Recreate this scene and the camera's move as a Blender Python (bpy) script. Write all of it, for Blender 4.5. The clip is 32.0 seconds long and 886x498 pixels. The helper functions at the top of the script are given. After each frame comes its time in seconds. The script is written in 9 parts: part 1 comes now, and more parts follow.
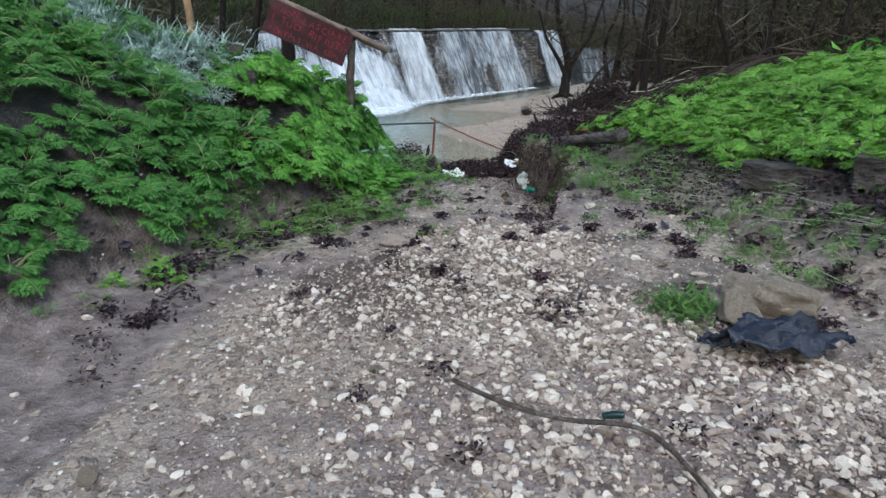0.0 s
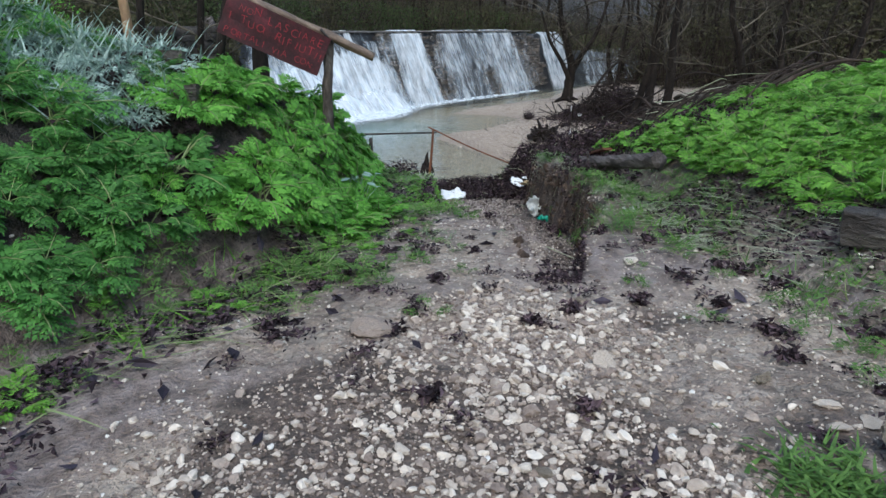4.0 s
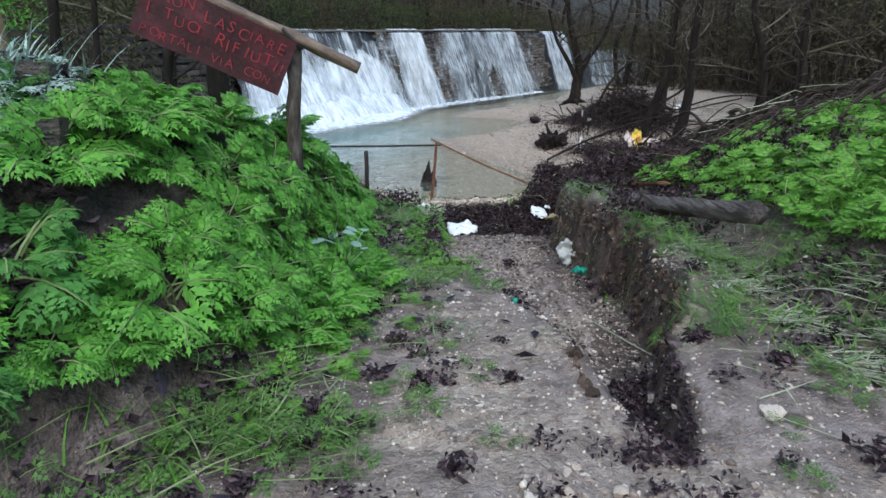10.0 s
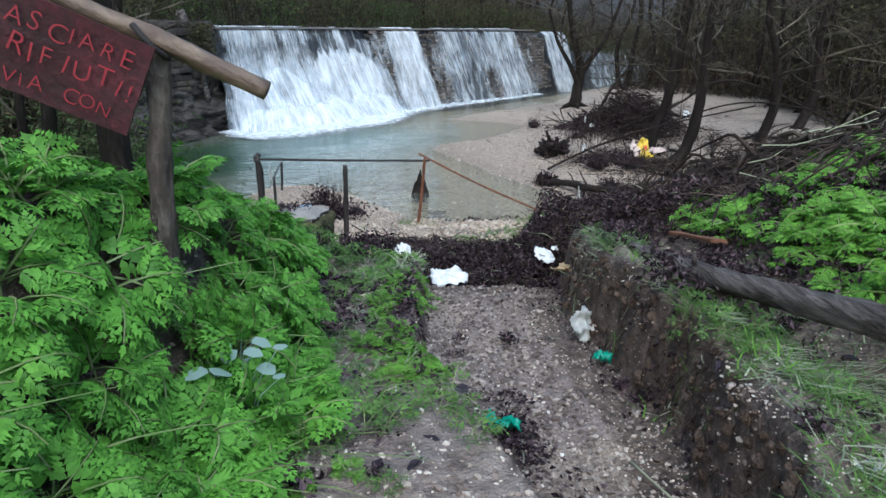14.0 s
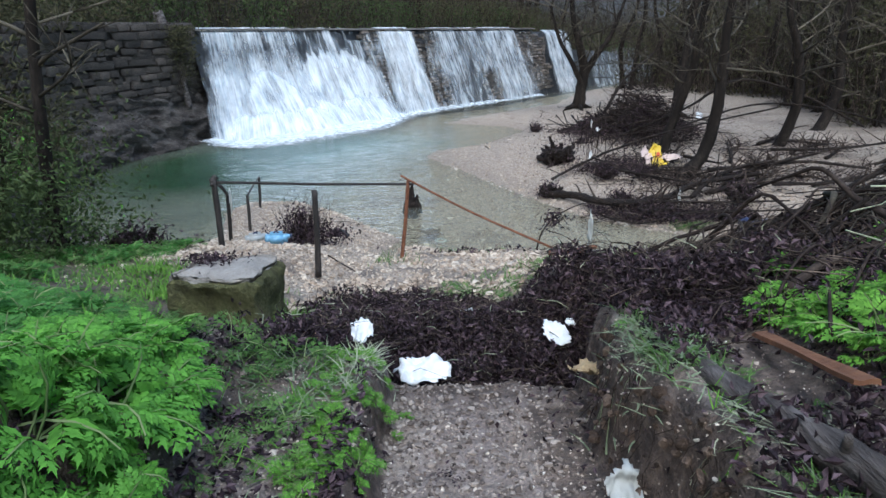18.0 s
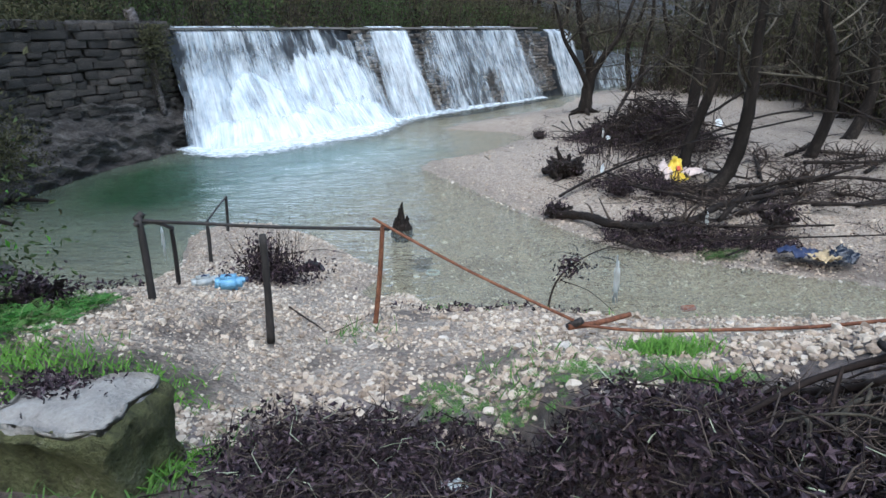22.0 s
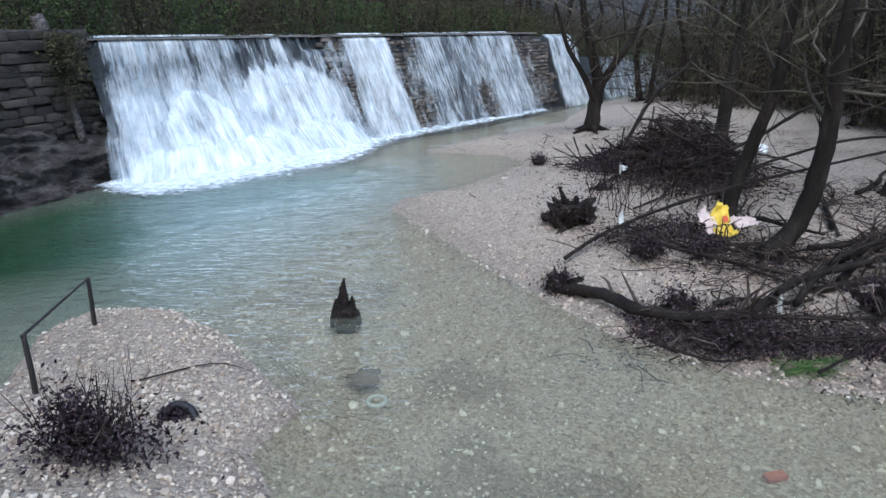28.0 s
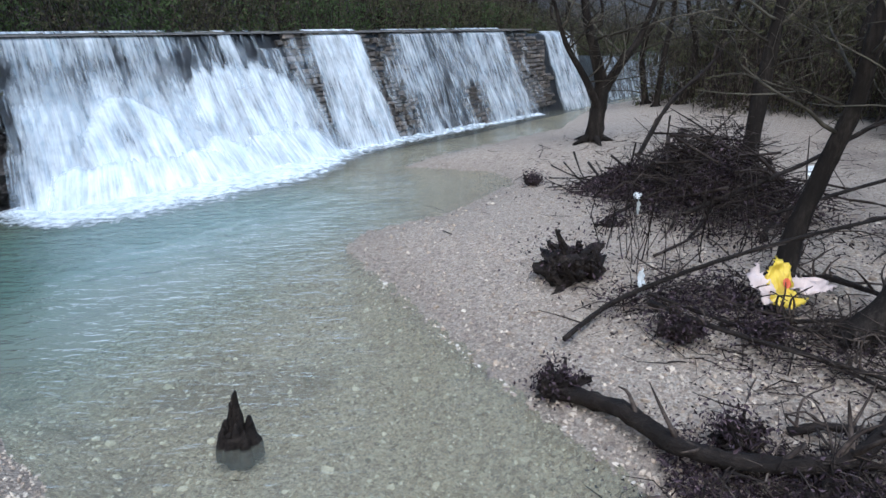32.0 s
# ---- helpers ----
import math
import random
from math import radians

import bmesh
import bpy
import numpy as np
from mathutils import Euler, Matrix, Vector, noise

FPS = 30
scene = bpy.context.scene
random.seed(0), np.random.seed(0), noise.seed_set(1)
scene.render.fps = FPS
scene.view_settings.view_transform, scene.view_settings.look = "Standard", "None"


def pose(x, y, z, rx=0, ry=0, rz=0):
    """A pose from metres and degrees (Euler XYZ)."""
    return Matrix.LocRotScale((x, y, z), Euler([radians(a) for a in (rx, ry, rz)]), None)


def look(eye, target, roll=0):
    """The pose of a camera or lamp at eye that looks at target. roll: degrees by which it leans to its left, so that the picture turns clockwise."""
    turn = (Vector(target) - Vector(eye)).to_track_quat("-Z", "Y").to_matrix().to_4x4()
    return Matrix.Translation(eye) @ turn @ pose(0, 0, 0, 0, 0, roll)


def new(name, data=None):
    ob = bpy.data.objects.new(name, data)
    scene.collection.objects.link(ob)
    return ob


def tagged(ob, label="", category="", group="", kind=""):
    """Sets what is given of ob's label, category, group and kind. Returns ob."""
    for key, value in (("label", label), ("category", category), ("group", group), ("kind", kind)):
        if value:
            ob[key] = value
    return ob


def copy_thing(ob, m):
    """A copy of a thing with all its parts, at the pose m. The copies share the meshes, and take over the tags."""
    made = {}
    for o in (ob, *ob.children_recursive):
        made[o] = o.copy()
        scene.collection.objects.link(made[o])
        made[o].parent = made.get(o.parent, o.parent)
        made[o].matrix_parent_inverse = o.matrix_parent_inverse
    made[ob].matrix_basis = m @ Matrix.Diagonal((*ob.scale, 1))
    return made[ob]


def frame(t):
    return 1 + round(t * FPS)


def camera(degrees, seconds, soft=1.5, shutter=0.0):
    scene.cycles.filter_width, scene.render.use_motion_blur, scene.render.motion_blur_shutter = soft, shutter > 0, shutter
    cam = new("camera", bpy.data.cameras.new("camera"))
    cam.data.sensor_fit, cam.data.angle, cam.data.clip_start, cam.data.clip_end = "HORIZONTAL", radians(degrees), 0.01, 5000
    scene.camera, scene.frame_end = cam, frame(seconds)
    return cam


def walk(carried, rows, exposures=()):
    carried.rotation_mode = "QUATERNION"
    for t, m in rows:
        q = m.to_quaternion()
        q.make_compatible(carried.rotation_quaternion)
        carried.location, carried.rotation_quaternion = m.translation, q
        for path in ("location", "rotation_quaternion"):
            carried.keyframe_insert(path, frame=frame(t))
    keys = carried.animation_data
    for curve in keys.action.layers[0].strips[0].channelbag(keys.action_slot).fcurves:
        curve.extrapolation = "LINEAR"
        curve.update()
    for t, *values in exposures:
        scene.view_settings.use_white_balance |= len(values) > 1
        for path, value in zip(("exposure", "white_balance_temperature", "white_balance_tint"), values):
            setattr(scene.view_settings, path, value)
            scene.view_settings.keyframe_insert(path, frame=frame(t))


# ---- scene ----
cam = camera(72.0, 32.0)
PATH = [
    (0, (0.001, 0.000, 4.209), (-0.004, 3.758, 2.838), -0.27),
    (2, (0.002, 0.544, 4.206), (-0.006, 4.301, 2.833), -0.28),
    (4, (0.018, 1.082, 4.206), (0.015, 4.842, 2.843), -0.19),
    (7, (-0.008, 1.679, 4.221), (-0.012, 5.439, 2.854), -0.14),
    (9, (-0.044, 2.151, 4.206), (-0.048, 5.910, 2.839), 0.07),
    (11, (-0.052, 2.892, 4.210), (-0.056, 6.649, 2.837), -0.12),
    (13, (-0.005, 3.588, 4.209), (0.003, 7.344, 2.833), 0.36),
    (14.5, (0.098, 3.978, 4.201), (0.121, 7.735, 2.828), 0.69),
    (17, (0.202, 4.955, 4.181), (0.211, 8.712, 2.810), -0.03),
    (19, (0.291, 5.786, 4.164), (0.295, 9.541, 2.785), -0.07),
    (21, (0.342, 6.710, 4.131), (0.346, 10.466, 2.755), 0.04),
    (23, (0.457, 7.836, 4.168), (0.460, 11.591, 2.791), -0.16),
    (25, (0.608, 9.101, 4.195), (0.605, 12.860, 2.828), -0.22),
    (28, (1.079, 11.247, 4.117), (1.064, 15.015, 2.775), -0.70),
    (30, (1.430, 12.878, 4.094), (1.419, 16.644, 2.746), -0.83),
    (32, (1.679, 14.479, 4.029), (1.675, 18.244, 2.677), -0.80),
]
walk(cam, [(t, look(eye, target, roll)) for t, eye, target, roll in PATH], exposures=[(0, 0.56, 5550, 7), (9, 0.67, 5500, 7), (14, 0.78, 5450, 7), (19, 0.86, 5400, 8), (22, 0.93, 5350, 7), (24, 0.86, 5350, 8), (28, 0.8, 5250, 9), (32, 0.8, 5250, 9)])

# ---- sky and light: an overcast winter afternoon ----
world = bpy.data.worlds.new("overcast_sky")
scene.world = world
world.use_nodes = True
wn, wl = world.node_tree.nodes, world.node_tree.links
sky = wn.new("ShaderNodeTexSky")
sky.sky_type, sky.sun_disc = "NISHITA", False
sky.sun_elevation, sky.sun_rotation = radians(38), radians(200)
sky.air_density, sky.dust_density, sky.ozone_density = 1.6, 3.0, 1.5
wn["Background"].inputs["Strength"].default_value = 0.1
wl.new(sky.outputs[0], wn["Background"].inputs["Color"])
sun = new("sun", bpy.data.lights.new("sun", "SUN"))
sun.data.energy, sun.data.angle, sun.data.color = 1.5, radians(32), (1.0, 0.97, 0.93)
sun.matrix_world = look((0, 0, 60), (-12, 22, 0))

# ---- materials ----
def ramp(nt, fac, stops):
    n = nt.nodes.new("ShaderNodeValToRGB")
    el = n.color_ramp.elements
    while len(el) < len(stops):
        el.new(0.5)
    for e, (p, c) in zip(el, stops):
        e.position, e.color = p, (*c, 1.0)
    nt.links.new(fac, n.inputs["Fac"])
    return n.outputs["Color"]


def noise_tex(nt, scale, detail=5.0, rough=0.6, vec=None, kind="noise"):
    n = nt.nodes.new("ShaderNodeTexNoise")
    n.inputs["Scale"].default_value, n.inputs["Detail"].default_value, n.inputs["Roughness"].default_value = scale, detail, rough
    if vec is not None:
        nt.links.new(vec, n.inputs["Vector"])
    return n.outputs["Fac"]


def coords(nt, stretch=(1, 1, 1)):
    c = nt.nodes.new("ShaderNodeTexCoord")
    m = nt.nodes.new("ShaderNodeMapping")
    m.inputs["Scale"].default_value = stretch
    nt.links.new(c.outputs["Object"], m.inputs["Vector"])
    return m.outputs["Vector"]


def mixc(nt, fac, a, b, mode="MIX"):
    n = nt.nodes.new("ShaderNodeMix")
    n.data_type, n.blend_type = "RGBA", mode
    for s, v in ((n.inputs[0], fac), (n.inputs[6], a), (n.inputs[7], b)):
        if isinstance(v, (int, float)):
            s.default_value = v
        elif isinstance(v, tuple):
            s.default_value = (*v, 1.0)
        else:
            nt.links.new(v, s)
    return n.outputs[2]


def bumped(nt, height, strength, dist, bsdf, under=None):
    b = nt.nodes.new("ShaderNodeBump")
    b.inputs["Strength"].default_value, b.inputs["Distance"].default_value = strength, dist
    nt.links.new(height, b.inputs["Height"])
    if under is not None:
        nt.links.new(under, b.inputs["Normal"])
    nt.links.new(b.outputs["Normal"], bsdf.inputs["Normal"])
    return b.outputs["Normal"]


def fresh(name):
    m = bpy.data.materials.new(name)
    m.use_nodes = True
    nt = m.node_tree
    return m, nt, nt.nodes["Principled BSDF"]


def surface(name, stops, scale, rough=0.8, bump=0.5, dist=0.02, fine=6.0, stretch=(1, 1, 1), tint=0.0, spec=0.4, island=0.0):
    """A weathered surface: broad tones, fine grain and relief, and a tone of its own for each object or loose piece."""
    m, nt, b = fresh(name)
    v = coords(nt, stretch)
    broad, grain = noise_tex(nt, scale, 4, 0.55, v), noise_tex(nt, scale * fine, 6, 0.65, v)
    add = nt.nodes.new("ShaderNodeMath")
    add.operation = "MULTIPLY_ADD"
    nt.links.new(grain, add.inputs[0])
    add.inputs[1].default_value = 0.45
    sub = nt.nodes.new("ShaderNodeMath")
    sub.operation = "MULTIPLY"
    nt.links.new(broad, sub.inputs[0])
    sub.inputs[1].default_value = 0.6
    nt.links.new(sub.outputs[0], add.inputs[2])
    fac = add.outputs[0]
    if tint:
        o = nt.nodes.new("ShaderNodeObjectInfo").outputs["Random"]
        k = nt.nodes.new("ShaderNodeMath")
        k.operation = "MULTIPLY_ADD"
        nt.links.new(o, k.inputs[0])
        k.inputs[1].default_value = tint
        nt.links.new(fac, k.inputs[2])
        s = nt.nodes.new("ShaderNodeMath")
        s.operation = "SUBTRACT"
        nt.links.new(k.outputs[0], s.inputs[0])
        s.inputs[1].default_value = tint / 2
        fac = s.outputs[0]
    if island:
        o = nt.nodes.new("ShaderNodeNewGeometry").outputs["Random Per Island"]
        k = nt.nodes.new("ShaderNodeMath")
        k.operation = "MULTIPLY_ADD"
        nt.links.new(o, k.inputs[0])
        k.inputs[1].default_value = island
        nt.links.new(fac, k.inputs[2])
        s = nt.nodes.new("ShaderNodeMath")
        s.operation = "SUBTRACT"
        nt.links.new(k.outputs[0], s.inputs[0])
        s.inputs[1].default_value = island / 2
        fac = s.outputs[0]
    nt.links.new(ramp(nt, fac, stops), b.inputs["Base Color"])
    b.inputs["Roughness"].default_value, b.inputs["Specular IOR Level"].default_value = rough, spec
    bumped(nt, grain, bump, dist, b)
    return m


def leafy(name, dark, light, sheen=0.35, grey=None):
    """Leaves: a tone for each leaf, light that passes through."""
    m, nt, b = fresh(name)
    isl = nt.nodes.new("ShaderNodeNewGeometry").outputs["Random Per Island"]
    obj = nt.nodes.new("ShaderNodeObjectInfo").outputs["Random"]
    v = coords(nt)
    patch = noise_tex(nt, 1.7, 3, 0.5, v)
    mix = nt.nodes.new("ShaderNodeMath")
    mix.operation = "MULTIPLY_ADD"
    nt.links.new(isl, mix.inputs[0])
    mix.inputs[1].default_value = 0.5
    nt.links.new(patch, mix.inputs[2])
    col = ramp(nt, mix.outputs[0], [(0.25, dark), (0.95, light)])
    col2 = mixc(nt, obj, col, light, "MIX")
    c = mixc(nt, 0.22, col, col2)
    nt.links.new(c, b.inputs["Base Color"])
    b.inputs["Roughness"].default_value = 1.0 - sheen
    b.inputs["Specular IOR Level"].default_value = 0.22
    tr = nt.nodes.new("ShaderNodeBsdfTranslucent")
    nt.links.new(c, tr.inputs["Color"])
    ms = nt.nodes.new("ShaderNodeMixShader")
    ms.inputs[0].default_value = 0.22
    nt.links.new(b.outputs[0], ms.inputs[1])
    nt.links.new(tr.outputs[0], ms.inputs[2])
    nt.links.new(ms.outputs[0], nt.nodes["Material Output"].inputs["Surface"])
    return m


M_STONE = surface("river_stone", [(0.1, (0.13, 0.096, 0.08)), (0.35, (0.26, 0.205, 0.168)), (0.55, (0.385, 0.32, 0.262)), (0.75, (0.55, 0.475, 0.392)), (0.95, (0.71, 0.635, 0.54))], 14, 0.8, 0.5, 0.012, 5, island=0.75, tint=0.3)
# river stone in darker tones, for the gully floor
M_GULLYSTONE = surface("dark_gully_stone", [(0.1, (0.06, 0.046, 0.038)), (0.5, (0.17, 0.135, 0.112)), (0.9, (0.4, 0.345, 0.295))], 14, 0.7, 0.5, 0.012, 5, island=0.75, tint=0.3)
M_CLOD = surface("brown_earth_clod", [(0.2, (0.035, 0.025, 0.019)), (0.5, (0.095, 0.067, 0.05)), (0.85, (0.21, 0.157, 0.122))], 16, 0.9, 0.9, 0.02, 5, island=0.4, spec=0.2)
M_PEBBLE = surface("pale_pebble", [(0.15, (0.21, 0.158, 0.116)), (0.5, (0.45, 0.358, 0.268)), (0.85, (0.63, 0.54, 0.43))], 9, 0.8, 0.25, 0.01, 7, island=0.6, tint=0.3)
M_CHIP = surface("white_limestone", [(0.15, (0.42, 0.38, 0.32)), (0.5, (0.62, 0.58, 0.51)), (0.85, (0.74, 0.71, 0.65))], 9, 0.8, 0.25, 0.01, 7, island=0.5)
M_DARKSTONE = surface("wet_masonry", [(0.2, (0.03, 0.026, 0.022)), (0.55, (0.1, 0.083, 0.068)), (0.85, (0.24, 0.2, 0.165))], 1.3, 0.45, 0.6, 0.04, 8, tint=0.35, spec=0.5, island=0.3)
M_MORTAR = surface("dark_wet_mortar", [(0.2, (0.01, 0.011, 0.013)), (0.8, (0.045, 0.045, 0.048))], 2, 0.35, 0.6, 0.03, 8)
M_WALLSTONE = surface("old_wall_stone", [(0.25, (0.02, 0.016, 0.013)), (0.5, (0.065, 0.053, 0.044)), (0.8, (0.17, 0.138, 0.112))], 1.7, 0.7, 1.0, 0.08, 8, tint=0.25, spec=0.4)
M_ROCK = surface("bank_rock", [(0.25, (0.014, 0.012, 0.011)), (0.5, (0.075, 0.062, 0.054)), (0.8, (0.3, 0.265, 0.235))], 1.5, 0.7, 1.0, 0.22, 5, stretch=(1, 1, 2.2))
M_CONCRETE = surface("weathered_concrete", [(0.2, (0.09, 0.085, 0.08)), (0.5, (0.2, 0.19, 0.178)), (0.85, (0.36, 0.345, 0.325))], 2.2, 0.85, 0.5, 0.02, 9)
M_OLDTOP = surface("old_grey_concrete", [(0.25, (0.1, 0.088, 0.074)), (0.45, (0.3, 0.275, 0.245)), (0.8, (0.5, 0.465, 0.42))], 7, 0.9, 0.8, 0.03, 7)
M_BARK = surface("dark_bark", [(0.2, (0.005, 0.004, 0.0035)), (0.55, (0.02, 0.016, 0.0135)), (0.9, (0.085, 0.07, 0.058))], 5, 0.9, 0.9, 0.03, 6, stretch=(1, 1, 0.25), island=0.2, spec=0.15)
M_GREYBARK = surface("grey_lichened_bark", [(0.25, (0.02, 0.016, 0.013)), (0.5, (0.085, 0.068, 0.055)), (0.8, (0.24, 0.21, 0.18))], 9, 0.9, 1.0, 0.03, 4, stretch=(1, 1, 0.4))
M_TWIG = surface("dark_twig", [(0.2, (0.012, 0.009, 0.008)), (0.55, (0.044, 0.033, 0.027)), (0.9, (0.18, 0.14, 0.112))], 4, 0.9, 0.4, 0.01, 6, island=0.55, spec=0.15)
M_BRUSH = surface("dark_brushwood", [(0.2, (0.007, 0.005, 0.0045)), (0.55, (0.026, 0.019, 0.016)), (0.9, (0.12, 0.095, 0.08))], 4, 0.9, 0.4, 0.01, 6, island=0.55, spec=0.12)
M_CROWN = surface("grey_olive_twigs", [(0.2, (0.014, 0.012, 0.009)), (0.55, (0.055, 0.047, 0.036)), (0.9, (0.18, 0.16, 0.12))], 4, 0.9, 0.4, 0.01, 6, island=0.5, spec=0.15)
M_WETWOOD = surface("wet_driftwood", [(0.25, (0.006, 0.0045, 0.004)), (0.55, (0.022, 0.016, 0.0125)), (0.85, (0.085, 0.064, 0.05))], 9, 0.65, 1.0, 0.04, 5, stretch=(0.4, 1, 1), spec=0.2)
M_DEBRIS = surface("rotting_leaves", [(0.2, (0.008, 0.005, 0.006)), (0.55, (0.036, 0.023, 0.028)), (0.9, (0.155, 0.108, 0.122))], 9, 0.7, 0.5, 0.02, 4, island=0.6, spec=0.18)
M_SCRAP = surface("blackish_purple_leaf", [(0.2, (0.012, 0.009, 0.014)), (0.55, (0.028, 0.022, 0.032)), (0.9, (0.075, 0.06, 0.078))], 9, 0.6, 0.5, 0.02, 4, island=0.5, spec=0.25)
M_POST = surface("peeled_post", [(0.2, (0.04, 0.025, 0.018)), (0.5, (0.16, 0.09, 0.05)), (0.85, (0.48, 0.32, 0.17))], 8, 0.6, 0.8, 0.015, 4, stretch=(0.35, 1, 0.35), tint=0.3)
M_BEAM = surface("weathered_log", [(0.2, (0.035, 0.026, 0.021)), (0.5, (0.12, 0.084, 0.062)), (0.85, (0.36, 0.27, 0.19))], 8, 0.55, 0.9, 0.015, 4, stretch=(0.35, 1, 0.35))
M_DARKPOST = surface("blackened_post", [(0.2, (0.01, 0.009, 0.008)), (0.55, (0.035, 0.03, 0.027)), (0.9, (0.11, 0.09, 0.08))], 8, 0.75, 0.8, 0.01, 5, stretch=(1, 1, 0.3))
M_RUST = surface("rusty_pipe", [(0.25, (0.035, 0.016, 0.011)), (0.5, (0.15, 0.056, 0.026)), (0.8, (0.34, 0.16, 0.085))], 14, 0.75, 0.5, 0.004, 5)
M_LOG = surface("grey_old_log", [(0.3, (0.02, 0.017, 0.016)), (0.5, (0.1, 0.085, 0.078)), (0.7, (0.27, 0.24, 0.225))], 13, 0.8, 1.0, 0.05, 3, stretch=(1, 0.12, 1), spec=0.2)
M_LEAF = leafy("parsley_leaf", (0.014, 0.058, 0.01), (0.175, 0.42, 0.055), 0.45)
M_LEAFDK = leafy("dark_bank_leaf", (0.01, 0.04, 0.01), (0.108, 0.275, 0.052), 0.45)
M_LEAFY = leafy("bright_parsley_leaf", (0.024, 0.08, 0.012), (0.195, 0.42, 0.052), 0.45)
M_FROST = leafy("silvery_leaf", (0.16, 0.24, 0.19), (0.48, 0.6, 0.53), 0.3)
M_WEED = leafy("mud_weed_leaf", (0.018, 0.05, 0.012), (0.13, 0.24, 0.055), 0.4)
M_TUFT = leafy("fresh_grass_blade", (0.02, 0.06, 0.01), (0.15, 0.3, 0.04), 0.4)
M_SILVER = leafy("broad_grey_green_leaf", (0.13, 0.24, 0.18), (0.33, 0.45, 0.4), 0.4)
M_STEM = leafy("green_stem", (0.1, 0.18, 0.04), (0.3, 0.36, 0.16))
M_GRASS = leafy("flattened_grass", (0.06, 0.09, 0.045), (0.3, 0.36, 0.22))
M_STRAW = leafy("pale_straw", (0.18, 0.2, 0.11), (0.5, 0.53, 0.37))
M_WOODLEAF = leafy("dull_woodland_leaf", (0.008, 0.01, 0.006), (0.1, 0.096, 0.05), 0.1)


def ground_material():
    m, nt, b = fresh("river_ground")
    v = coords(nt)
    a = nt.nodes.new("ShaderNodeVertexColor")
    a.layer_name = "zone"
    sep = nt.nodes.new("ShaderNodeSeparateColor")
    nt.links.new(a.outputs["Color"], sep.inputs[0])
    big, mid, small = noise_tex(nt, 0.9, 4, 0.6, v), noise_tex(nt, 11, 5, 0.65, v), noise_tex(nt, 70, 3, 0.6, v)
    vor = nt.nodes.new("ShaderNodeTexVoronoi")
    vor.inputs["Scale"].default_value = 19
    nt.links.new(v, vor.inputs["Vector"])
    vor2 = nt.nodes.new("ShaderNodeTexVoronoi")
    vor2.inputs["Scale"].default_value = 42
    nt.links.new(v, vor2.inputs["Vector"])
    mud = ramp(nt, mid, [(0.34, (0.125, 0.095, 0.08)), (0.5, (0.255, 0.205, 0.18)), (0.66, (0.36, 0.3, 0.272))])
    mud = mixc(nt, ramp(nt, big, [(0.45, (0, 0, 0)), (0.75, (0.5, 0.5, 0.5))]), mud, (0.14, 0.1, 0.08))
    sc = nt.nodes.new("ShaderNodeSeparateColor")
    nt.links.new(vor.outputs["Color"], sc.inputs[0])
    peb = ramp(nt, sc.outputs[0], [(0.0, (0.22, 0.165, 0.122)), (0.5, (0.47, 0.377, 0.282)), (1.0, (0.66, 0.567, 0.45))])
    sc2 = nt.nodes.new("ShaderNodeSeparateColor")
    nt.links.new(vor2.outputs["Color"], sc2.inputs[0])
    peb2 = ramp(nt, sc2.outputs[0], [(0.0, (0.22, 0.165, 0.122)), (0.5, (0.45, 0.362, 0.272)), (1.0, (0.63, 0.545, 0.435))])
    pebble = mixc(nt, ramp(nt, mid, [(0.42, (0, 0, 0)), (0.56, (1, 1, 1))]), peb, peb2)
    pebble = mixc(nt, 0.2, pebble, mud)
    c = mixc(nt, sep.outputs[0], mud, pebble)
    litter = ramp(nt, mid, [(0.3, (0.014, 0.012, 0.01)), (0.6, (0.04, 0.033, 0.025)), (0.9, (0.09, 0.085, 0.04))])
    c = mixc(nt, sep.outputs[1], c, litter)
    earth = ramp(nt, mid, [(0.34, (0.03, 0.021, 0.016)), (0.5, (0.09, 0.063, 0.048)), (0.7, (0.2, 0.148, 0.115))])
    c = mixc(nt, sep.outputs[2], c, earth)
    nt.links.new(c, b.inputs["Base Color"])
    b.inputs["Roughness"].default_value = 0.62
    add = nt.nodes.new("ShaderNodeMath")
    add.operation = "MULTIPLY_ADD"
    nt.links.new(small, add.inputs[0])
    add.inputs[1].default_value = 0.5
    nt.links.new(mid, add.inputs[2])
    n1 = bumped(nt, add.outputs[0], 1.0, 0.05, b)
    inv = nt.nodes.new("ShaderNodeMath")
    inv.operation = "MULTIPLY"
    nt.links.new(vor.outputs["Distance"], inv.inputs[0])
    nt.links.new(sep.outputs[0], inv.inputs[1])
    neg = nt.nodes.new("ShaderNodeMath")
    neg.operation = "MULTIPLY"
    nt.links.new(inv.outputs[0], neg.inputs[0])
    neg.inputs[1].default_value = -1.0
    bumped(nt, neg.outputs[0], 0.8, 0.03, b, n1)
    return m


M_IVY = leafy("dark_ivy_leaf", (0.008, 0.016, 0.006), (0.09, 0.125, 0.045), 0.25)
M_GROUND = ground_material()


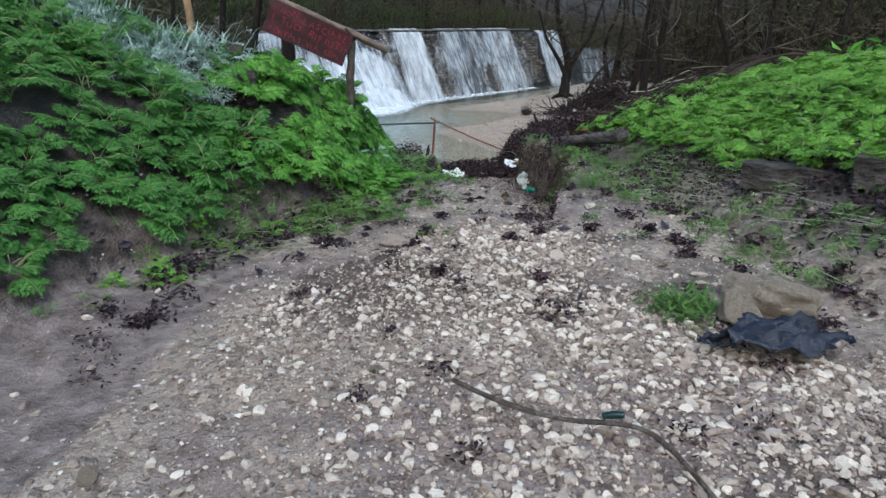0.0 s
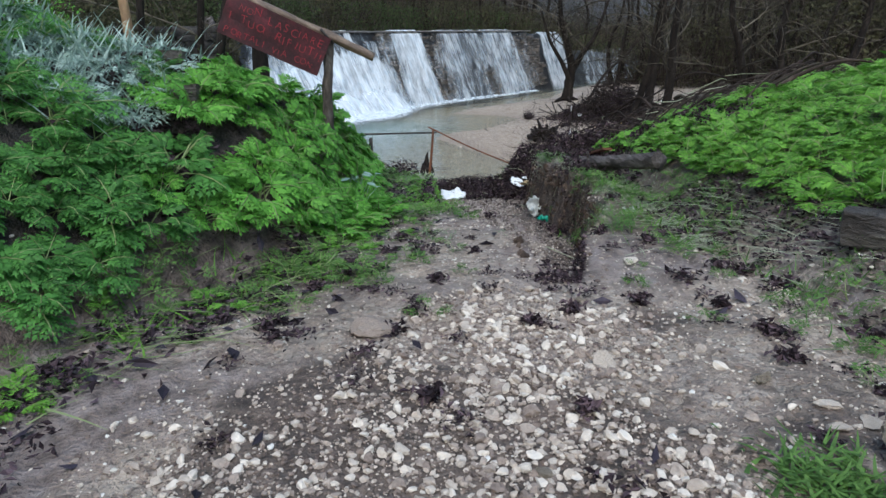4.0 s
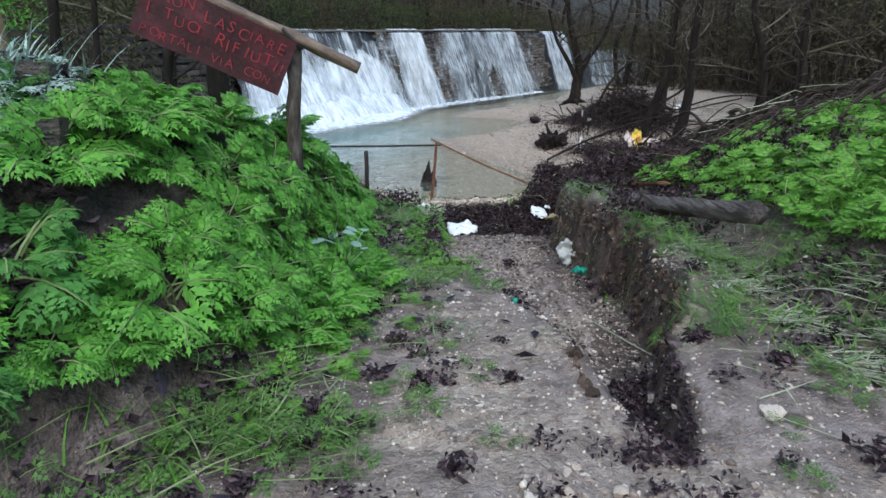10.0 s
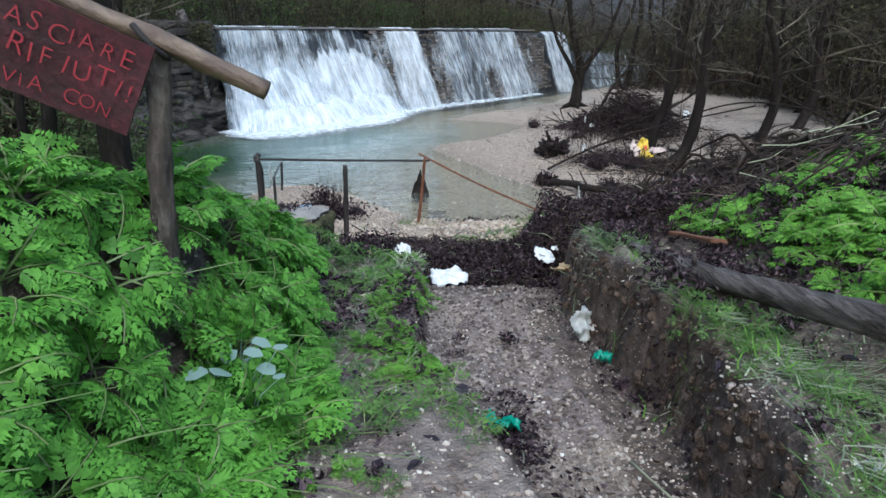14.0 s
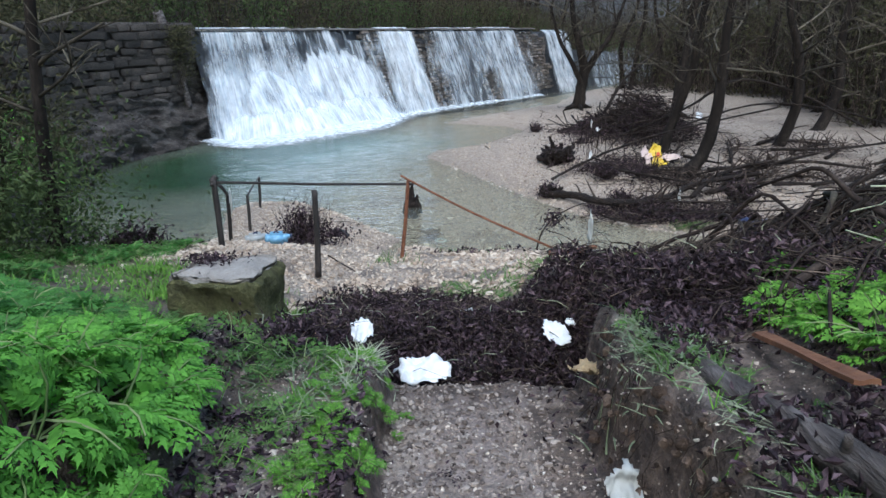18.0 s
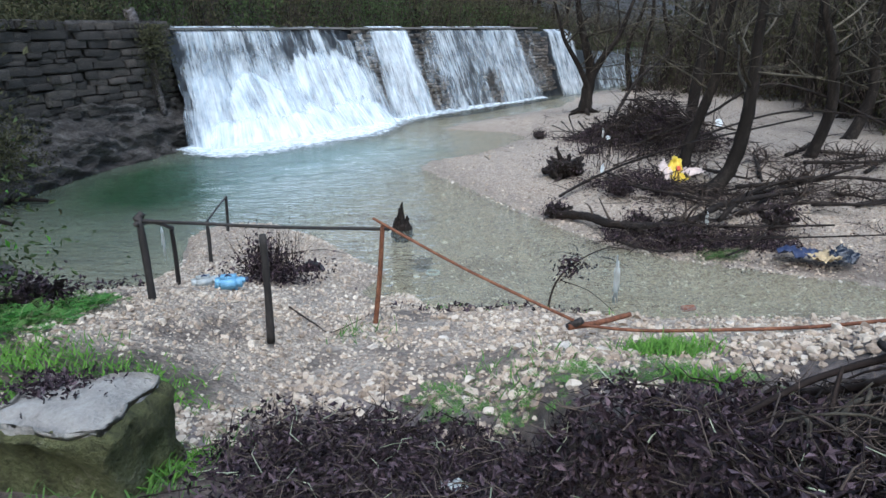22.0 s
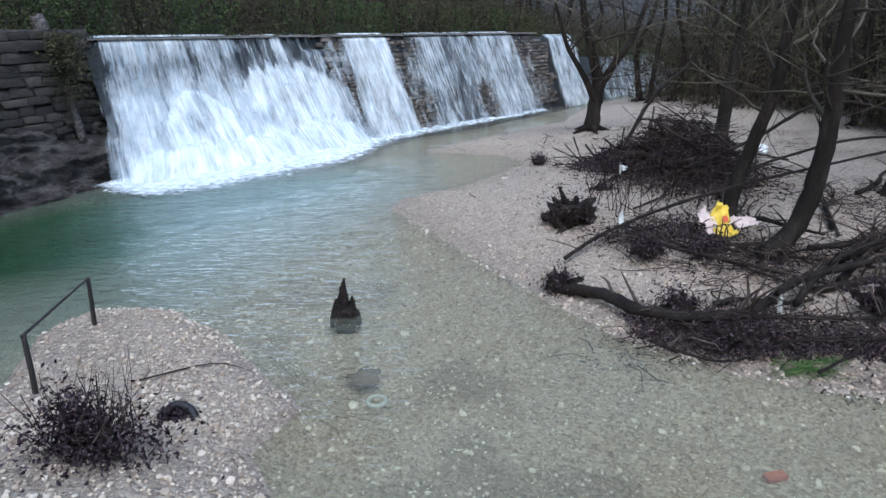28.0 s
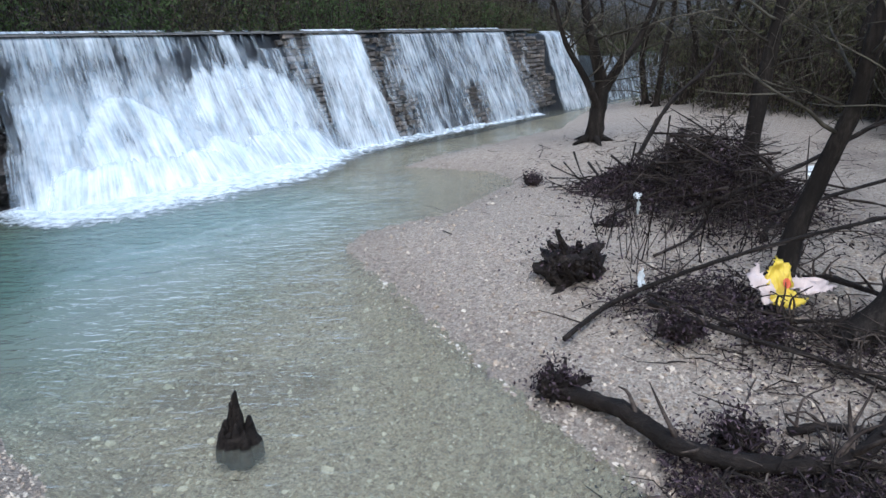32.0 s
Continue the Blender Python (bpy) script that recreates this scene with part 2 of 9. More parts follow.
def water_material():
    """Clear shallow water: mirror gloss by Fresnel over a tinted, partly cloudy body that gets greener over the deep
    pool, with the wall's dark reflection painted into its left side.
    """
    m, nt, b = fresh("river_water")
    nt.nodes.remove(b)
    v = coords(nt)
    a = nt.nodes.new("ShaderNodeVertexColor")
    a.layer_name = "depth"
    sep = nt.nodes.new("ShaderNodeSeparateColor")
    nt.links.new(a.outputs["Color"], sep.inputs[0])
    patch = noise_tex(nt, 0.5, 4, 0.55, v)
    tintc = mixc(nt, sep.outputs[0], (0.93, 0.95, 0.84), (0.32, 0.58, 0.42))
    trans = nt.nodes.new("ShaderNodeBsdfTransparent")
    nt.links.new(tintc, trans.inputs["Color"])
    body = nt.nodes.new("ShaderNodeBsdfDiffuse")
    # dark green end: the wall's reflection painted into the body colour; other end milky teal
    deep = mixc(nt, sep.outputs[2], (0.028, 0.075, 0.03), (0.3, 0.405, 0.375))
    nt.links.new(mixc(nt, sep.outputs[0], (0.6, 0.6, 0.48), deep), body.inputs["Color"])
    murk = nt.nodes.new("ShaderNodeMath")
    murk.operation = "MULTIPLY_ADD"
    nt.links.new(sep.outputs[0], murk.inputs[0])
    murk.inputs[1].default_value = 0.55
    pm = nt.nodes.new("ShaderNodeMath")
    pm.operation = "MULTIPLY"
    nt.links.new(patch, pm.inputs[0])
    pm.inputs[1].default_value = 0.24
    nt.links.new(pm.outputs[0], murk.inputs[2])
    inner = nt.nodes.new("ShaderNodeMixShader")
    nt.links.new(murk.outputs[0], inner.inputs[0])
    nt.links.new(trans.outputs[0], inner.inputs[1])
    nt.links.new(body.outputs[0], inner.inputs[2])
    gl = nt.nodes.new("ShaderNodeBsdfGlossy")
    gl.inputs["Roughness"].default_value = 0.03
    fr = nt.nodes.new("ShaderNodeFresnel")
    fr.inputs["IOR"].default_value = 1.33
    r1, r2 = noise_tex(nt, 1.7, 3, 0.55, coords(nt, (1.0, 2.6, 1))), noise_tex(nt, 5, 2, 0.5, coords(nt, (1.0, 2.4, 1)))
    add = nt.nodes.new("ShaderNodeMath")
    add.operation = "MULTIPLY_ADD"
    nt.links.new(r2, add.inputs[0])
    add.inputs[1].default_value = 0.4
    nt.links.new(r1, add.inputs[2])
    bp = nt.nodes.new("ShaderNodeBump")
    bp.inputs["Strength"].default_value, bp.inputs["Distance"].default_value = 1.0, 0.085
    nt.links.new(add.outputs[0], bp.inputs["Height"])
    nt.links.new(bp.outputs[0], gl.inputs["Normal"])
    nt.links.new(bp.outputs[0], fr.inputs["Normal"])
    out = nt.nodes.new("ShaderNodeMixShader")
    nt.links.new(fr.outputs[0], out.inputs[0])
    nt.links.new(inner.outputs[0], out.inputs[1])
    nt.links.new(gl.outputs[0], out.inputs[2])
    nt.links.new(out.outputs[0], nt.nodes["Material Output"].inputs["Surface"])
    return m


M_WATER = water_material()


def fall_material(name, lo, hi):
    """Falling water: white streaks along the fall with dark and blue-grey gaps. U runs along the weir in metres, V down the fall."""
    m, nt, b = fresh(name)
    uv = nt.nodes.new("ShaderNodeUVMap")

    def mapped(sx, sy, shift):
        mp = nt.nodes.new("ShaderNodeMapping")
        mp.inputs["Scale"].default_value, mp.inputs["Location"].default_value = (sx, sy, 1), (shift, shift * 0.7, shift)
        nt.links.new(uv.outputs[0], mp.inputs["Vector"])
        return mp.outputs[0]

    def madd(x, k, y):
        n = nt.nodes.new("ShaderNodeMath")
        n.operation = "MULTIPLY_ADD"
        nt.links.new(x, n.inputs[0])
        n.inputs[1].default_value = k
        nt.links.new(y, n.inputs[2])
        return n.outputs[0]

    fine, broad = noise_tex(nt, 1.6, 5, 0.6, mapped(8.0, 0.5, 0)), noise_tex(nt, 1.0, 5, 0.65, mapped(2.0, 0.75, 3))
    tone, lumps_ = noise_tex(nt, 1.2, 6, 0.66, mapped(6.0, 0.55, 11)), noise_tex(nt, 2.2, 5, 0.65, mapped(1.3, 1.1, 7))
    a = nt.nodes.new("ShaderNodeVertexColor")
    a.layer_name = "flow"
    sep = nt.nodes.new("ShaderNodeSeparateColor")
    nt.links.new(a.outputs["Color"], sep.inputs[0])
    off = madd(broad, 0.95, madd(fine, 0.8, sep.outputs[0]))
    al = nt.nodes.new("ShaderNodeMapRange")
    al.inputs["From Min"].default_value, al.inputs["From Max"].default_value = lo, hi
    nt.links.new(off, al.inputs["Value"])
    nt.links.new(al.outputs[0], b.inputs["Alpha"])
    shade = madd(lumps_, 0.85, madd(sep.outputs[0], 0.2, tone))
    nt.links.new(ramp(nt, shade, [(0.6, (0.33, 0.42, 0.5)), (0.77, (0.54, 0.63, 0.7)), (0.92, (0.71, 0.77, 0.82)), (1.0, (0.8, 0.84, 0.87))]), b.inputs["Base Color"])
    b.inputs["Roughness"].default_value = 0.5
    bumped(nt, madd(lumps_, 0.8, fine), 0.45, 0.08, b)
    return m


M_FALL = fall_material("falling_water", 0.86, 1.42)


def foam_material():
    m, nt, b = fresh("white_foam")
    v = coords(nt)
    n = noise_tex(nt, 4.5, 7, 0.68, v)
    a = nt.nodes.new("ShaderNodeVertexColor")
    a.layer_name = "flow"
    sep = nt.nodes.new("ShaderNodeSeparateColor")
    nt.links.new(a.outputs["Color"], sep.inputs[0])
    add = nt.nodes.new("ShaderNodeMath")
    add.operation = "ADD"
    nt.links.new(n, add.inputs[0])
    nt.links.new(sep.outputs[0], add.inputs[1])
    al = nt.nodes.new("ShaderNodeMapRange")
    al.inputs["From Min"].default_value, al.inputs["From Max"].default_value = 0.85, 1.2
    nt.links.new(add.outputs[0], al.inputs["Value"])
    nt.links.new(al.outputs[0], b.inputs["Alpha"])
    nt.links.new(ramp(nt, n, [(0.3, (0.42, 0.5, 0.54)), (0.6, (0.85, 0.89, 0.91))]), b.inputs["Base Color"])
    b.inputs["Roughness"].default_value = 0.6
    bumped(nt, n, 0.9, 0.1, b)
    return m


M_FOAM = foam_material()


def plain(name, colour, rough=0.5, spec=0.4, vary=0.25, scale=14, bump=0.2, dist=0.01, through_light=0.0):
    d, l = tuple(c * (1 - vary) for c in colour), tuple(min(1, c * (1 + vary)) for c in colour)
    m = surface(name, [(0.3, d), (0.75, l)], scale, rough, bump, dist, 5, spec=spec)
    if through_light:
        nt = m.node_tree
        tr = nt.nodes.new("ShaderNodeBsdfTranslucent")
        tr.inputs["Color"].default_value = (*l, 1)
        ms = nt.nodes.new("ShaderNodeMixShader")
        ms.inputs[0].default_value = through_light
        nt.links.new(nt.nodes["Principled BSDF"].outputs[0], ms.inputs[1])
        nt.links.new(tr.outputs[0], ms.inputs[2])
        nt.links.new(ms.outputs[0], nt.nodes["Material Output"].inputs["Surface"])
    return m


M_MOSS = surface("moss", [(0.25, (0.03, 0.026, 0.016)), (0.42, (0.075, 0.074, 0.03)), (0.58, (0.15, 0.15, 0.06)), (0.85, (0.32, 0.29, 0.19))], 4, 0.95, 1.0, 0.06, 7)
M_WHITE = plain("white_plastic_sheet", (0.78, 0.8, 0.8), 0.4, 0.5, 0.08, 9, 0.3, 0.02)
M_MILKY = plain("milky_plastic", (0.6, 0.62, 0.6), 0.35, 0.5, 0.15, 9, 0.3, 0.02, 0.3)
M_YELLOW = plain("yellow_plastic", (0.75, 0.55, 0.05), 0.4, 0.5, 0.15, 9, 0.3, 0.02)
M_PINKISH = plain("pale_pink_plastic", (0.68, 0.55, 0.5), 0.45, 0.5, 0.15, 9, 0.3, 0.02)
M_PRINT = plain("orange_red_print", (0.62, 0.1, 0.03), 0.4, 0.5, 0.15, 9, 0.2)
M_BLUE = plain("light_blue_plastic", (0.2, 0.42, 0.62), 0.35, 0.5, 0.15, 9, 0.2)
M_BOTTLE = plain("dark_green_glass", (0.008, 0.035, 0.03), 0.15, 0.5, 0.3, 9, 0.1)
M_GREENP = plain("green_plastic", (0.02, 0.3, 0.2), 0.35, 0.5, 0.2, 9, 0.2)
M_BLACKP = plain("black_plastic_sheet", (0.012, 0.016, 0.028), 0.25, 0.6, 0.4, 12, 0.5, 0.02)
M_NAVY = plain("dark_blue_plastic", (0.03, 0.04, 0.09), 0.4, 0.5, 0.3, 12, 0.4, 0.02)
M_TAN = plain("tan_sheet", (0.42, 0.32, 0.18), 0.6, 0.4, 0.3, 12, 0.4, 0.02)
M_ROCKTAN = surface("tan_rock", [(0.25, (0.26, 0.19, 0.135)), (0.48, (0.56, 0.46, 0.345)), (0.72, (0.78, 0.69, 0.56))], 7, 0.85, 1.0, 0.05, 5)
M_BOARD = surface("dark_red_board", [(0.3, (0.008, 0.004, 0.005)), (0.5, (0.042, 0.009, 0.013)), (0.75, (0.12, 0.018, 0.028))], 9, 0.6, 0.5, 0.01, 6)
M_REDPAINT = plain("dull_red_paint", (0.3, 0.022, 0.036), 0.5, 0.4, 0.2, 20)
M_RUBBER = plain("black_rubber", (0.02, 0.02, 0.022), 0.6, 0.4, 0.3, 20)
M_BRICK = plain("red_brick", (0.36, 0.1, 0.06), 0.8, 0.3, 0.3, 20)
M_ORANGE = surface("orange_weathered_board", [(0.2, (0.05, 0.024, 0.014)), (0.55, (0.16, 0.072, 0.036)), (0.9, (0.3, 0.15, 0.075))], 9, 0.8, 0.6, 0.01, 5, stretch=(0.3, 1, 1))

# ---- small helpers for building ----
def link_mesh(name, verts, faces, mats, parent=None, label="", smooth=True, mat_index=None):
    me = bpy.data.meshes.new(name)
    me.from_pydata(verts, [], faces)
    for mm in mats if isinstance(mats, (list, tuple)) else [mats]:
        me.materials.append(mm)
    me.polygons.foreach_set("use_smooth", [smooth] * len(me.polygons))
    if mat_index is not None:
        me.polygons.foreach_set("material_index", mat_index)
    me.update()
    ob = new(name, me)
    if parent is not None:
        ob.parent = parent
    if label:
        tagged(ob, label)
    return ob


def fast_mesh(name, co, tris, mat, smooth=True):
    """A mesh of triangles from numpy arrays."""
    me = bpy.data.meshes.new(name)
    n, f = len(co), len(tris)
    me.vertices.add(n)
    me.vertices.foreach_set("co", np.asarray(co, np.float32).ravel())
    me.loops.add(f * 3)
    me.loops.foreach_set("vertex_index", np.asarray(tris, np.int32).ravel())
    me.polygons.add(f)
    me.polygons.foreach_set("loop_start", np.arange(0, f * 3, 3, dtype=np.int32))
    me.polygons.foreach_set("use_smooth", np.full(f, smooth))
    for mm in mat if isinstance(mat, (list, tuple)) else [mat]:
        me.materials.append(mm)
    me.update(calc_edges=True)
    return me


def part(name, bm, material, parent, label="", smooth=True):
    me = bpy.data.meshes.new(name)
    bm.to_mesh(me)
    bm.free()
    me.materials.append(material)
    me.polygons.foreach_set("use_smooth", [smooth] * len(me.polygons))
    ob = new(name, me)
    ob.parent = parent
    if label:
        tagged(ob, label)
    return ob


def thing(name, at, label, category, group="", kind=""):
    ob = new(name)
    ob.empty_display_size = 0.1
    ob.location = at
    return tagged(ob, label, category, group, kind)


def S(a, b, v):
    k = np.clip((np.asarray(v, float) - a) / (b - a), 0, 1)
    return k * k * (3 - 2 * k)


_tab = np.random.RandomState(5).rand(256, 256)


def vnoise(x, y, scale=1.0, octaves=3):
    """Smooth noise, about -1 to 1, on numpy arrays."""
    x, y = np.asarray(x, float) * scale, np.asarray(y, float) * scale
    out, amp, tot = 0.0, 1.0, 0.0
    for o in range(octaves):
        i, j = np.floor(x).astype(int), np.floor(y).astype(int)
        u, w = x - i, y - j
        u, w = u * u * (3 - 2 * u), w * w * (3 - 2 * w)
        g = lambda a, b: _tab[(i + a + 37 * o) % 256, (j + b + 91 * o) % 256]
        out = out + amp * ((g(0, 0) * (1 - u) + g(1, 0) * u) * (1 - w) + (g(0, 1) * (1 - u) + g(1, 1) * u) * w)
        tot += amp
        amp, x, y = amp * 0.5, x * 2.03, y * 2.03
    return (out / tot) * 2 - 1


def poly_dist(x, y, poly):
    """Signed distance to a closed outline, positive inside."""
    p = np.array(poly, float)
    d, inside = np.full(np.shape(x), 1e9), np.zeros(np.shape(x), bool)
    for (ax, ay), (bx, by) in zip(p, np.roll(p, -1, 0)):
        ex, ey = bx - ax, by - ay
        k = np.clip(((x - ax) * ex + (y - ay) * ey) / (ex * ex + ey * ey), 0, 1)
        d = np.minimum(d, np.hypot(x - ax - k * ex, y - ay - k * ey))
        if ay != by:
            inside ^= ((ay > y) != (by > y)) & (x < ex * (y - ay) / (by - ay) + ax)
    return np.where(inside, d, -d)


# ---- the plan ----
NEAR_SHORE = [(400, -40), (60, 4), (20, 9.5), (8, 12.2), (4.5, 12.95), (2.2, 13.35), (0.6, 13.65), (0.3, 15.0), (-0.64, 15.9), (-1.06, 16.5), (-0.65, 17.3), (-2.1, 19.2),
              (-3.2, 20.0), (-4.55, 20.15), (-4.85, 19.2), (-4.3, 17.6), (-4.9, 16.3), (-6.6, 16.5), (-8.5, 18.2), (-10.1, 19.5), (-10.8, 21.5), (-11.0, 23.5), (-10.2, 26.2),
              (-9.4, 28.6), (-9.9, 30.6), (-60, 60), (-400, 60), (-400, -400), (400, -400)]
BAR = [(400, -10), (60, 9), (12, 15.0), (7.6, 16.8), (6.2, 17.4), (4.8, 18.0), (3.6, 19.0), (2.7, 20.4), (1.2, 23.1), (-0.2, 25.8), (0.2, 27.0), (1.8, 28.1), (3.8, 31.2), (3.2, 32.5),
       (0.6, 33.4), (1.5, 35.2), (6.9, 40.9), (8.5, 45), (11, 49), (20, 58), (60, 90), (400, 200)]
WEIR_A, WEIR_D = np.array([-9.06, 30.0]), np.array([14.3, 16.0]) / math.hypot(14.3, 16.0)
WEIR_N = np.array([WEIR_D[1], -WEIR_D[0]])      # downstream


def gully(y):
    xl = np.interp(y, [3.9, 4.15, 4.3, 4.8, 5.3, 5.8, 6.1, 6.28, 6.45, 6.8, 7.4, 8.3], [0.74, 0.66, 0.58, 0.55, 0.43, 0.28, 0.2, 0.06, -0.02, -0.05, -0.09, -0.1])
    xr = np.interp(y, [3.9, 4.3, 5.0, 5.5, 6.2, 6.6, 7.2, 7.9, 8.5], [0.76, 0.88, 1.04, 1.22, 1.34, 1.24, 1.18, 1.1, 1.12])
    zf = np.interp(y, [3.9, 4.3, 5.0, 5.5, 6.2, 7.0, 8.0, 8.55], [2.93, 2.72, 2.55, 2.46, 2.4, 2.33, 2.24, 2.17])
    return xl, xr, zf


def height(x, y):
    x, y = np.asarray(x, float), np.asarray(y, float)
    base = np.interp(y, [-6, 0, 2.5, 3.7, 4.5, 5.5, 6.5, 8.2, 8.9, 10.9, 11.8, 12.65, 13.2, 14.6, 15.4, 16.5, 17.4, 19.5, 21],
                     [3.05, 3.07, 3.05, 2.99, 2.93, 2.82, 2.7, 2.55, 2.15, 1.74, 1.6, 1.39, 1.26, 0.87, 0.55, 0.28, 0.17, 0.12, 0.05])
    zr = np.interp(y, [3.5, 5.5, 7.5, 8.4, 9.5, 10.5, 12, 13], [3.02, 2.93, 2.86, 2.72, 2.5, 2.15, 1.6, 1.3])
    xl, xr, zf = gully(y)
    z = base + (zr - base) * S(0.75, 1.15, x) * S(3.5, 5, y)
    # right bank
    xt = np.interp(y, [0, 2.2, 3, 4.4, 6.6, 8, 10], [1.75, 1.8, 1.75, 1.7, 1.62, 1.75, 2.2]) + 0.1 * vnoise(x, y, 1.3)
    ar = np.interp(y, [-6, 6, 8, 9.7, 10.8, 12, 13], [1.25, 1.15, 1.0, 0.9, 0.5, 0.12, 0])
    z = z + ar * (1 - np.exp(-np.maximum(x - xt, 0) / 1.6))
    # left bank
    xt = np.interp(y, [-4, 0, 2.2, 2.5, 2.85, 3.35, 3.85, 4.5, 5.2, 6, 7.3, 8.3, 9.0, 9.5], [-2.1, -2.0, -1.85, -1.75, -1.6, -1.36, -1.1, -0.8, -0.72, -0.6, -0.6, -0.7, -1.1, -2.4])
    al = np.interp(y, [-6, 5, 6.5, 8, 9, 10, 12], [1.75, 1.6, 1.3, 1.0, 0.7, 0.35, 0])
    z = z + al * (1 - np.exp(-np.maximum(xt - x + 0.1 * vnoise(x, y, 1.1), 0) / 1.25))
    z = z + 0.32 * S(1.2, 2.0, xt - x) * S(3.6, 4.6, y) * (1 - S(6.5, 8, y))
    z = z + np.interp(y, [4.4, 5.0, 6.0, 6.6, 7.3], [0.03, 0.36, 0.56, 0.4, 0.06]) * S(-0.05, 0.42, xt - x) * (1 - 0.8 * S(0.7, 1.5, xt - x))
    z = z + 0.05 * vnoise(x, y, 1.6, 4) + 0.018 * vnoise(x, y, 9, 2)
    # washed-out gully with a flat gravel floor
    rag = 0.06 * vnoise(x * 0.6, y, 2.6, 3)
    bay = 0.13 * vnoise(x * 0.25 + 3, y, 2.1, 3) - 0.02
    z = z + 0.06 * S(0.25, 0.0, x - xr + bay) * S(-0.1, 0.02, x - xr + bay) * S(4.4, 5.2, y) * (1 - S(8.0, 8.4, y))
    cut = S(-0.01, 0.06, x - xl + rag * 0.6) * S(-0.01, 0.09, xr - x + bay) * S(3.85, 4.15, y) * (1 - S(8.55, 8.62, y))
    z = z * (1 - cut) + np.minimum(z, zf + 0.03 * vnoise(x, y, 6, 3)) * cut
    # the step at the end of the gravel floor
    lip = S(-0.5, -0.3, x + rag) * (1 - S(1.1, 1.35, x)) * S(8.48, 8.55, y + rag) * (1 - S(8.8, 9.4, y))
    z = z * (1 - lip) + np.minimum(z, 1.98) * lip
    # shores
    dn, db = poly_dist(x, y, NEAR_SHORE), poly_dist(x, y, BAR)
    wob = 0.12 * vnoise(x, y, 1.1, 3)
    steep = 0.45 + 3.4 * S(-1.3, 0.7, x) ** 2 * (1 - S(14.2, 14.8, y)) + 1.2 * S(5.0, 7.0, -x)
    hill = np.maximum(0, -5.5 - x) * 0.8
    land = np.minimum(z + np.minimum(hill * S(12, 17, y), 3.2), 0.0 + (dn + wob) * steep)
    land = np.where(x < -9.0, np.minimum(np.maximum(land, (dn - 0.25) * 6), np.maximum(4.15, land)), land)
    far = np.maximum(0, np.hypot(x * 0.8, y + 4) - 26) * 0.12 * (y < 12)
    land = land + np.minimum(far, 9)
    bar = 0.95 * (1 - np.exp(-np.maximum(db + wob, 0) / 5.0)) + 0.06 * vnoise(x, y, 0.9, 3) * S(0, 1, db) + 0.02 * vnoise(x, y, 6, 2)
    bar = bar + np.minimum(np.maximum(0, db - 13.5) * 0.28, 7) * S(12, 20, x)
    # the bed and the pool under the fall
    bed = -0.2 - 0.06 * vnoise(x, y, 0.8, 3) - 0.9 * np.exp(-(((x + 6.5) / 3.8) ** 2 + ((y - 23.5) / 5.0) ** 2)) - 0.12 * S(14, 16, y) * np.exp(-((x - 3) / 3.0) ** 2)
    out = np.where(dn > -0.15, np.maximum(land, bed), np.where(db > -0.15, np.maximum(bar, bed), bed))
    near = np.maximum(np.minimum(dn, 0) * 0.5 + 0.02, bed)
    out = np.where((dn <= -0.15) & (db <= -0.15), np.maximum(bed, np.maximum(near, np.minimum(db, 0) * 0.35)), out)
    # above the weir: a shelf and the wooded slope behind it
    px, py = x - WEIR_A[0], y - WEIR_A[1]
    s, n = px * WEIR_D[0] + py * WEIR_D[1], px * WEIR_N[0] + py * WEIR_N[1]
    crest = np.interp(s, [-30, -2, 22.3, 24.5, 26, 31, 42, 60], [4.6, 4.3, 3.7, 3.6, 3.3, 2.0, 1.2, 1.2])
    up = crest - 0.25 + np.minimum(np.maximum(0, -n - 3.0) * 0.42, 14) + 0.25 * vnoise(x, y, 0.25, 4)
    k = S(0.35, 0.75, -n) * (S(-3.5, -2.5, s) + (1 - S(-3.5, -2.5, s)) * S(2, 6, -n))
    return out * (1 - k) + np.maximum(out, up) * k


_gx, _gy = np.arange(-14, 14, 0.04), np.arange(-1, 36, 0.04)
_gz = height(*np.meshgrid(_gx, _gy)).astype(np.float32)


def level(x, y):
    """The ground's height at one place, from a table."""
    u, w = (x + 14) / 0.04, (y + 1) / 0.04
    i, j = min(max(int(u), 0), len(_gx) - 2), min(max(int(w), 0), len(_gy) - 2)
    u, w = min(max(u - i, 0), 1), min(max(w - j, 0), 1)
    return float((_gz[j, i] * (1 - u) + _gz[j, i + 1] * u) * (1 - w) + (_gz[j + 1, i] * (1 - u) + _gz[j + 1, i + 1] * u) * w)


def lines(*spans):
    out = []
    for a, b, step in spans:
        out += list(np.arange(a, b - step * 0.4, step))
    return np.array(out + [spans[-1][1]])


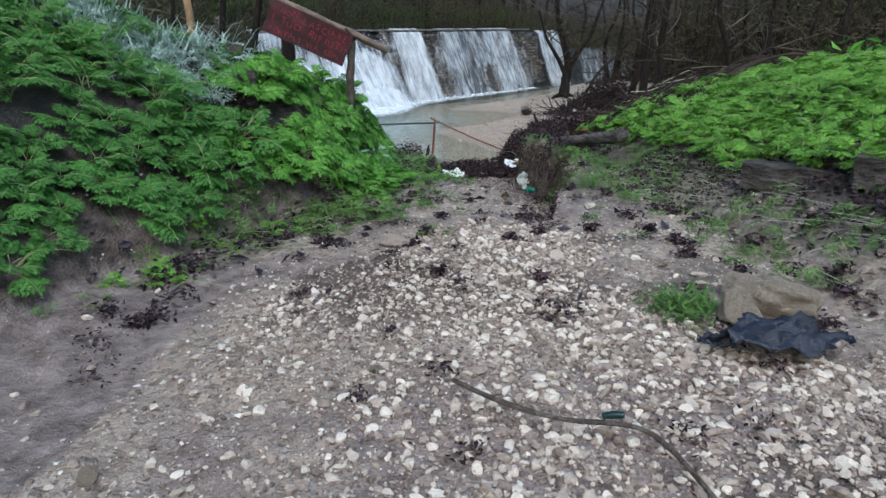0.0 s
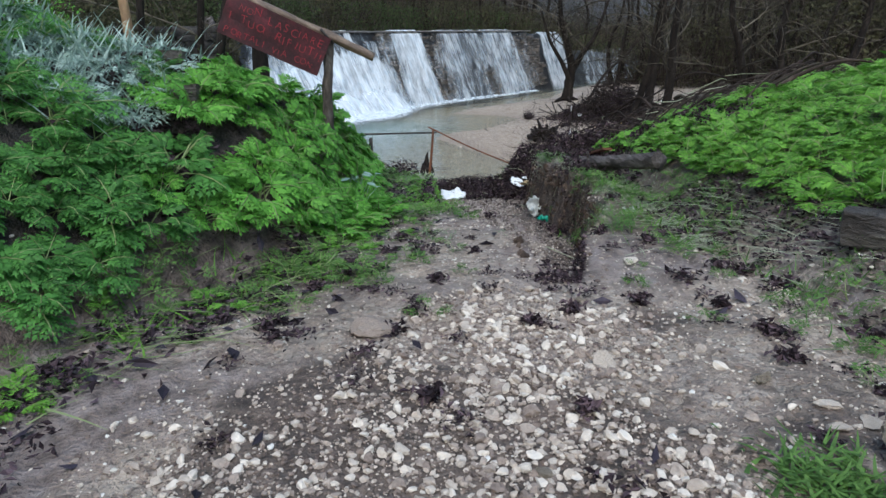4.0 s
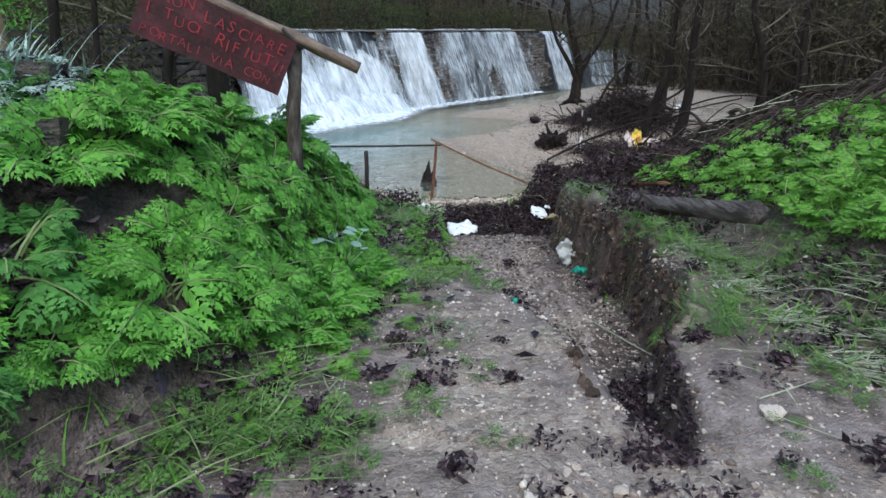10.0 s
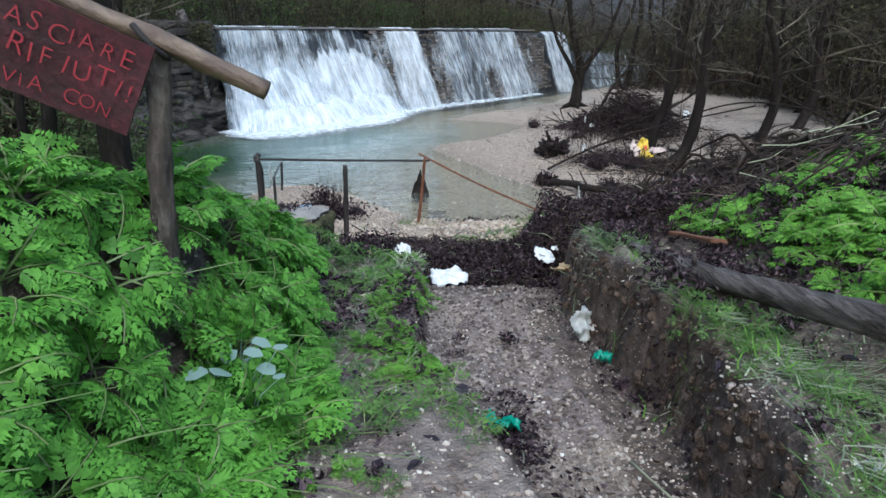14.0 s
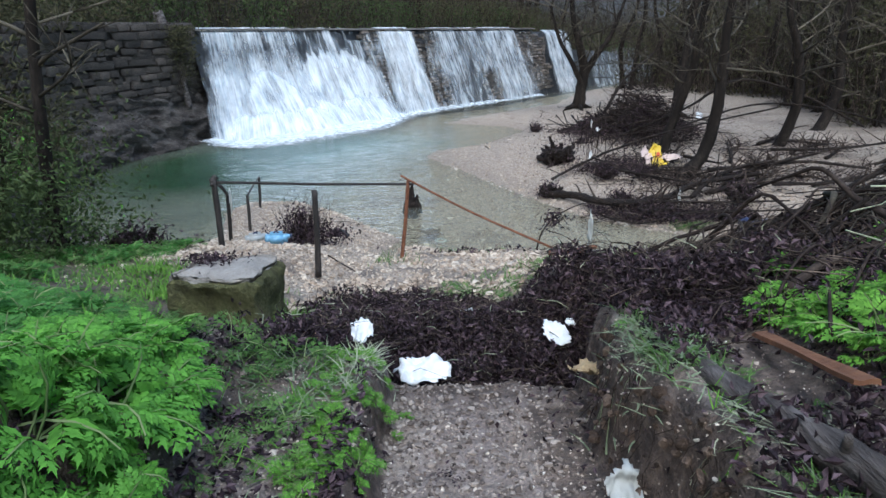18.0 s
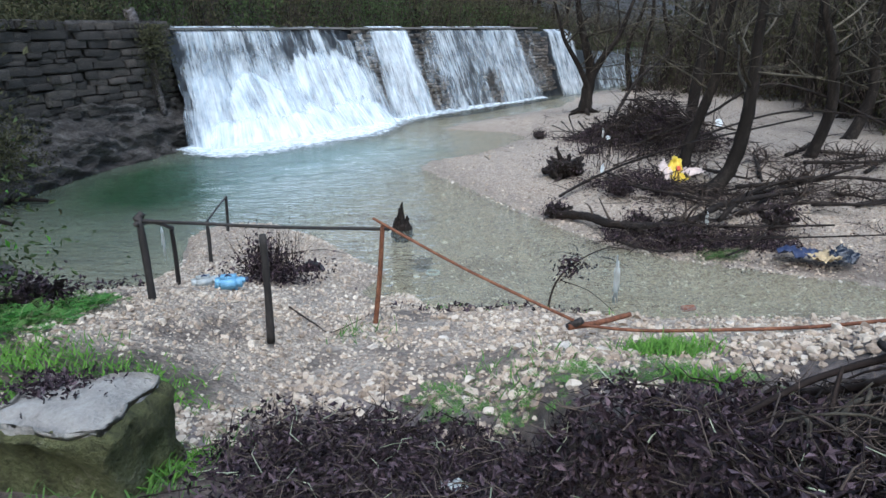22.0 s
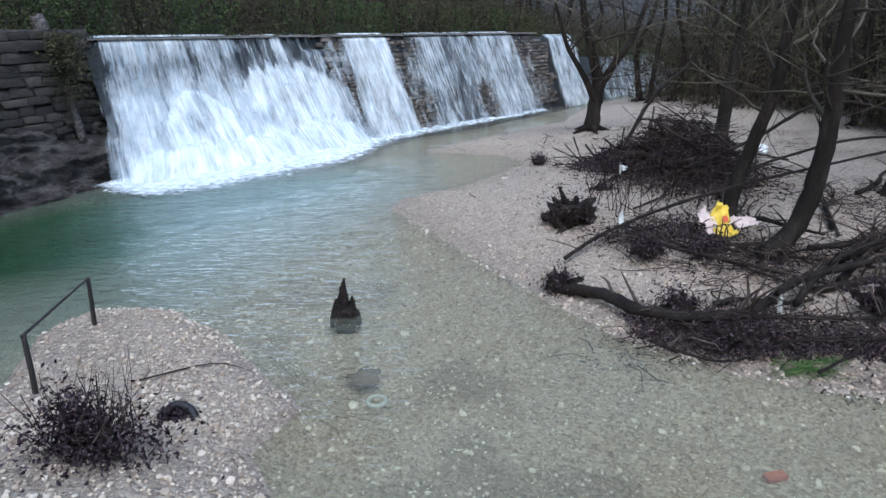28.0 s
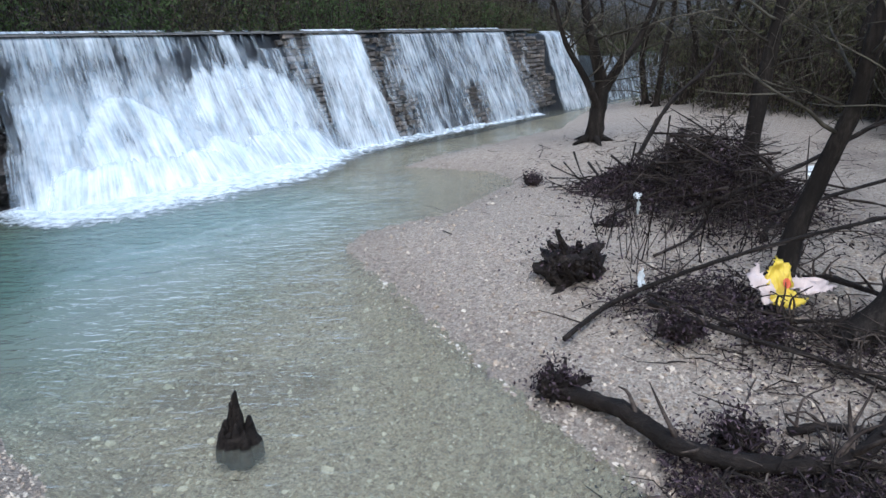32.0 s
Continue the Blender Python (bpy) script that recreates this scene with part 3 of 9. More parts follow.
def build_ground():
    xs = lines((-600, -120, 60), (-120, -40, 8), (-40, -14, 1.0), (-14, -5, 0.25), (-5, -2.4, 0.09), (-2.4, 2.2, 0.035), (2.2, 5, 0.09), (5, 12, 0.25), (12, 30, 0.8), (30, 120, 8), (120, 600, 60))
    ys = lines((-600, -60, 60), (-60, -8, 4), (-8, 0, 0.4), (0, 10, 0.035), (10, 14.2, 0.06), (14.2, 21, 0.12), (21, 34, 0.3), (34, 70, 0.8), (70, 150, 8), (150, 600, 50))
    X, Y = np.meshgrid(xs, ys)
    Z = height(X, Y)
    nx, ny = len(xs), len(ys)
    co = np.stack([X, Y, Z], -1).reshape(-1, 3)
    i = np.arange(nx * ny).reshape(ny, nx)
    a, b, c, d = i[:-1, :-1].ravel(), i[:-1, 1:].ravel(), i[1:, 1:].ravel(), i[1:, :-1].ravel()
    me = fast_mesh("ground", co, np.concatenate([np.stack([a, b, c], 1), np.stack([a, c, d], 1)]), M_GROUND)
    # zones: pebbles, leaf litter, bare earth
    xl, xr, zf = gully(Y)
    dn, db = poly_dist(X, Y, NEAR_SHORE), poly_dist(X, Y, BAR)
    n1 = vnoise(X, Y, 1.4, 4)
    beach = S(10.6, 11.4, Y) * (dn > -0.6) * S(-6.2, -5.2, X) + (db > -0.6) + ((dn < 0) & (db < 0))
    gy, gx = np.gradient(Z, ys, xs)
    slope = np.hypot(gx, gy)
    pebbles = np.clip(beach * (1 - S(0.5, 1.0, n1 * 0.9)), 0, 1) * (1 - S(0.9, 1.6, slope))
    ramp_p = np.clip(S(-0.3, 0.35, n1) * 0.75, 0, 1) * (Y < 9) * (X > -1.1)
    litter = np.clip(S(0.12, 0.35, height(X, Y) - np.interp(Y, [0, 5, 8, 11, 13], [3.12, 2.98, 2.75, 2.0, 1.6])) * (Y < 12.5), 0, 1)
    px, py = X - WEIR_A[0], Y - WEIR_A[1]
    n = px * WEIR_N[0] + py * WEIR_N[1]
    litter = np.maximum(litter, np.maximum(S(0.2, 0.6, -n), np.maximum(S(10.5, 12.5, db + 4.0 * S(34, 41, Y) + 0.8 * n1), S(5.4, 6.2, -X) * (Y < 30) * (dn > 0.1))))
    earth = np.maximum(S(0.9, 1.6, slope) * (Y < 14), 0.8 * S(8.1, 8.4, Y) * (1 - S(10.2, 10.8, Y + 0.3 * n1)) * (np.abs(X - 0.4) < 2.6))
    terrace = S(0.0, 0.12, X - xr) * (1 - S(2.3, 2.7, X)) * S(4.0, 5.0, Y) * (Y < 8.6) * S(-0.6, 0.3, n1 + 0.25)
    foot = np.exp(-((X + 0.75) / 0.75) ** 2) * S(3.2, 4.2, Y) * (Y < 8.4) * S(-0.35, 0.25, vnoise(X, Y, 2.2, 3))
    brown = S(0.0, 0.35, vnoise(X + 5, Y + 2, 1.5, 3)) * (Y < 4.2) * (Y > 0.5) * (np.abs(X - 0.35) < 1.1)
    earth = np.maximum(earth, np.maximum(0.8 * terrace, np.maximum(0.85 * foot, 0.85 * brown)))
    soil = S(1.2, 1.7, -X) * S(4.4, 3.4, -X) * S(8.0, 8.6, Y) * (1 - S(11.4, 12.3, Y + 0.5 * n1)) + 0.6 * S(0.15, 0.45, vnoise(X + 9, Y, 1.3, 3)) * S(10.4, 11, Y) * (Y < 13.2) * (np.abs(X) < 4.5)
    soil = soil + 0.9 * S(2.9, 3.6, -X + 0.4 * n1) * S(10.0, 11.5, Y) * (1 - S(14.0, 14.8, Y)) * (X > -9)
    earth = np.maximum(earth, np.clip(soil, 0, 0.9))
    wet = 0.22 * np.exp(-((Z - 0.03) / 0.09) ** 2) * (Y > 12.6) * (Y < 40) + 0.4 * S(0.15, 0.45, vnoise(X + 3, Y, 0.7, 3)) * (Z < -0.1) + 0.4 * S(-0.05, 0.45, vnoise(X, Y + 7, 1.1, 3)) * np.maximum(S(5.5, 7.5, X), S(4.2, 5.0, X) * (Y < 20)) * (Y > 16) * (Y < 34) * (db > 0.1)
    # gully floor darkened with the earth tone: head, right edge and near end
    hole = 0.95 * S(0.5, 0.35, np.hypot((X - 0.85) / 0.8, (Y - 4.75) / 1.6)) * (Z < 2.9) + 0.8 * ((X > xr - 0.42) & (X < xr + 0.02) & (Y > 5) & (Y < 8.2)) + 0.7 * S(0.0, 0.1, X - xl) * S(0.0, 0.1, xr - X) * S(6.3, 5.4, Y + 0.3 * n1) * (Y > 4.2)
    earth = np.maximum(earth, np.clip(np.maximum(wet, hole), 0, 1))
    rgb = np.stack([np.maximum(pebbles, ramp_p), litter, np.clip(earth, 0, 1), np.ones_like(X)], -1).reshape(-1, 4)
    at = me.color_attributes.new("zone", "FLOAT_COLOR", "POINT")
    at.data.foreach_set("color", rgb.astype(np.float32).ravel())
    return tagged(new("ground", me), "muddy river bank, gravel bar and wooded slopes of bare earth", "ground", kind="structure")


ground = build_ground()


def build_water():
    xs = lines((-14, 12, 0.3), (12, 120, 4))
    ys = lines((-30, 12, 3), (12, 36, 0.3), (36, 62, 1.0))
    X, Y = np.meshgrid(xs, ys)
    px, py = X - WEIR_A[0], Y - WEIR_A[1]
    n = px * WEIR_N[0] + py * WEIR_N[1]
    Z = 0.004 * vnoise(X, Y, 2.0, 2)
    nx, ny = len(xs), len(ys)
    i = np.arange(nx * ny).reshape(ny, nx)
    a, b, c, d = i[:-1, :-1].ravel(), i[:-1, 1:].ravel(), i[1:, 1:].ravel(), i[1:, :-1].ravel()
    ok = (n.ravel()[a] > -0.6) & (n.ravel()[c] > -0.6)
    tr = np.concatenate([np.stack([a, b, c], 1)[ok], np.stack([a, c, d], 1)[ok]])
    me = fast_mesh("water", np.stack([X, Y, Z], -1).reshape(-1, 3), tr, M_WATER)
    reach = 0.6 * vnoise(X, Y, 0.45, 3)
    pool = np.exp(-(((X + 7.0) / 4.3) ** 2 + ((Y - 24.0) / 5.2) ** 2)) + 0.6 * np.exp(-(((X + 3.0) / 3.0) ** 2 + ((Y - 28.5) / 3.2) ** 2))
    pool = np.clip(pool * 1.15 + 0.1 * vnoise(X, Y, 0.5, 3), 0, 1) * (1 - 0.85 * S(-3.4, -0.6, X - 0.38 * (Y - 21.5) + reach))
    # low on the left, where the painted dark wall reflection lies
    milky = S(-8.2, -2.6, X + 0.45 * (Y - 23.5) + 0.8 * vnoise(X, Y, 0.35, 3))
    rgb = np.stack([pool, pool * 0, milky, np.ones_like(X)], -1).reshape(-1, 4)
    at = me.color_attributes.new("depth", "FLOAT_COLOR", "POINT")
    at.data.foreach_set("color", rgb.astype(np.float32).ravel())
    return tagged(new("water", me), "clear shallow river water turning green in the deep pool, dark wall reflection painted in", "river", kind="structure")


water = build_water()

# ---- the weir ----
def weir_point(s, n, z):
    p = WEIR_A + WEIR_D * s + WEIR_N * n
    return (p[0], p[1], z)


def crest_z(s):
    return np.interp(s, [-1, 22.2, 22.6, 23.3, 23.5, 26.6, 27.2, 31.5, 33, 40, 43], [4.05, 4.0, 3.75, 3.6, 3.8, 3.7, 2.6, 2.4, 2.3, 1.2, 0.6])


def face_n(s, z):
    """How far the sloping downstream face stands out at height z."""
    c = crest_z(s)
    return 0.25 + 1.25 * np.clip((c - z) / 4.05, 0, 1.1) + np.interp(s, [0, 6, 9], [0.25, 0.25, 0.0]) * np.clip((2.4 - z) / 2.4, 0, 1)


def build_weir():
    w = thing("weir_wall", (0, 0, 0), "long stone weir wall with a sloping wet face under falling water", "weir", kind="structure")
    ss = np.concatenate([np.arange(-0.4, 23.0, 0.35), np.arange(23.0, 43, 0.5)])
    prof, faces, verts = 9, [], []
    for s in ss:
        c = float(crest_z(s))
        for k in range(prof):
            z = c - (c + 0.6) * k / (prof - 1)
            r = 0.06 * noise.noise((s * 1.7, z * 2.1, 3))
            verts.append(weir_point(s, float(face_n(s, z)) - 0.13 + r, z))
        verts.append(weir_point(s, -0.75, c))
    m = prof + 1
    for i in range(len(ss) - 1):
        for k in range(prof - 1):
            faces.append((i * m + k, i * m + k + 1, (i + 1) * m + k + 1, (i + 1) * m + k))
        faces.append((i * m + prof, i * m, (i + 1) * m, (i + 1) * m + prof))
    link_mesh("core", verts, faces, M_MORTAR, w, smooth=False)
    # crest slabs
    rnd = random.Random(4)
    s = -0.3
    while s < 22.0:
        l = rnd.uniform(1.1, 1.9)
        bm = bmesh.new()
        bmesh.ops.create_cube(bm, size=1)
        for v in bm.verts:
            q = weir_point(s + (v.co.x + 0.5) * (l - 0.015), -0.2 + v.co.y * 1.05, float(crest_z(s + l / 2)) + 0.0 + v.co.z * 0.06 + rnd.uniform(-0.008, 0.008))
            v.co = q
        bmesh.ops.bevel(bm, geom=bm.edges[:], offset=0.015, segments=1, affect="EDGES")
        part("crest_slab", bm, M_CONCRETE, w, "pale worn crest slab", smooth=False)
        s += l
    # masonry where the water leaves the face bare
    bare = [(7.9, 9.4, 0.6, 3.95), (11.0, 13.2, 0.1, 3.95), (16.6, 18.4, 0.0, 1.9), (20.2, 23.4, 0.3, 3.9), (26.4, 29.5, 0.2, 2.6)]
    shapes = []
    for k in range(8):
        bm = bmesh.new()
        bmesh.ops.create_cube(bm, size=1)
        bmesh.ops.bevel(bm, geom=bm.edges[:], offset=0.13, segments=1, affect="EDGES")
        for v in bm.verts:
            v.co += Vector((rnd.uniform(-0.05, 0.05), rnd.uniform(-0.1, 0.1), rnd.uniform(-0.06, 0.06)))
        me = bpy.data.meshes.new("masonry_stone")
        bm.to_mesh(me)
        bm.free()
        me.materials.append(M_DARKSTONE)
        shapes.append(me)
    ang = math.atan2(WEIR_D[1], WEIR_D[0])
    count = 0
    for s0, s1, z0, z1 in bare:
        z = z0
        while z < z1:
            h = rnd.uniform(0.11, 0.22)
            s = s0 + rnd.uniform(-0.3, 0.2)
            while s < s1:
                l = rnd.uniform(0.22, 0.55)
                if z + h < crest_z(s) - 0.03 and count < 480:
                    ob = new("masonry_stone", shapes[rnd.randrange(8)])
                    ob.parent = w
                    ob.location = weir_point(s + l / 2, float(face_n(s, z + h / 2)) - 0.2 + rnd.uniform(-0.1, 0.07), z + h / 2)
                    ob.rotation_euler = (radians(-17), rnd.uniform(-0.06, 0.06), ang + rnd.uniform(-0.08, 0.08))
                    ob.scale = (l * 0.97, 0.32, h * 0.95)
                    count += 1
                s += l
            z += h
    return w


weir = build_weir()


def curtain(name, parent, s0, s1, ztop, zbot, thick, flow, spread=0.0, seed=0, label="", left=None):
    """One sheet of falling water along the face. flow(u, v): how full it is, u along it, v down it."""
    ns, nv = max(6, int((s1 - s0) / 0.12)), 26
    verts, faces, uvs, cols = [], [], [], []
    for i in range(ns + 1):
        u = i / ns
        for j in range(nv + 1):
            v = j / nv
            s = s0 + (s1 - s0) * u + v * (spread * u + (0.3 * spread if left is None else left) * (1 - u))
            z = ztop - (ztop - zbot) * v
            rough = noise.noise((s * 2.6, z * 0.8, seed)) * 0.1 + noise.noise((s * 7.0, z * 1.6, seed + 9)) * 0.05
            n = float(face_n(s, min(z, float(crest_z(s))))) + thick * (0.25 + 0.75 * v) + rough * (0.2 + v)
            if v == 0 and ztop > 3.5:
                n -= 0.35
            verts.append(weir_point(s, n, z + (0.05 if v == 0 and ztop > 3.5 else 0)))
            uvs.append((s0 + (s1 - s0) * u + seed * 13.0, (ztop - z) + 0.3 * v))
            edge = min(1.0, min(u, 1 - u) * 9)
            cols.append(flow(u, v) - 0.35 * (1 - edge))
    for i in range(ns):
        for j in range(nv):
            a = i * (nv + 1) + j
            faces.append((a, a + 1, a + nv + 2, a + nv + 1))
    ob = link_mesh(name, verts, faces, M_FALL, parent, label)
    me = ob.data
    lay = me.uv_layers.new(name="UVMap")
    idx = np.zeros(len(me.loops), np.int32)
    me.loops.foreach_get("vertex_index", idx)
    lay.data.foreach_set("uv", np.array(uvs, np.float32)[idx].ravel())
    at = me.color_attributes.new("flow", "FLOAT_COLOR", "POINT")
    at.data.foreach_set("color", np.array([(c, c, c, 1) for c in cols], np.float32).ravel())
    return ob


def build_falls():
    f = thing("waterfall", (0, 0, 0), "white water pouring over the stone weir in broad streaked sheets", "waterfall", kind="structure")
    bell = lambda u, c, w: math.exp(-((u - c) / w) ** 2)
    jag = lambda u, k, q: noise.noise((u * k, q, 2.0))
    # thin streaked sheet under the crest by the left wall
    curtain("water_sheet", f, -0.35, 4.3, 4.08, 0.6, 0.1, lambda u, v: 0.2 + 0.1 * v - 0.1 * bell(v, 0.26, 0.09) + 0.12 * jag(u, 9, 1) - 0.5 * S(0.7, 1, v), 0.3, 1, left=-0.35)
    # the full white fall, ragged along its top
    top_a = lambda u: 0.16 + 0.05 * jag(u, 14, 4)
    curtain("water_sheet", f, -0.3, 4.6, 3.45, -0.05, 0.2, lambda u, v: -0.3 + 0.56 * S(top_a(u), top_a(u) + 0.2, v) + 0.2 * S(0.5, 0.75, v) + 0.12 * jag(u, 11, v * 2), 0.7, 15, left=-0.7)
    top_b = lambda u: 0.13 + 0.09 * jag(u, 17, 8) + 0.12 * bell(u, 0.95, 0.12) + 0.1 * bell(u, 0.12, 0.1)
    curtain("water_sheet", f, 3.6, 7.7, 4.0, -0.05, 0.18, lambda u, v: -0.6 + 1.02 * S(top_b(u), top_b(u) + 0.14, v) + 0.14 * jag(u, 13, v * 2), 0.9, 2)
    curtain("water_sheet", f, 5.6, 6.1, 4.06, 2.4, 0.12, lambda u, v: 0.22, 0.35, 21)
    # the arched spout with the dark slot in it
    arch = lambda u: 0.05 + 0.6 * abs(u - 0.5) ** 1.6 * 2
    curtain("water_sheet", f, 0.85, 3.5, 2.85, 0.1, 0.5, lambda u, v: -0.5 + 0.95 * S(arch(u), arch(u) + 0.1, v) + 0.1 * jag(u, 14, v * 3) - 0.85 * bell(u, 0.52 + 0.12 * v, 0.045) * bell(v, 0.36, 0.16) - 0.35 * bell(u, 0.4, 0.12) * bell(v, 0.5, 0.14), 0.3, 3)
    # heaped splash low down
    low = lambda u, q: 0.1 + 0.16 * (1 + jag(u, 7, q))
    curtain("water_sheet", f, 0.4, 4.4, 1.55, -0.05, 0.72, lambda u, v: -0.4 + 0.85 * S(low(u, 2), low(u, 2) + 0.2, v) + 0.12 * jag(u, 16, v * 4), 0.4, 13, left=-0.9)
    curtain("water_sheet", f, 3.4, 8.0, 1.8, -0.05, 0.55, lambda u, v: -0.4 + 0.8 * S(low(u, 6), low(u, 6) + 0.25, v) + 0.12 * jag(u, 16, v * 4), 0.9, 16)
    curtain("water_sheet", f, 6.8, 8.4, 3.6, -0.05, 0.14, lambda u, v: 0.04 + 0.26 * v, 0.8, 4)
    # lacy sheets further along
    curtain("water_sheet", f, 7.6, 9.6, 4.02, 0.0, 0.07, lambda u, v: 0.02 + 0.14 * jag(u, 6, v * 6), 0.5, 22)
    curtain("water_sheet", f, 8.8, 11.3, 4.06, -0.05, 0.14, lambda u, v: 0.34 + 0.12 * u - 0.06 * v + 0.1 * jag(u, 8, 3), 0.75, 5)
    curtain("water_sheet", f, 8.6, 11.4, 3.2, -0.05, 0.07, lambda u, v: -0.06 + 0.06 * v, 0.8, 6)
    curtain("water_sheet", f, 12.2, 16.4, 4.05, -0.05, 0.12, lambda u, v: 0.1 + 0.2 * bell(u, 0.35, 0.12) * (1 - 0.4 * v) - 0.05 * v + 0.1 * jag(u, 9, 5), 0.9, 7)
    curtain("water_sheet", f, 15.6, 18.0, 4.05, -0.05, 0.1, lambda u, v: 0.16 - 0.3 * bell(u, 0.45, 0.3) * S(0.45, 0.7, v) + 0.1 * jag(u, 8, 7), 1.2, 8)
    curtain("water_sheet", f, 17.3, 20.3, 4.05, -0.05, 0.13, lambda u, v: 0.25 - 0.05 * v + 0.12 * jag(u, 9, 9), 1.1, 9)
    curtain("water_sheet", f, 11.0, 22.8, 4.0, -0.05, 0.05, lambda u, v: -0.03 + 0.06 * v + 0.12 * jag(u, 12, v * 2), 0.9, 14)
    curtain("water_sheet", f, 7.4, 12.6, 3.9, -0.05, 0.04, lambda u, v: -0.06 + 0.12 * v + 0.14 * jag(u, 9, 4), 0.7, 24)
    curtain("water_sheet", f, -0.3, 8.2, 4.06, 1.5, 0.05, lambda u, v: 0.0 + 0.06 * jag(u, 22, 6) + 0.1 * v, 0.5, 26, left=-0.3)
    curtain("water_sheet", f, 23.4, 26.6, 3.86, -0.05, 0.2, lambda u, v: 0.28, 0.9, 10)
    curtain("water_sheet", f, 28.4, 41.0, 2.5, -0.05, 0.15, lambda u, v: 0.04 + 0.12 * v, 0.4, 11)
    # foam where the falls strike the pool
    verts, faces, cols = [], [], []
    ss = np.arange(-1.4, 22, 0.2)
    for s in ss:
        w = float(np.interp(s, [-0.6, 1, 6, 8, 12, 22], [1.9, 2.7, 2.6, 1.7, 0.7, 0.4]))
        for k in range(8):
            q = k / 7
            n = float(face_n(s, 0)) - 0.2 + q * (w + 0.5) + 0.12 * noise.noise((s * 1.4, 5, q))
            z = 0.02 + 0.26 * (1 - q) ** 2 * (0.7 + 0.6 * noise.noise((s * 3, q * 4, 1))) * min(1, w)
            verts.append(weir_point(s, n, z))
            cols.append(0.95 - 0.8 * q ** 2.0 - float(np.interp(s, [-1.4, -0.5], [0.6, 0])) - float(np.interp(s, [7, 10], [0, 0.25])))
    for i in range(len(ss) - 1):
        for k in range(7):
            a = i * 8 + k
            faces.append((a, a + 1, a + 9, a + 8))
    ob = link_mesh("foam", verts, faces, M_FOAM, f, "white foam along the foot of the fall")
    at = ob.data.color_attributes.new("flow", "FLOAT_COLOR", "POINT")
    at.data.foreach_set("color", np.array([(c, c, c, 1) for c in cols], np.float32).ravel())
    return f


falls = build_falls()

# ---- kit: stones, tubes, leaves, sheets ----
def ico(sub):
    bm = bmesh.new()
    bmesh.ops.create_icosphere(bm, subdivisions=sub, radius=1.0)
    bm.verts.ensure_lookup_table()
    co = np.array([v.co[:] for v in bm.verts])
    tr = np.array([[v.index for v in f.verts] for f in bm.faces])
    bm.free()
    return co, tr


ICO1, ICO2 = ico(1), ico(2)


def lumps(base, seed, n=6):
    """Some rounded and angular stone shapes of radius about one."""
    r = np.random.RandomState(seed)
    co, tr = base
    out = []
    for k in range(n):
        c = co.copy()
        for _ in range(11):
            d = r.normal(size=3)
            d /= np.linalg.norm(d)
            h = c @ d
            c = c - np.outer(np.maximum(h - r.uniform(0.35, 0.8), 0) * 0.97, d)
        c += r.normal(size=c.shape) * 0.055
        out.append(c)
    return out, tr


def turn_z(a):
    c, s, o, i = np.cos(a), np.sin(a), np.zeros_like(a), np.ones_like(a)
    return np.stack([np.stack([c, -s, o], -1), np.stack([s, c, o], -1), np.stack([o, o, i], -1)], -2)


def stone_field(name, pts, size, mat, label, base=ICO2, seed=1, flat=(0.45, 0.8), sink=0.25, zfun=None, category="stones"):
    """Many loose stones on the ground, one joined mesh."""
    r = np.random.RandomState(seed)
    shapes, tr = lumps(base, seed)
    n = len(pts)
    if zfun is None:
        zfun = height
    z = zfun(pts[:, 0], pts[:, 1])
    sc = np.stack([size, size * r.uniform(0.65, 1.0, n), size * r.uniform(*flat, n)], -1) * 0.5
    R = turn_z(r.uniform(0, 6.28, n))
    tilt = r.uniform(-0.35, 0.35, n)
    T = np.zeros((n, 3, 3))
    T[:, 0, 0], T[:, 1, 1], T[:, 2, 2] = 1, np.cos(tilt), np.cos(tilt)
    T[:, 1, 2], T[:, 2, 1] = -np.sin(tilt), np.sin(tilt)
    which = r.randint(0, len(shapes), n)
    vs, k = [], len(shapes[0])
    for i in range(len(shapes)):
        m = which == i
        c = shapes[i][None] * sc[m][:, None]
        c = np.einsum("nij,nvj->nvi", R[m] @ T[m], c)
        p = np.stack([pts[m, 0], pts[m, 1], z[m] + sc[m][:, 2] * (1 - 2 * sink)], -1)
        vs.append((c + p[:, None]).reshape(-1, 3))
    co = np.concatenate(vs)
    tris = (tr[None] + (np.arange(n) * k)[:, None, None]).reshape(-1, 3)
    ob = new(name, fast_mesh(name, co, tris, mat, False))
    return tagged(ob, label, category, kind="stuff")


def scatter(n, x0, x1, y0, y1, keep, seed):
    """n points in a rectangle, thinned by keep(x, y), a chance from 0 to 1."""
    r = np.random.RandomState(seed)
    out, have = [], 0
    for _ in range(60):
        p = np.stack([r.uniform(x0, x1, 2 * n), r.uniform(y0, y1, 2 * n)], -1)
        p = p[r.rand(len(p)) < keep(p[:, 0], p[:, 1])]
        out.append(p)
        have += len(p)
        if have >= n:
            break
    return np.concatenate(out)[:n]


def smooth_line(pts, per=5):
    """A rounded line through points."""
    p = [Vector(q) for q in pts]
    if len(p) < 3:
        return [p[0].lerp(p[-1], i / per) for i in range(per + 1)]
    out = []
    for i in range(len(p) - 1):
        a, b, c, d = p[max(i - 1, 0)], p[i], p[i + 1], p[min(i + 2, len(p) - 1)]
        for k in range(per):
            t = k / per
            out.append(0.5 * ((2 * b) + (c - a) * t + (2 * a - 5 * b + 4 * c - d) * t * t + (3 * b - a - 3 * c + d) * t ** 3))
    return out + [p[-1]]


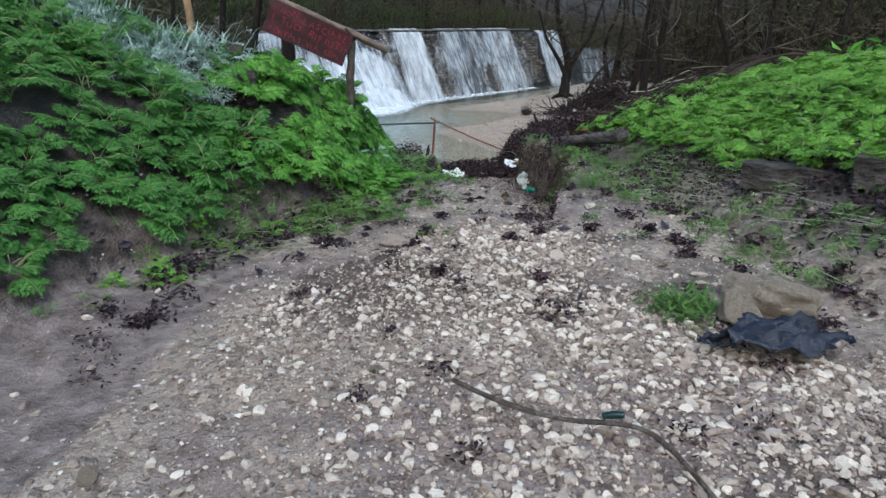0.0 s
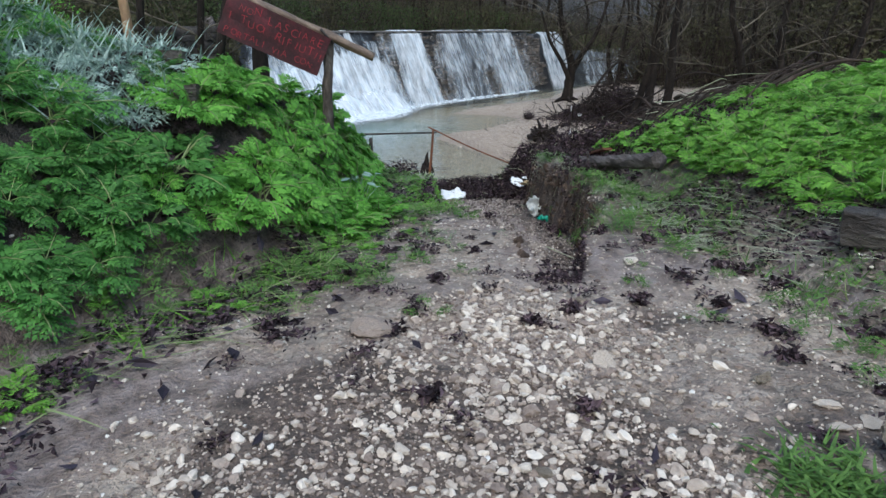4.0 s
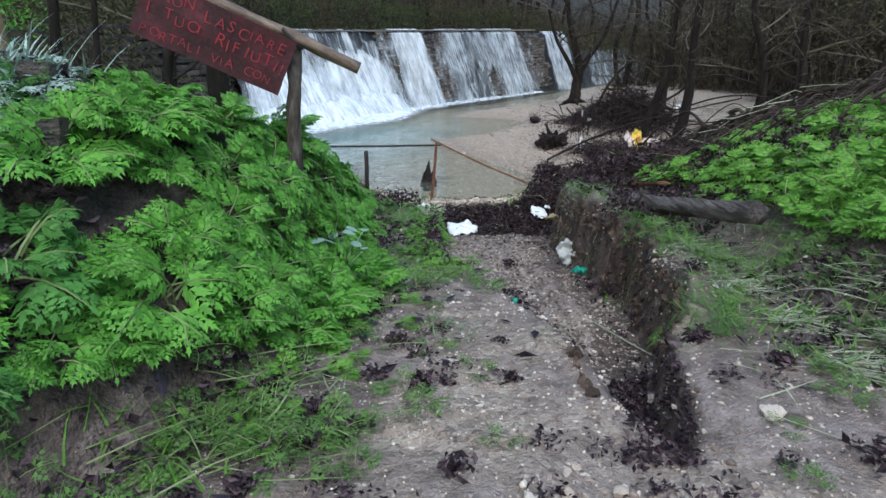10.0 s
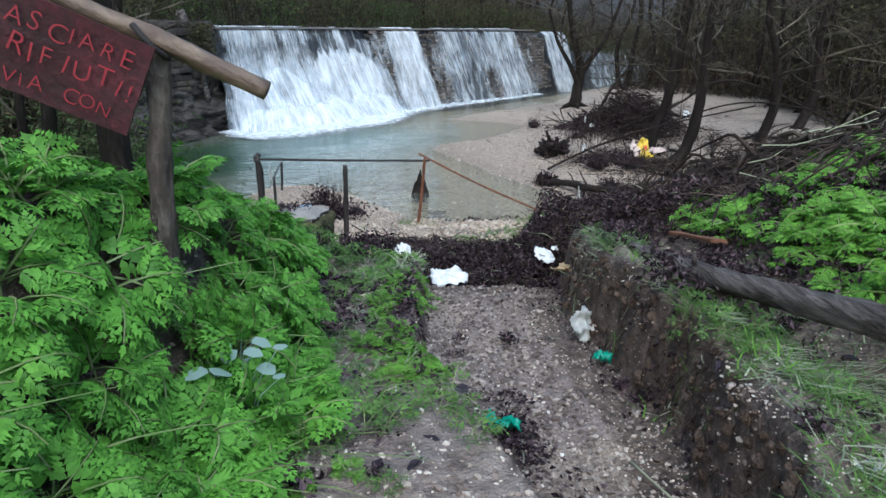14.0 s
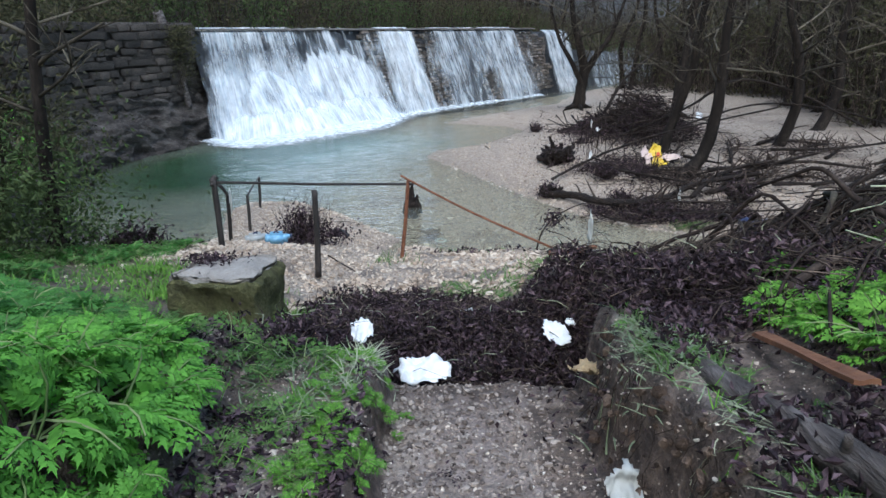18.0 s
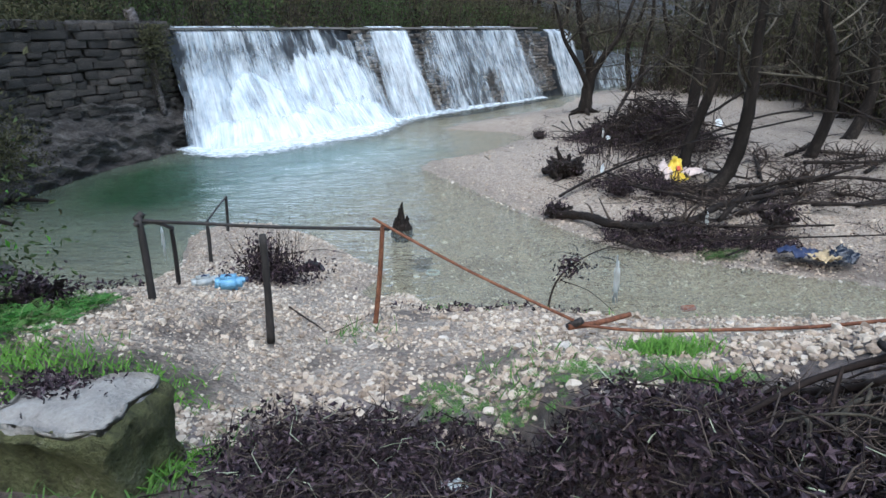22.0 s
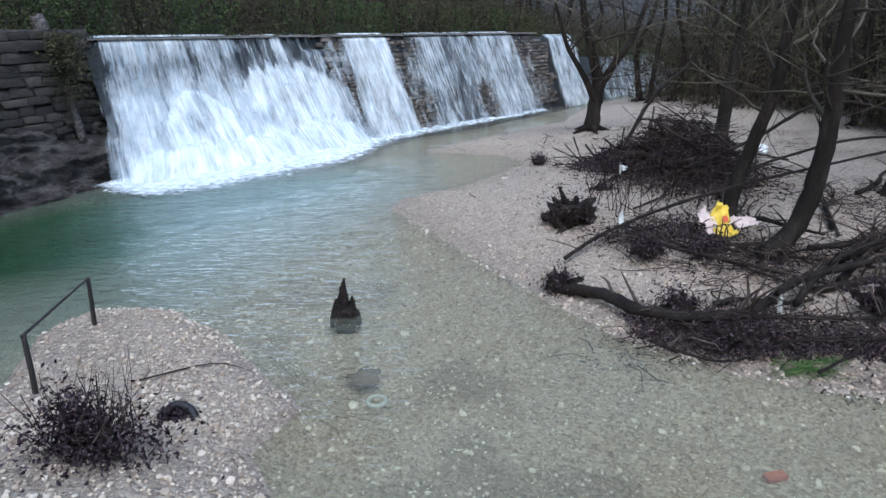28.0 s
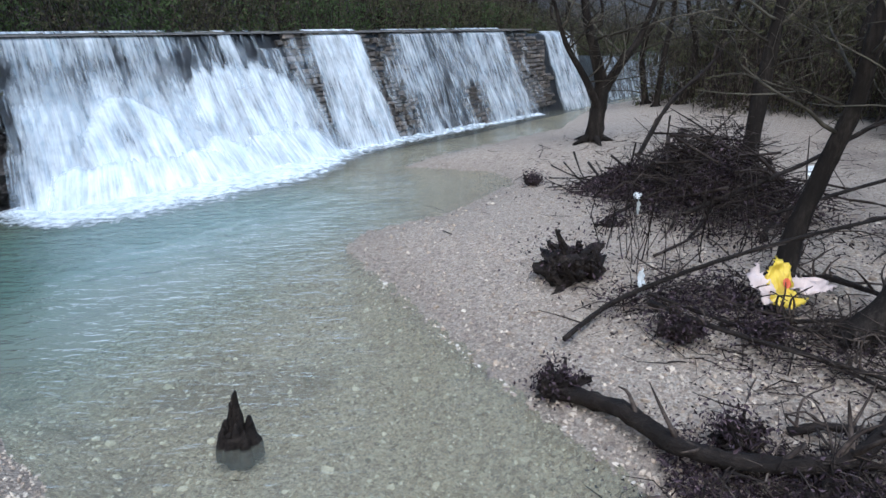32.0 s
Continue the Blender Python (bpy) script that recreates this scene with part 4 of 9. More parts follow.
class Tubes:
    """Gathers tapered tubes and leaf faces into one mesh."""

    def __init__(self):
        self.v, self.f, self.m = [], [], []

    def tube(self, pts, r0, r1, sides=6, knob=0.0, seed=0, mat=0):
        n0, cnt = len(self.v), len(pts)
        side = None
        for i, p in enumerate(pts):
            d = (pts[min(i + 1, cnt - 1)] - pts[max(i - 1, 0)])
            d = d.normalized() if d.length > 1e-6 else Vector((0, 0, 1))
            if side is None:
                side = d.orthogonal().normalized()
            side = (side - d * side.dot(d))
            side = side.normalized() if side.length > 1e-6 else d.orthogonal().normalized()
            up = d.cross(side)
            r = r0 + (r1 - r0) * i / max(1, cnt - 1)
            for k in range(sides):
                a = 6.28318 * k / sides
                rr = r * (1 + knob * noise.noise((p.x * 6 + k * 1.7, p.y * 6 + seed, p.z * 6)))
                self.v.append(p + side * (math.cos(a) * rr) + up * (math.sin(a) * rr))
        for i in range(cnt - 1):
            for k in range(sides):
                a, b = n0 + i * sides + k, n0 + i * sides + (k + 1) % sides
                self.f.append((a, b, b + sides, a + sides))
                self.m.append(mat)
        self.f.append(tuple(range(n0 + sides - 1, n0 - 1, -1)))
        self.f.append(tuple(n0 + (cnt - 1) * sides + k for k in range(sides)))
        self.m += [mat, mat]

    def face(self, pts, mat=0):
        n0 = len(self.v)
        self.v += [Vector(p) for p in pts]
        self.f.append(tuple(range(n0, n0 + len(pts))))
        self.m.append(mat)

    def mesh(self, name, mats, smooth=True):
        me = bpy.data.meshes.new(name)
        me.from_pydata(self.v, [], self.f)
        for mm in mats if isinstance(mats, (list, tuple)) else [mats]:
            me.materials.append(mm)
        me.polygons.foreach_set("material_index", self.m)
        me.polygons.foreach_set("use_smooth", [smooth] * len(me.polygons))
        me.update()
        return me

    def object(self, name, mats, parent=None, label="", smooth=True):
        ob = new(name, self.mesh(name, mats, smooth))
        if parent is not None:
            ob.parent = parent
        if label:
            tagged(ob, label)
        return ob


def rod(name, pts, r0, r1, mat, parent=None, label="", sides=8, knob=0.12, per=4, seed=0):
    t = Tubes()
    t.tube(smooth_line(pts, per), r0, r1, sides, knob, seed)
    return t.object(name, mat, parent, label)


def crumpled(name, at, w, h, mat, seed, parent=None, lift=0.06, ragged=0.35, rot=0.0, stand=0.0, label="", grid=14):
    """A crumpled sheet of plastic or cloth with a torn outline, lying or standing up."""
    r = random.Random(seed)
    verts, faces, ids = [], [], {}
    R = Euler((stand, 0, rot)).to_matrix()
    for j in range(grid + 1):
        for i in range(grid + 1):
            u, v = i / grid * 2 - 1, j / grid * 2 - 1
            a, d = math.atan2(v, u), math.hypot(u, v)
            lim = 1 - ragged * (0.5 + 0.5 * noise.noise((math.cos(a) * 2 + seed, math.sin(a) * 2, seed * 1.3)))
            if d > lim * 1.18:
                continue
            ids[i, j] = len(verts)
            z = lift * (0.6 + noise.noise((u * 2.2 + seed * 7, v * 2.2, 1)) + 0.6 * noise.noise((u * 6, v * 6 + seed * 3, 4)) + 0.4 * abs(noise.noise((u * 11, v * 9, seed))))
            q = R @ Vector((u * w / 2 * (1 + 0.1 * noise.noise((u * 4, v * 4, seed))), v * h / 2, z))
            verts.append(q + Vector(at))
    for j in range(grid):
        for i in range(grid):
            c = [(i, j), (i + 1, j), (i + 1, j + 1), (i, j + 1)]
            if all(k in ids for k in c):
                faces.append([ids[k] for k in c])
    ob = link_mesh(name, verts, faces, mat, parent, label)
    so = ob.modifiers.new("thickness", "SOLIDIFY")
    so.thickness = 0.003
    return ob


# ---- loose stones ----
def in_poly(x, y, poly, soft=0.25):
    return S(-soft, soft, poly_dist(x, y, poly) + 0.3 * vnoise(x, y, 2.0, 3))


GRAVEL = [(-1.6, 0), (-1.1, 0.9), (-0.95, 1.8), (-0.75, 2.7), (-0.3, 3.4), (0.2, 3.8), (0.9, 3.2), (0.62, 2.7), (0.95, 2.05), (1.9, 1.75), (2.3, 0.8), (2.3, 0)]
rs = np.random.RandomState(11)


def toe_mud(y):
    return np.interp(y, [0, 2, 3, 4, 9], [-1.2, -1.1, -1.0, -0.8, -0.6])


def ramp_keep(x, y):
    core = in_poly(x, y, GRAVEL)
    thin = 0.3 + 0.7 * S(-0.4, 0.1, vnoise(x + 7, y, 1.5, 3) + 0.5 * S(-0.9, 0.2, x) - 0.15)
    return np.clip(core * thin + 0.03, 0, 1)


p = scatter(27000, -1.9, 2.2, 0.9, 4.0, ramp_keep, 21)
size = np.clip(rs.lognormal(math.log(0.0165), 0.55, len(p)), 0.007, 0.06)
size *= np.where(p[:, 0] > 0.1, 1.12, 0.9)
big = size > 0.034
stone_field("ramp_gravel", p[big], size[big], M_STONE, "pale river gravel spread over wet mud", seed=3, sink=0.36)
stone_field("fine_ramp_gravel", p[~big], size[~big], M_STONE, "small pale gravel spread over wet mud", base=ICO1, seed=15, sink=0.3)

p = scatter(3400, -0.9, 1.7, 3.4, 8.1, lambda x, y: 0.12 + 0.8 * S(0.0, 0.4, vnoise(x, y + 3, 1.7, 3)), 22)
size = np.clip(rs.lognormal(math.log(0.02), 0.4, len(p)), 0.009, 0.05)
stone_field("scattered_gravel", p, size, M_STONE, "small pale stones half sunk in trodden mud", base=ICO1, seed=4, sink=0.42)

p = scatter(15000, -1.6, 1.9, 0.9, 8.1, lambda x, y: np.clip(0.25 + 0.9 * S(-0.3, 0.4, vnoise(x, y + 9, 2.4, 3)), 0, 1) * (x > toe_mud(y)), 29)
stone_field("grit", p, np.clip(rs.lognormal(math.log(0.0095), 0.4, len(p)), 0.005, 0.02), M_STONE, "fine grit and small pebbles in wet mud", base=ICO1, seed=14, sink=0.35)


p = scatter(1500, -1.5, 2.3, 0.9, 8.0, lambda x, y: np.clip(0.15 + 0.85 * S(-0.1, 0.4, vnoise(x + 2, y, 1.9, 3)), 0, 1) * (x > toe_mud(y)), 129)
stone_field("white_chips", p, np.clip(rs.lognormal(math.log(0.015), 0.4, len(p)), 0.008, 0.034), M_CHIP, "scattered white limestone chips on the mud", base=ICO1, seed=114, sink=0.25)


def floor_keep(x, y):
    xl, xr, zf = gully(y)
    return ((x > xl + 0.05) & (x < xr - 0.05)).astype(float) * np.where(x < 0.8, 1.0, 0.35)


p = scatter(3900, -0.1, 1.4, 4.6, 8.5, floor_keep, 23)
size = np.clip(rs.lognormal(math.log(0.026), 0.4, len(p)), 0.01, 0.07)
stone_field("gully_gravel", p, size, M_GULLYSTONE, "gravel on the floor of the washed-out gully", base=ICO1, seed=5, sink=0.3)


def beach_keep(x, y):
    dn = poly_dist(x, y, NEAR_SHORE)
    return np.clip((dn > 0.02) * (0.35 + 0.65 * S(-0.35, 0.2, vnoise(x + 4, y, 1.2, 3))) * S(10.2, 11.0, y + 0.35 * np.abs(x - 0.6) * 0.4), 0, 1) * (1 - 0.8 * S(1.2, 1.7, -x) * (1 - S(11.4, 12.2, y))) * (1 - 0.85 * S(3.0, 3.6, -x) * (y < 14.4)) * (1 - 0.4 * S(0.15, 0.45, vnoise(x + 9, y, 1.3, 3)) * (y < 13.2))


p = scatter(11500, -4.2, 4.6, 10.4, 14.2, beach_keep, 24)
size = np.clip(rs.lognormal(math.log(0.034), 0.5, len(p)), 0.014, 0.13)
big = size > 0.055
stone_field("beach_stones", p[big], size[big], M_PEBBLE, "pale stones and pebbles heaped on the river beach", seed=6, sink=0.28)
stone_field("beach_pebbles", p[~big], size[~big], M_PEBBLE, "small pale pebbles of the river beach", base=ICO1, seed=16, sink=0.28)
p = scatter(8500, -5.2, 0.6, 13.6, 20.2, beach_keep, 25)
size = np.clip(rs.lognormal(math.log(0.04), 0.45, len(p)), 0.018, 0.12)
stone_field("spit_pebbles", p, size, M_PEBBLE, "pebbles of the low gravel spit beside the pool", base=ICO1, seed=7, sink=0.3)


p = scatter(1500, -1.6, 3.2, 9.9, 11.2, lambda x, y: S(9.9, 10.3, y + 0.3 * vnoise(x, y, 2.0, 2) + 0.5 * S(0.5, 1.1, -x)) * (0.3 + 0.7 * S(-0.3, 0.2, vnoise(x, y + 5, 2.2, 2))), 125)
stone_field("beach_stones", p, np.clip(rs.lognormal(math.log(0.05), 0.45, len(p)), 0.02, 0.13), M_PEBBLE, "pale pinkish stones where the debris meets the beach", seed=116, sink=0.3)


def bar_keep(x, y):
    return np.clip((poly_dist(x, y, BAR) > -0.1) * np.exp(-np.maximum(y - 19, 0) / 5.0), 0, 1)


p = scatter(10500, -0.5, 10, 17, 33, bar_keep, 26)
size = np.clip(rs.lognormal(math.log(0.042), 0.45, len(p)), 0.02, 0.14)
stone_field("bar_pebbles", p, size, M_PEBBLE, "pinkish pale pebbles of the gravel bar", base=ICO1, seed=8, sink=0.35)


def bed_keep(x, y):
    return ((poly_dist(x, y, BAR) < 0) & (poly_dist(x, y, NEAR_SHORE) < 0)).astype(float)


p = scatter(8500, -5, 8, 13.3, 25, bed_keep, 27)
size = np.clip(rs.lognormal(math.log(0.05), 0.45, len(p)), 0.025, 0.2)
stone_field("river_bed_stones", p, size, M_STONE, "stones of the river bed seen through shallow water", base=ICO1, seed=9, sink=0.45)

# the larger stones of the ramp that can be picked out one by one
shapes, tr = lumps(ICO2, 31, 8)
stone_meshes = [fast_mesh("stone", c, tr, M_STONE, False) for c in shapes]
tan_meshes = [fast_mesh("stone", c, tr, M_ROCKTAN, False) for c in shapes[:3]]


def put_stone(x, y, d, k, parent=None, mesh=None, flat=0.6, sink=0.22):
    ob = new("stone", mesh or stone_meshes[k % 8])
    ob.parent = parent
    r = random.Random(k * 7 + 1)
    ob.location = (x, y, (level(x, y)) + d * 0.5 * flat * (1 - 2 * sink))
    ob.rotation_euler = (r.uniform(-0.3, 0.3), r.uniform(-0.3, 0.3), r.uniform(0, 6.3))
    ob.scale = (d * 0.5, d * 0.5 * r.uniform(0.7, 0.95), d * 0.5 * flat)
    return ob


p = scatter(280, -1.5, 2.0, 0.9, 3.6, ramp_keep, 28)
for i, (x, y) in enumerate(p):
    put_stone(x, y, float(np.clip(rs.lognormal(math.log(0.034), 0.3), 0.025, 0.065)), i, ground)
for i, (x, y, d) in enumerate(((-0.95, 1.32, 0.085), (-0.24, 1.87, 0.075), (0.55, 2.05, 0.05), (0.29, 2.45, 0.06), (0.67, 3.71, 0.075), (0.95, 1.75, 0.06), (1.12, 2.91, 0.09), (1.3, 1.5, 0.07))):
    put_stone(x, y, d, i, ground, tan_meshes[i % 3])
for i, (x, y, d) in enumerate(((0.62, 3.05, 0.12), (1.25, 2.75, 0.11), (1.32, 2.66, 0.1), (1.2, 2.62, 0.09), (1.05, 4.25, 0.11), (0.4, 12.0, 0.17), (-0.2, 11.75, 0.14), (1.0, 11.6, 0.13), (1.35, 11.35, 0.18), (1.6, 11.3, 0.16), (-1.3, 11.0, 0.13), (-0.9, 11.25, 0.11))):
    put_stone(x, y, d, i + 40, ground, flat=0.4, sink=0.32)

# ---- plants ----
CUT = ((0, 0.0), (24, 0.72), (8, 0.5), (0, 1.2), (-8, 0.5), (-24, 0.72))
SAW = ((0, 0.0), (32, 0.34), (19, 0.42), (22, 0.66), (9, 0.7), (0, 1.12), (-9, 0.7), (-22, 0.66), (-19, 0.42), (-32, 0.34))


def lobed(t, p, d, up, size, mat, rnd, outline=CUT):
    """A small leaflet with toothed lobes."""
    s = d.cross(up).normalized()
    pts = []
    for a, r in outline:
        aa = radians(a * 1.1)
        q = p + (d * math.cos(aa) + s * math.sin(aa)) * size * r - up * (0.25 * size * r * r)
        pts.append(q)
    t.face(pts, mat)


def frond(t, base, yaw, length, rise, rnd, mat=0, stem_mat=1, pairs=5, fine=False, outline=None):
    """A broad feathery leaf, three times divided, held flat on an arching stalk."""
    out = Vector((math.cos(yaw), math.sin(yaw), 0))
    pts = []
    for i in range(5):
        k = i / 4
        pts.append(base + out * (length * k ** 1.15 * 0.85) + Vector((0, 0, rise * (1.75 * k - 1.05 * k * k))))
    t.tube(pts, 0.004, 0.0018, 3, mat=stem_mat)
    tilt = Vector((0, 0, rnd.uniform(-0.16, 0.05)))
    outline = outline or (SAW if fine else CUT)
    for i in range(pairs + 1):
        f = i / pairs
        j = min(3.999, (0.4 + 0.6 * f ** 0.85) * 4)
        a = int(j)
        p = pts[a].lerp(pts[a + 1], j - a)
        d = (pts[a + 1] - pts[a]).normalized()
        side = d.cross(Vector((0, 0, 1))).normalized()
        up = side.cross(d).normalized()
        pl = length * (0.46 * (1 - f) ** 0.9 + 0.035)
        if i == pairs:
            lobed(t, p, d, up, length * 0.13, mat, rnd, outline)
            continue
        for sg in (1, -1):
            dd = (d * 0.62 + side * sg * rnd.uniform(0.65, 0.95) + tilt + Vector((0, 0, rnd.uniform(-0.25, 0.12)))).normalized()
            vv = (up + Vector((rnd.gauss(0, 0.28), rnd.gauss(0, 0.28), 0))).normalized()
            s2 = dd.cross(vv).normalized()
            steps = max(1, round((5.6 if fine else 2.8) * pl / (length * 0.46)))
            for m in range(steps):
                g = (m + 0.5) / (steps + 0.5)
                q = p + dd * pl * g - Vector((0, 0, 0.16 * pl * g * g))
                ls = pl * (0.42 if fine else 0.58) * (1 - g) ** 0.7 + 0.006
                lobed(t, q, (dd * rnd.uniform(0.5, 0.9) + s2 * 0.75).normalized(), vv, ls * rnd.uniform(0.8, 1.15), mat, rnd, outline)
                lobed(t, q, (dd * rnd.uniform(0.5, 0.9) - s2 * 0.75).normalized(), vv, ls * rnd.uniform(0.8, 1.15), mat, rnd, outline)
            lobed(t, p + dd * pl * 0.72 - Vector((0, 0, 0.08 * pl)), dd, vv, pl * 0.3 + 0.006, mat, rnd, outline)


def plant_mesh(seed, fronds, length, mats, pairs=5, fine=False, outline=None):
    rnd, t = random.Random(seed), Tubes()
    for k in range(fronds):
        yaw = k * 2.4 + rnd.uniform(-0.4, 0.4)
        inner = k / fronds
        frond(t, Vector((rnd.uniform(-0.04, 0.04), rnd.uniform(-0.04, 0.04), 0)), yaw, length * rnd.uniform(0.75, 1.15) * (1 - 0.35 * inner), length * rnd.uniform(0.42, 0.66) * (0.7 + 0.75 * inner), rnd, pairs=pairs, fine=fine, outline=outline)
    return t.mesh("cow_parsley_plant", mats, smooth=False)


PLANTS = [plant_mesh(s, 10, 0.27, [M_LEAF, M_STEM], 5, True) for s in range(5)]
PLANTS_B = [plant_mesh(s + 10, 9, 0.245, [M_LEAFY, M_STEM], 4, True) for s in range(4)]
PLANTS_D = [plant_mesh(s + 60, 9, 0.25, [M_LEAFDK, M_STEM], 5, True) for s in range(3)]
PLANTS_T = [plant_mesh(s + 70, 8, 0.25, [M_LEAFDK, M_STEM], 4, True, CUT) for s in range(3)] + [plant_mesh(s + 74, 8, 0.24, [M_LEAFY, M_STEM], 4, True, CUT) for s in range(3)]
PLANTS_F = [plant_mesh(s + 20, 6, 0.2, [M_FROST, M_FROST], 3) for s in range(2)]
PLANTS_S = [plant_mesh(s + 30, 9, 0.27, [M_LEAF, M_STEM], 3) for s in range(2)] + [plant_mesh(s + 34, 9, 0.25, [M_LEAFY, M_STEM], 3) for s in range(2)]
PLANTS_W = [plant_mesh(s + 50, 4, 0.3, [M_WEED, M_STEM], 2) for s in range(4)]


def joined_plants(name, places, meshes, mats, label, lo=0.8, hi=1.2):
    """The plants that stand thickest, gathered into one mesh."""
    src = []
    for me in meshes:
        me.calc_loop_triangles()
        co, tr, mi = np.zeros(len(me.vertices) * 3), np.zeros(len(me.loop_triangles) * 3, np.int32), np.zeros(len(me.loop_triangles), np.int32)
        me.vertices.foreach_get("co", co)
        me.loop_triangles.foreach_get("vertices", tr)
        me.loop_triangles.foreach_get("material_index", mi)
        src.append((co.reshape(-1, 3), tr.reshape(-1, 3), mi))
    r = np.random.RandomState(len(places))
    vs, ts, ms, n = [], [], [], 0
    for i, (x, y) in enumerate(places):
        co, tr, mi = src[i % len(src)]
        e = 0.08
        up = Vector(((level(x - e, y) - level(x + e, y)) / (2 * e) * 0.55, (level(x, y - e) - level(x, y + e)) / (2 * e) * 0.55, 1)).normalized()
        m = np.array((up.to_track_quat("Z", "Y") @ Euler((0, 0, r.uniform(0, 6.28))).to_quaternion()).to_matrix()) * r.uniform(lo, hi)
        vs.append(co @ m.T + (x, y, level(x, y) - 0.01))
        ts.append(tr + n)
        ms.append(mi)
        n += len(co)
    me = fast_mesh(name, np.concatenate(vs), np.concatenate(ts), mats, False)
    me.polygons.foreach_set("material_index", np.concatenate(ms))
    return tagged(new(name, me), label, "plants", kind="stuff")



def put_plant(meshes, x, y, k, scale, label, group, name="cow_parsley_plant"):
    r = random.Random(k)
    ob = new(name, meshes[k % len(meshes)])
    z = (level(x, y))
    e = 0.08
    nx, ny = ((level(x - e, y)) - (level(x + e, y))) / (2 * e), ((level(x, y - e)) - (level(x, y + e))) / (2 * e)
    up = Vector((nx * 0.55, ny * 0.55, 1)).normalized()
    q = up.to_track_quat("Z", "Y")
    ob.rotation_mode = "QUATERNION"
    ob.rotation_quaternion = q @ Euler((0, 0, r.uniform(0, 6.28))).to_quaternion()
    ob.location = (x, y, z - 0.01)
    ob.scale = (scale, scale, scale * r.uniform(0.85, 1.15))
    return tagged(ob, label, "plant", group)


def toe_left(y):
    return np.interp(y, [-4, 0, 2.2, 2.5, 2.85, 3.35, 3.85, 4.5, 5.2, 6, 7.3, 8.3, 9.0, 9.5], [-2.05, -1.95, -1.8, -1.7, -1.55, -1.3, -1.05, -0.8, -0.75, -0.66, -0.66, -0.8, -1.3, -2.6])


def toe_right(y):
    return np.interp(y, [0, 2.2, 3, 3.6, 4.4, 5.6, 6.6, 8, 10], [2.35, 2.4, 2.42, 2.35, 2.14, 2.0, 1.86, 1.75, 2.4])


def frosty(x, y):
    return np.exp(-(((x + 2.3) / 0.72) ** 2 + ((y - 4.85) / 0.55) ** 2) ** 2) + 0.9 * np.exp(-(((x + 2.0) / 0.5) ** 2 + ((y - 4.45) / 0.3) ** 2) ** 2) + 0.8 * np.exp(-(((x + 3.1) / 0.6) ** 2 + ((y - 5.7) / 0.8) ** 2) ** 2)


def left_keep(x, y):
    d = np.interp(y, [2.2, 2.6, 3.03, 3.75, 4.2, 4.6, 4.95, 5.4, 5.9, 6.5, 7.3, 7.7, 8.2], [-1.68, -1.7, -1.62, -1.3, -1.07, -0.86, -0.62, -0.5, -0.45, -0.54, -0.74, -0.85, -1.3]) - np.interp(y, [2.5, 3.2, 4.0, 4.8, 5.4], [0.16, 0.07, 0.06, 0.0, 0.02]) - x
    bare = 1.4 * frosty(x, y) + 1.4 * np.exp(-(((x + 1.66) / 0.2) ** 2 + ((y - 4.95) / 0.26) ** 2))
    gaps = 0.15 + 0.85 * S(-0.38, 0.08, vnoise(x + 2, y, 2.1, 2)) + S(0.35, 0.1, d)
    return np.clip(np.clip(gaps, 0, 1) * S(-0.02, 0.1, d) * (0.75 + 0.25 * np.exp(-d / 1.5)) * (1 - 0.93 * np.clip(bare, 0, 1)) * (1 - S(7.9, 8.5, y - 0.5 * (x < -1.8))) * (1 - S(3.6, 4.5, -x)), 0, 1)


def spaced(pts, gap):
    """Drops points nearer than gap to one kept before."""
    kept = []
    for q in pts:
        if all((q[0] - a[0]) ** 2 + (q[1] - a[1]) ** 2 > gap * gap for a in kept):
            kept.append(q)
    return kept


k = 0
all_left = spaced(scatter(4200, -4.6, -0.4, 1.2, 9.8, left_keep, 41), 0.135)
near_left = [q for q in all_left if q[0] > toe_left(q[1]) - 0.75 and q[1] < 8.5][:260]
taken = {tuple(q) for q in near_left}
for x, y in near_left:
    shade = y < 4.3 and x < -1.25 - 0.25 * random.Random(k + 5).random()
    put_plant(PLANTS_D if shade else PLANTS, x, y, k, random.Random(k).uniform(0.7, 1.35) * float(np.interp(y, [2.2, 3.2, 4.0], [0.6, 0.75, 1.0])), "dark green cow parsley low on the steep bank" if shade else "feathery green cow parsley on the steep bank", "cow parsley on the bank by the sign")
    k += 1
rest = [q for q in all_left if tuple(q) not in taken]
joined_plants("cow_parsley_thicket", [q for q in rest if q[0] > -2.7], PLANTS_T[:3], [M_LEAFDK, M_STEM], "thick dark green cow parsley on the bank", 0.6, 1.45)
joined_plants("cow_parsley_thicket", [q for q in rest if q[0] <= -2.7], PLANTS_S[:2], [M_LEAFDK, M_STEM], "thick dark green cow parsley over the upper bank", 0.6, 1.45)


def right_keep(x, y):
    d = x - toe_right(y)
    gaps = np.clip(0.3 + 0.7 * S(-0.5, -0.1, vnoise(x, y + 5, 2.1, 2)) + S(0.35, 0.1, d), 0, 1)
    return np.clip(gaps * S(-0.02, 0.15, d) * (1 - 0.35 * S(6.2, 7.0, y)) * (1 - 0.75 * S(6.9, 7.4, y) * S(0.15, -0.15, vnoise(x + 2, y, 1.3, 2))) * (1 - S(7.6, 8.2, y - 0.15 * x)) * (1 - S(5.0, 6.2, x)), 0, 1)


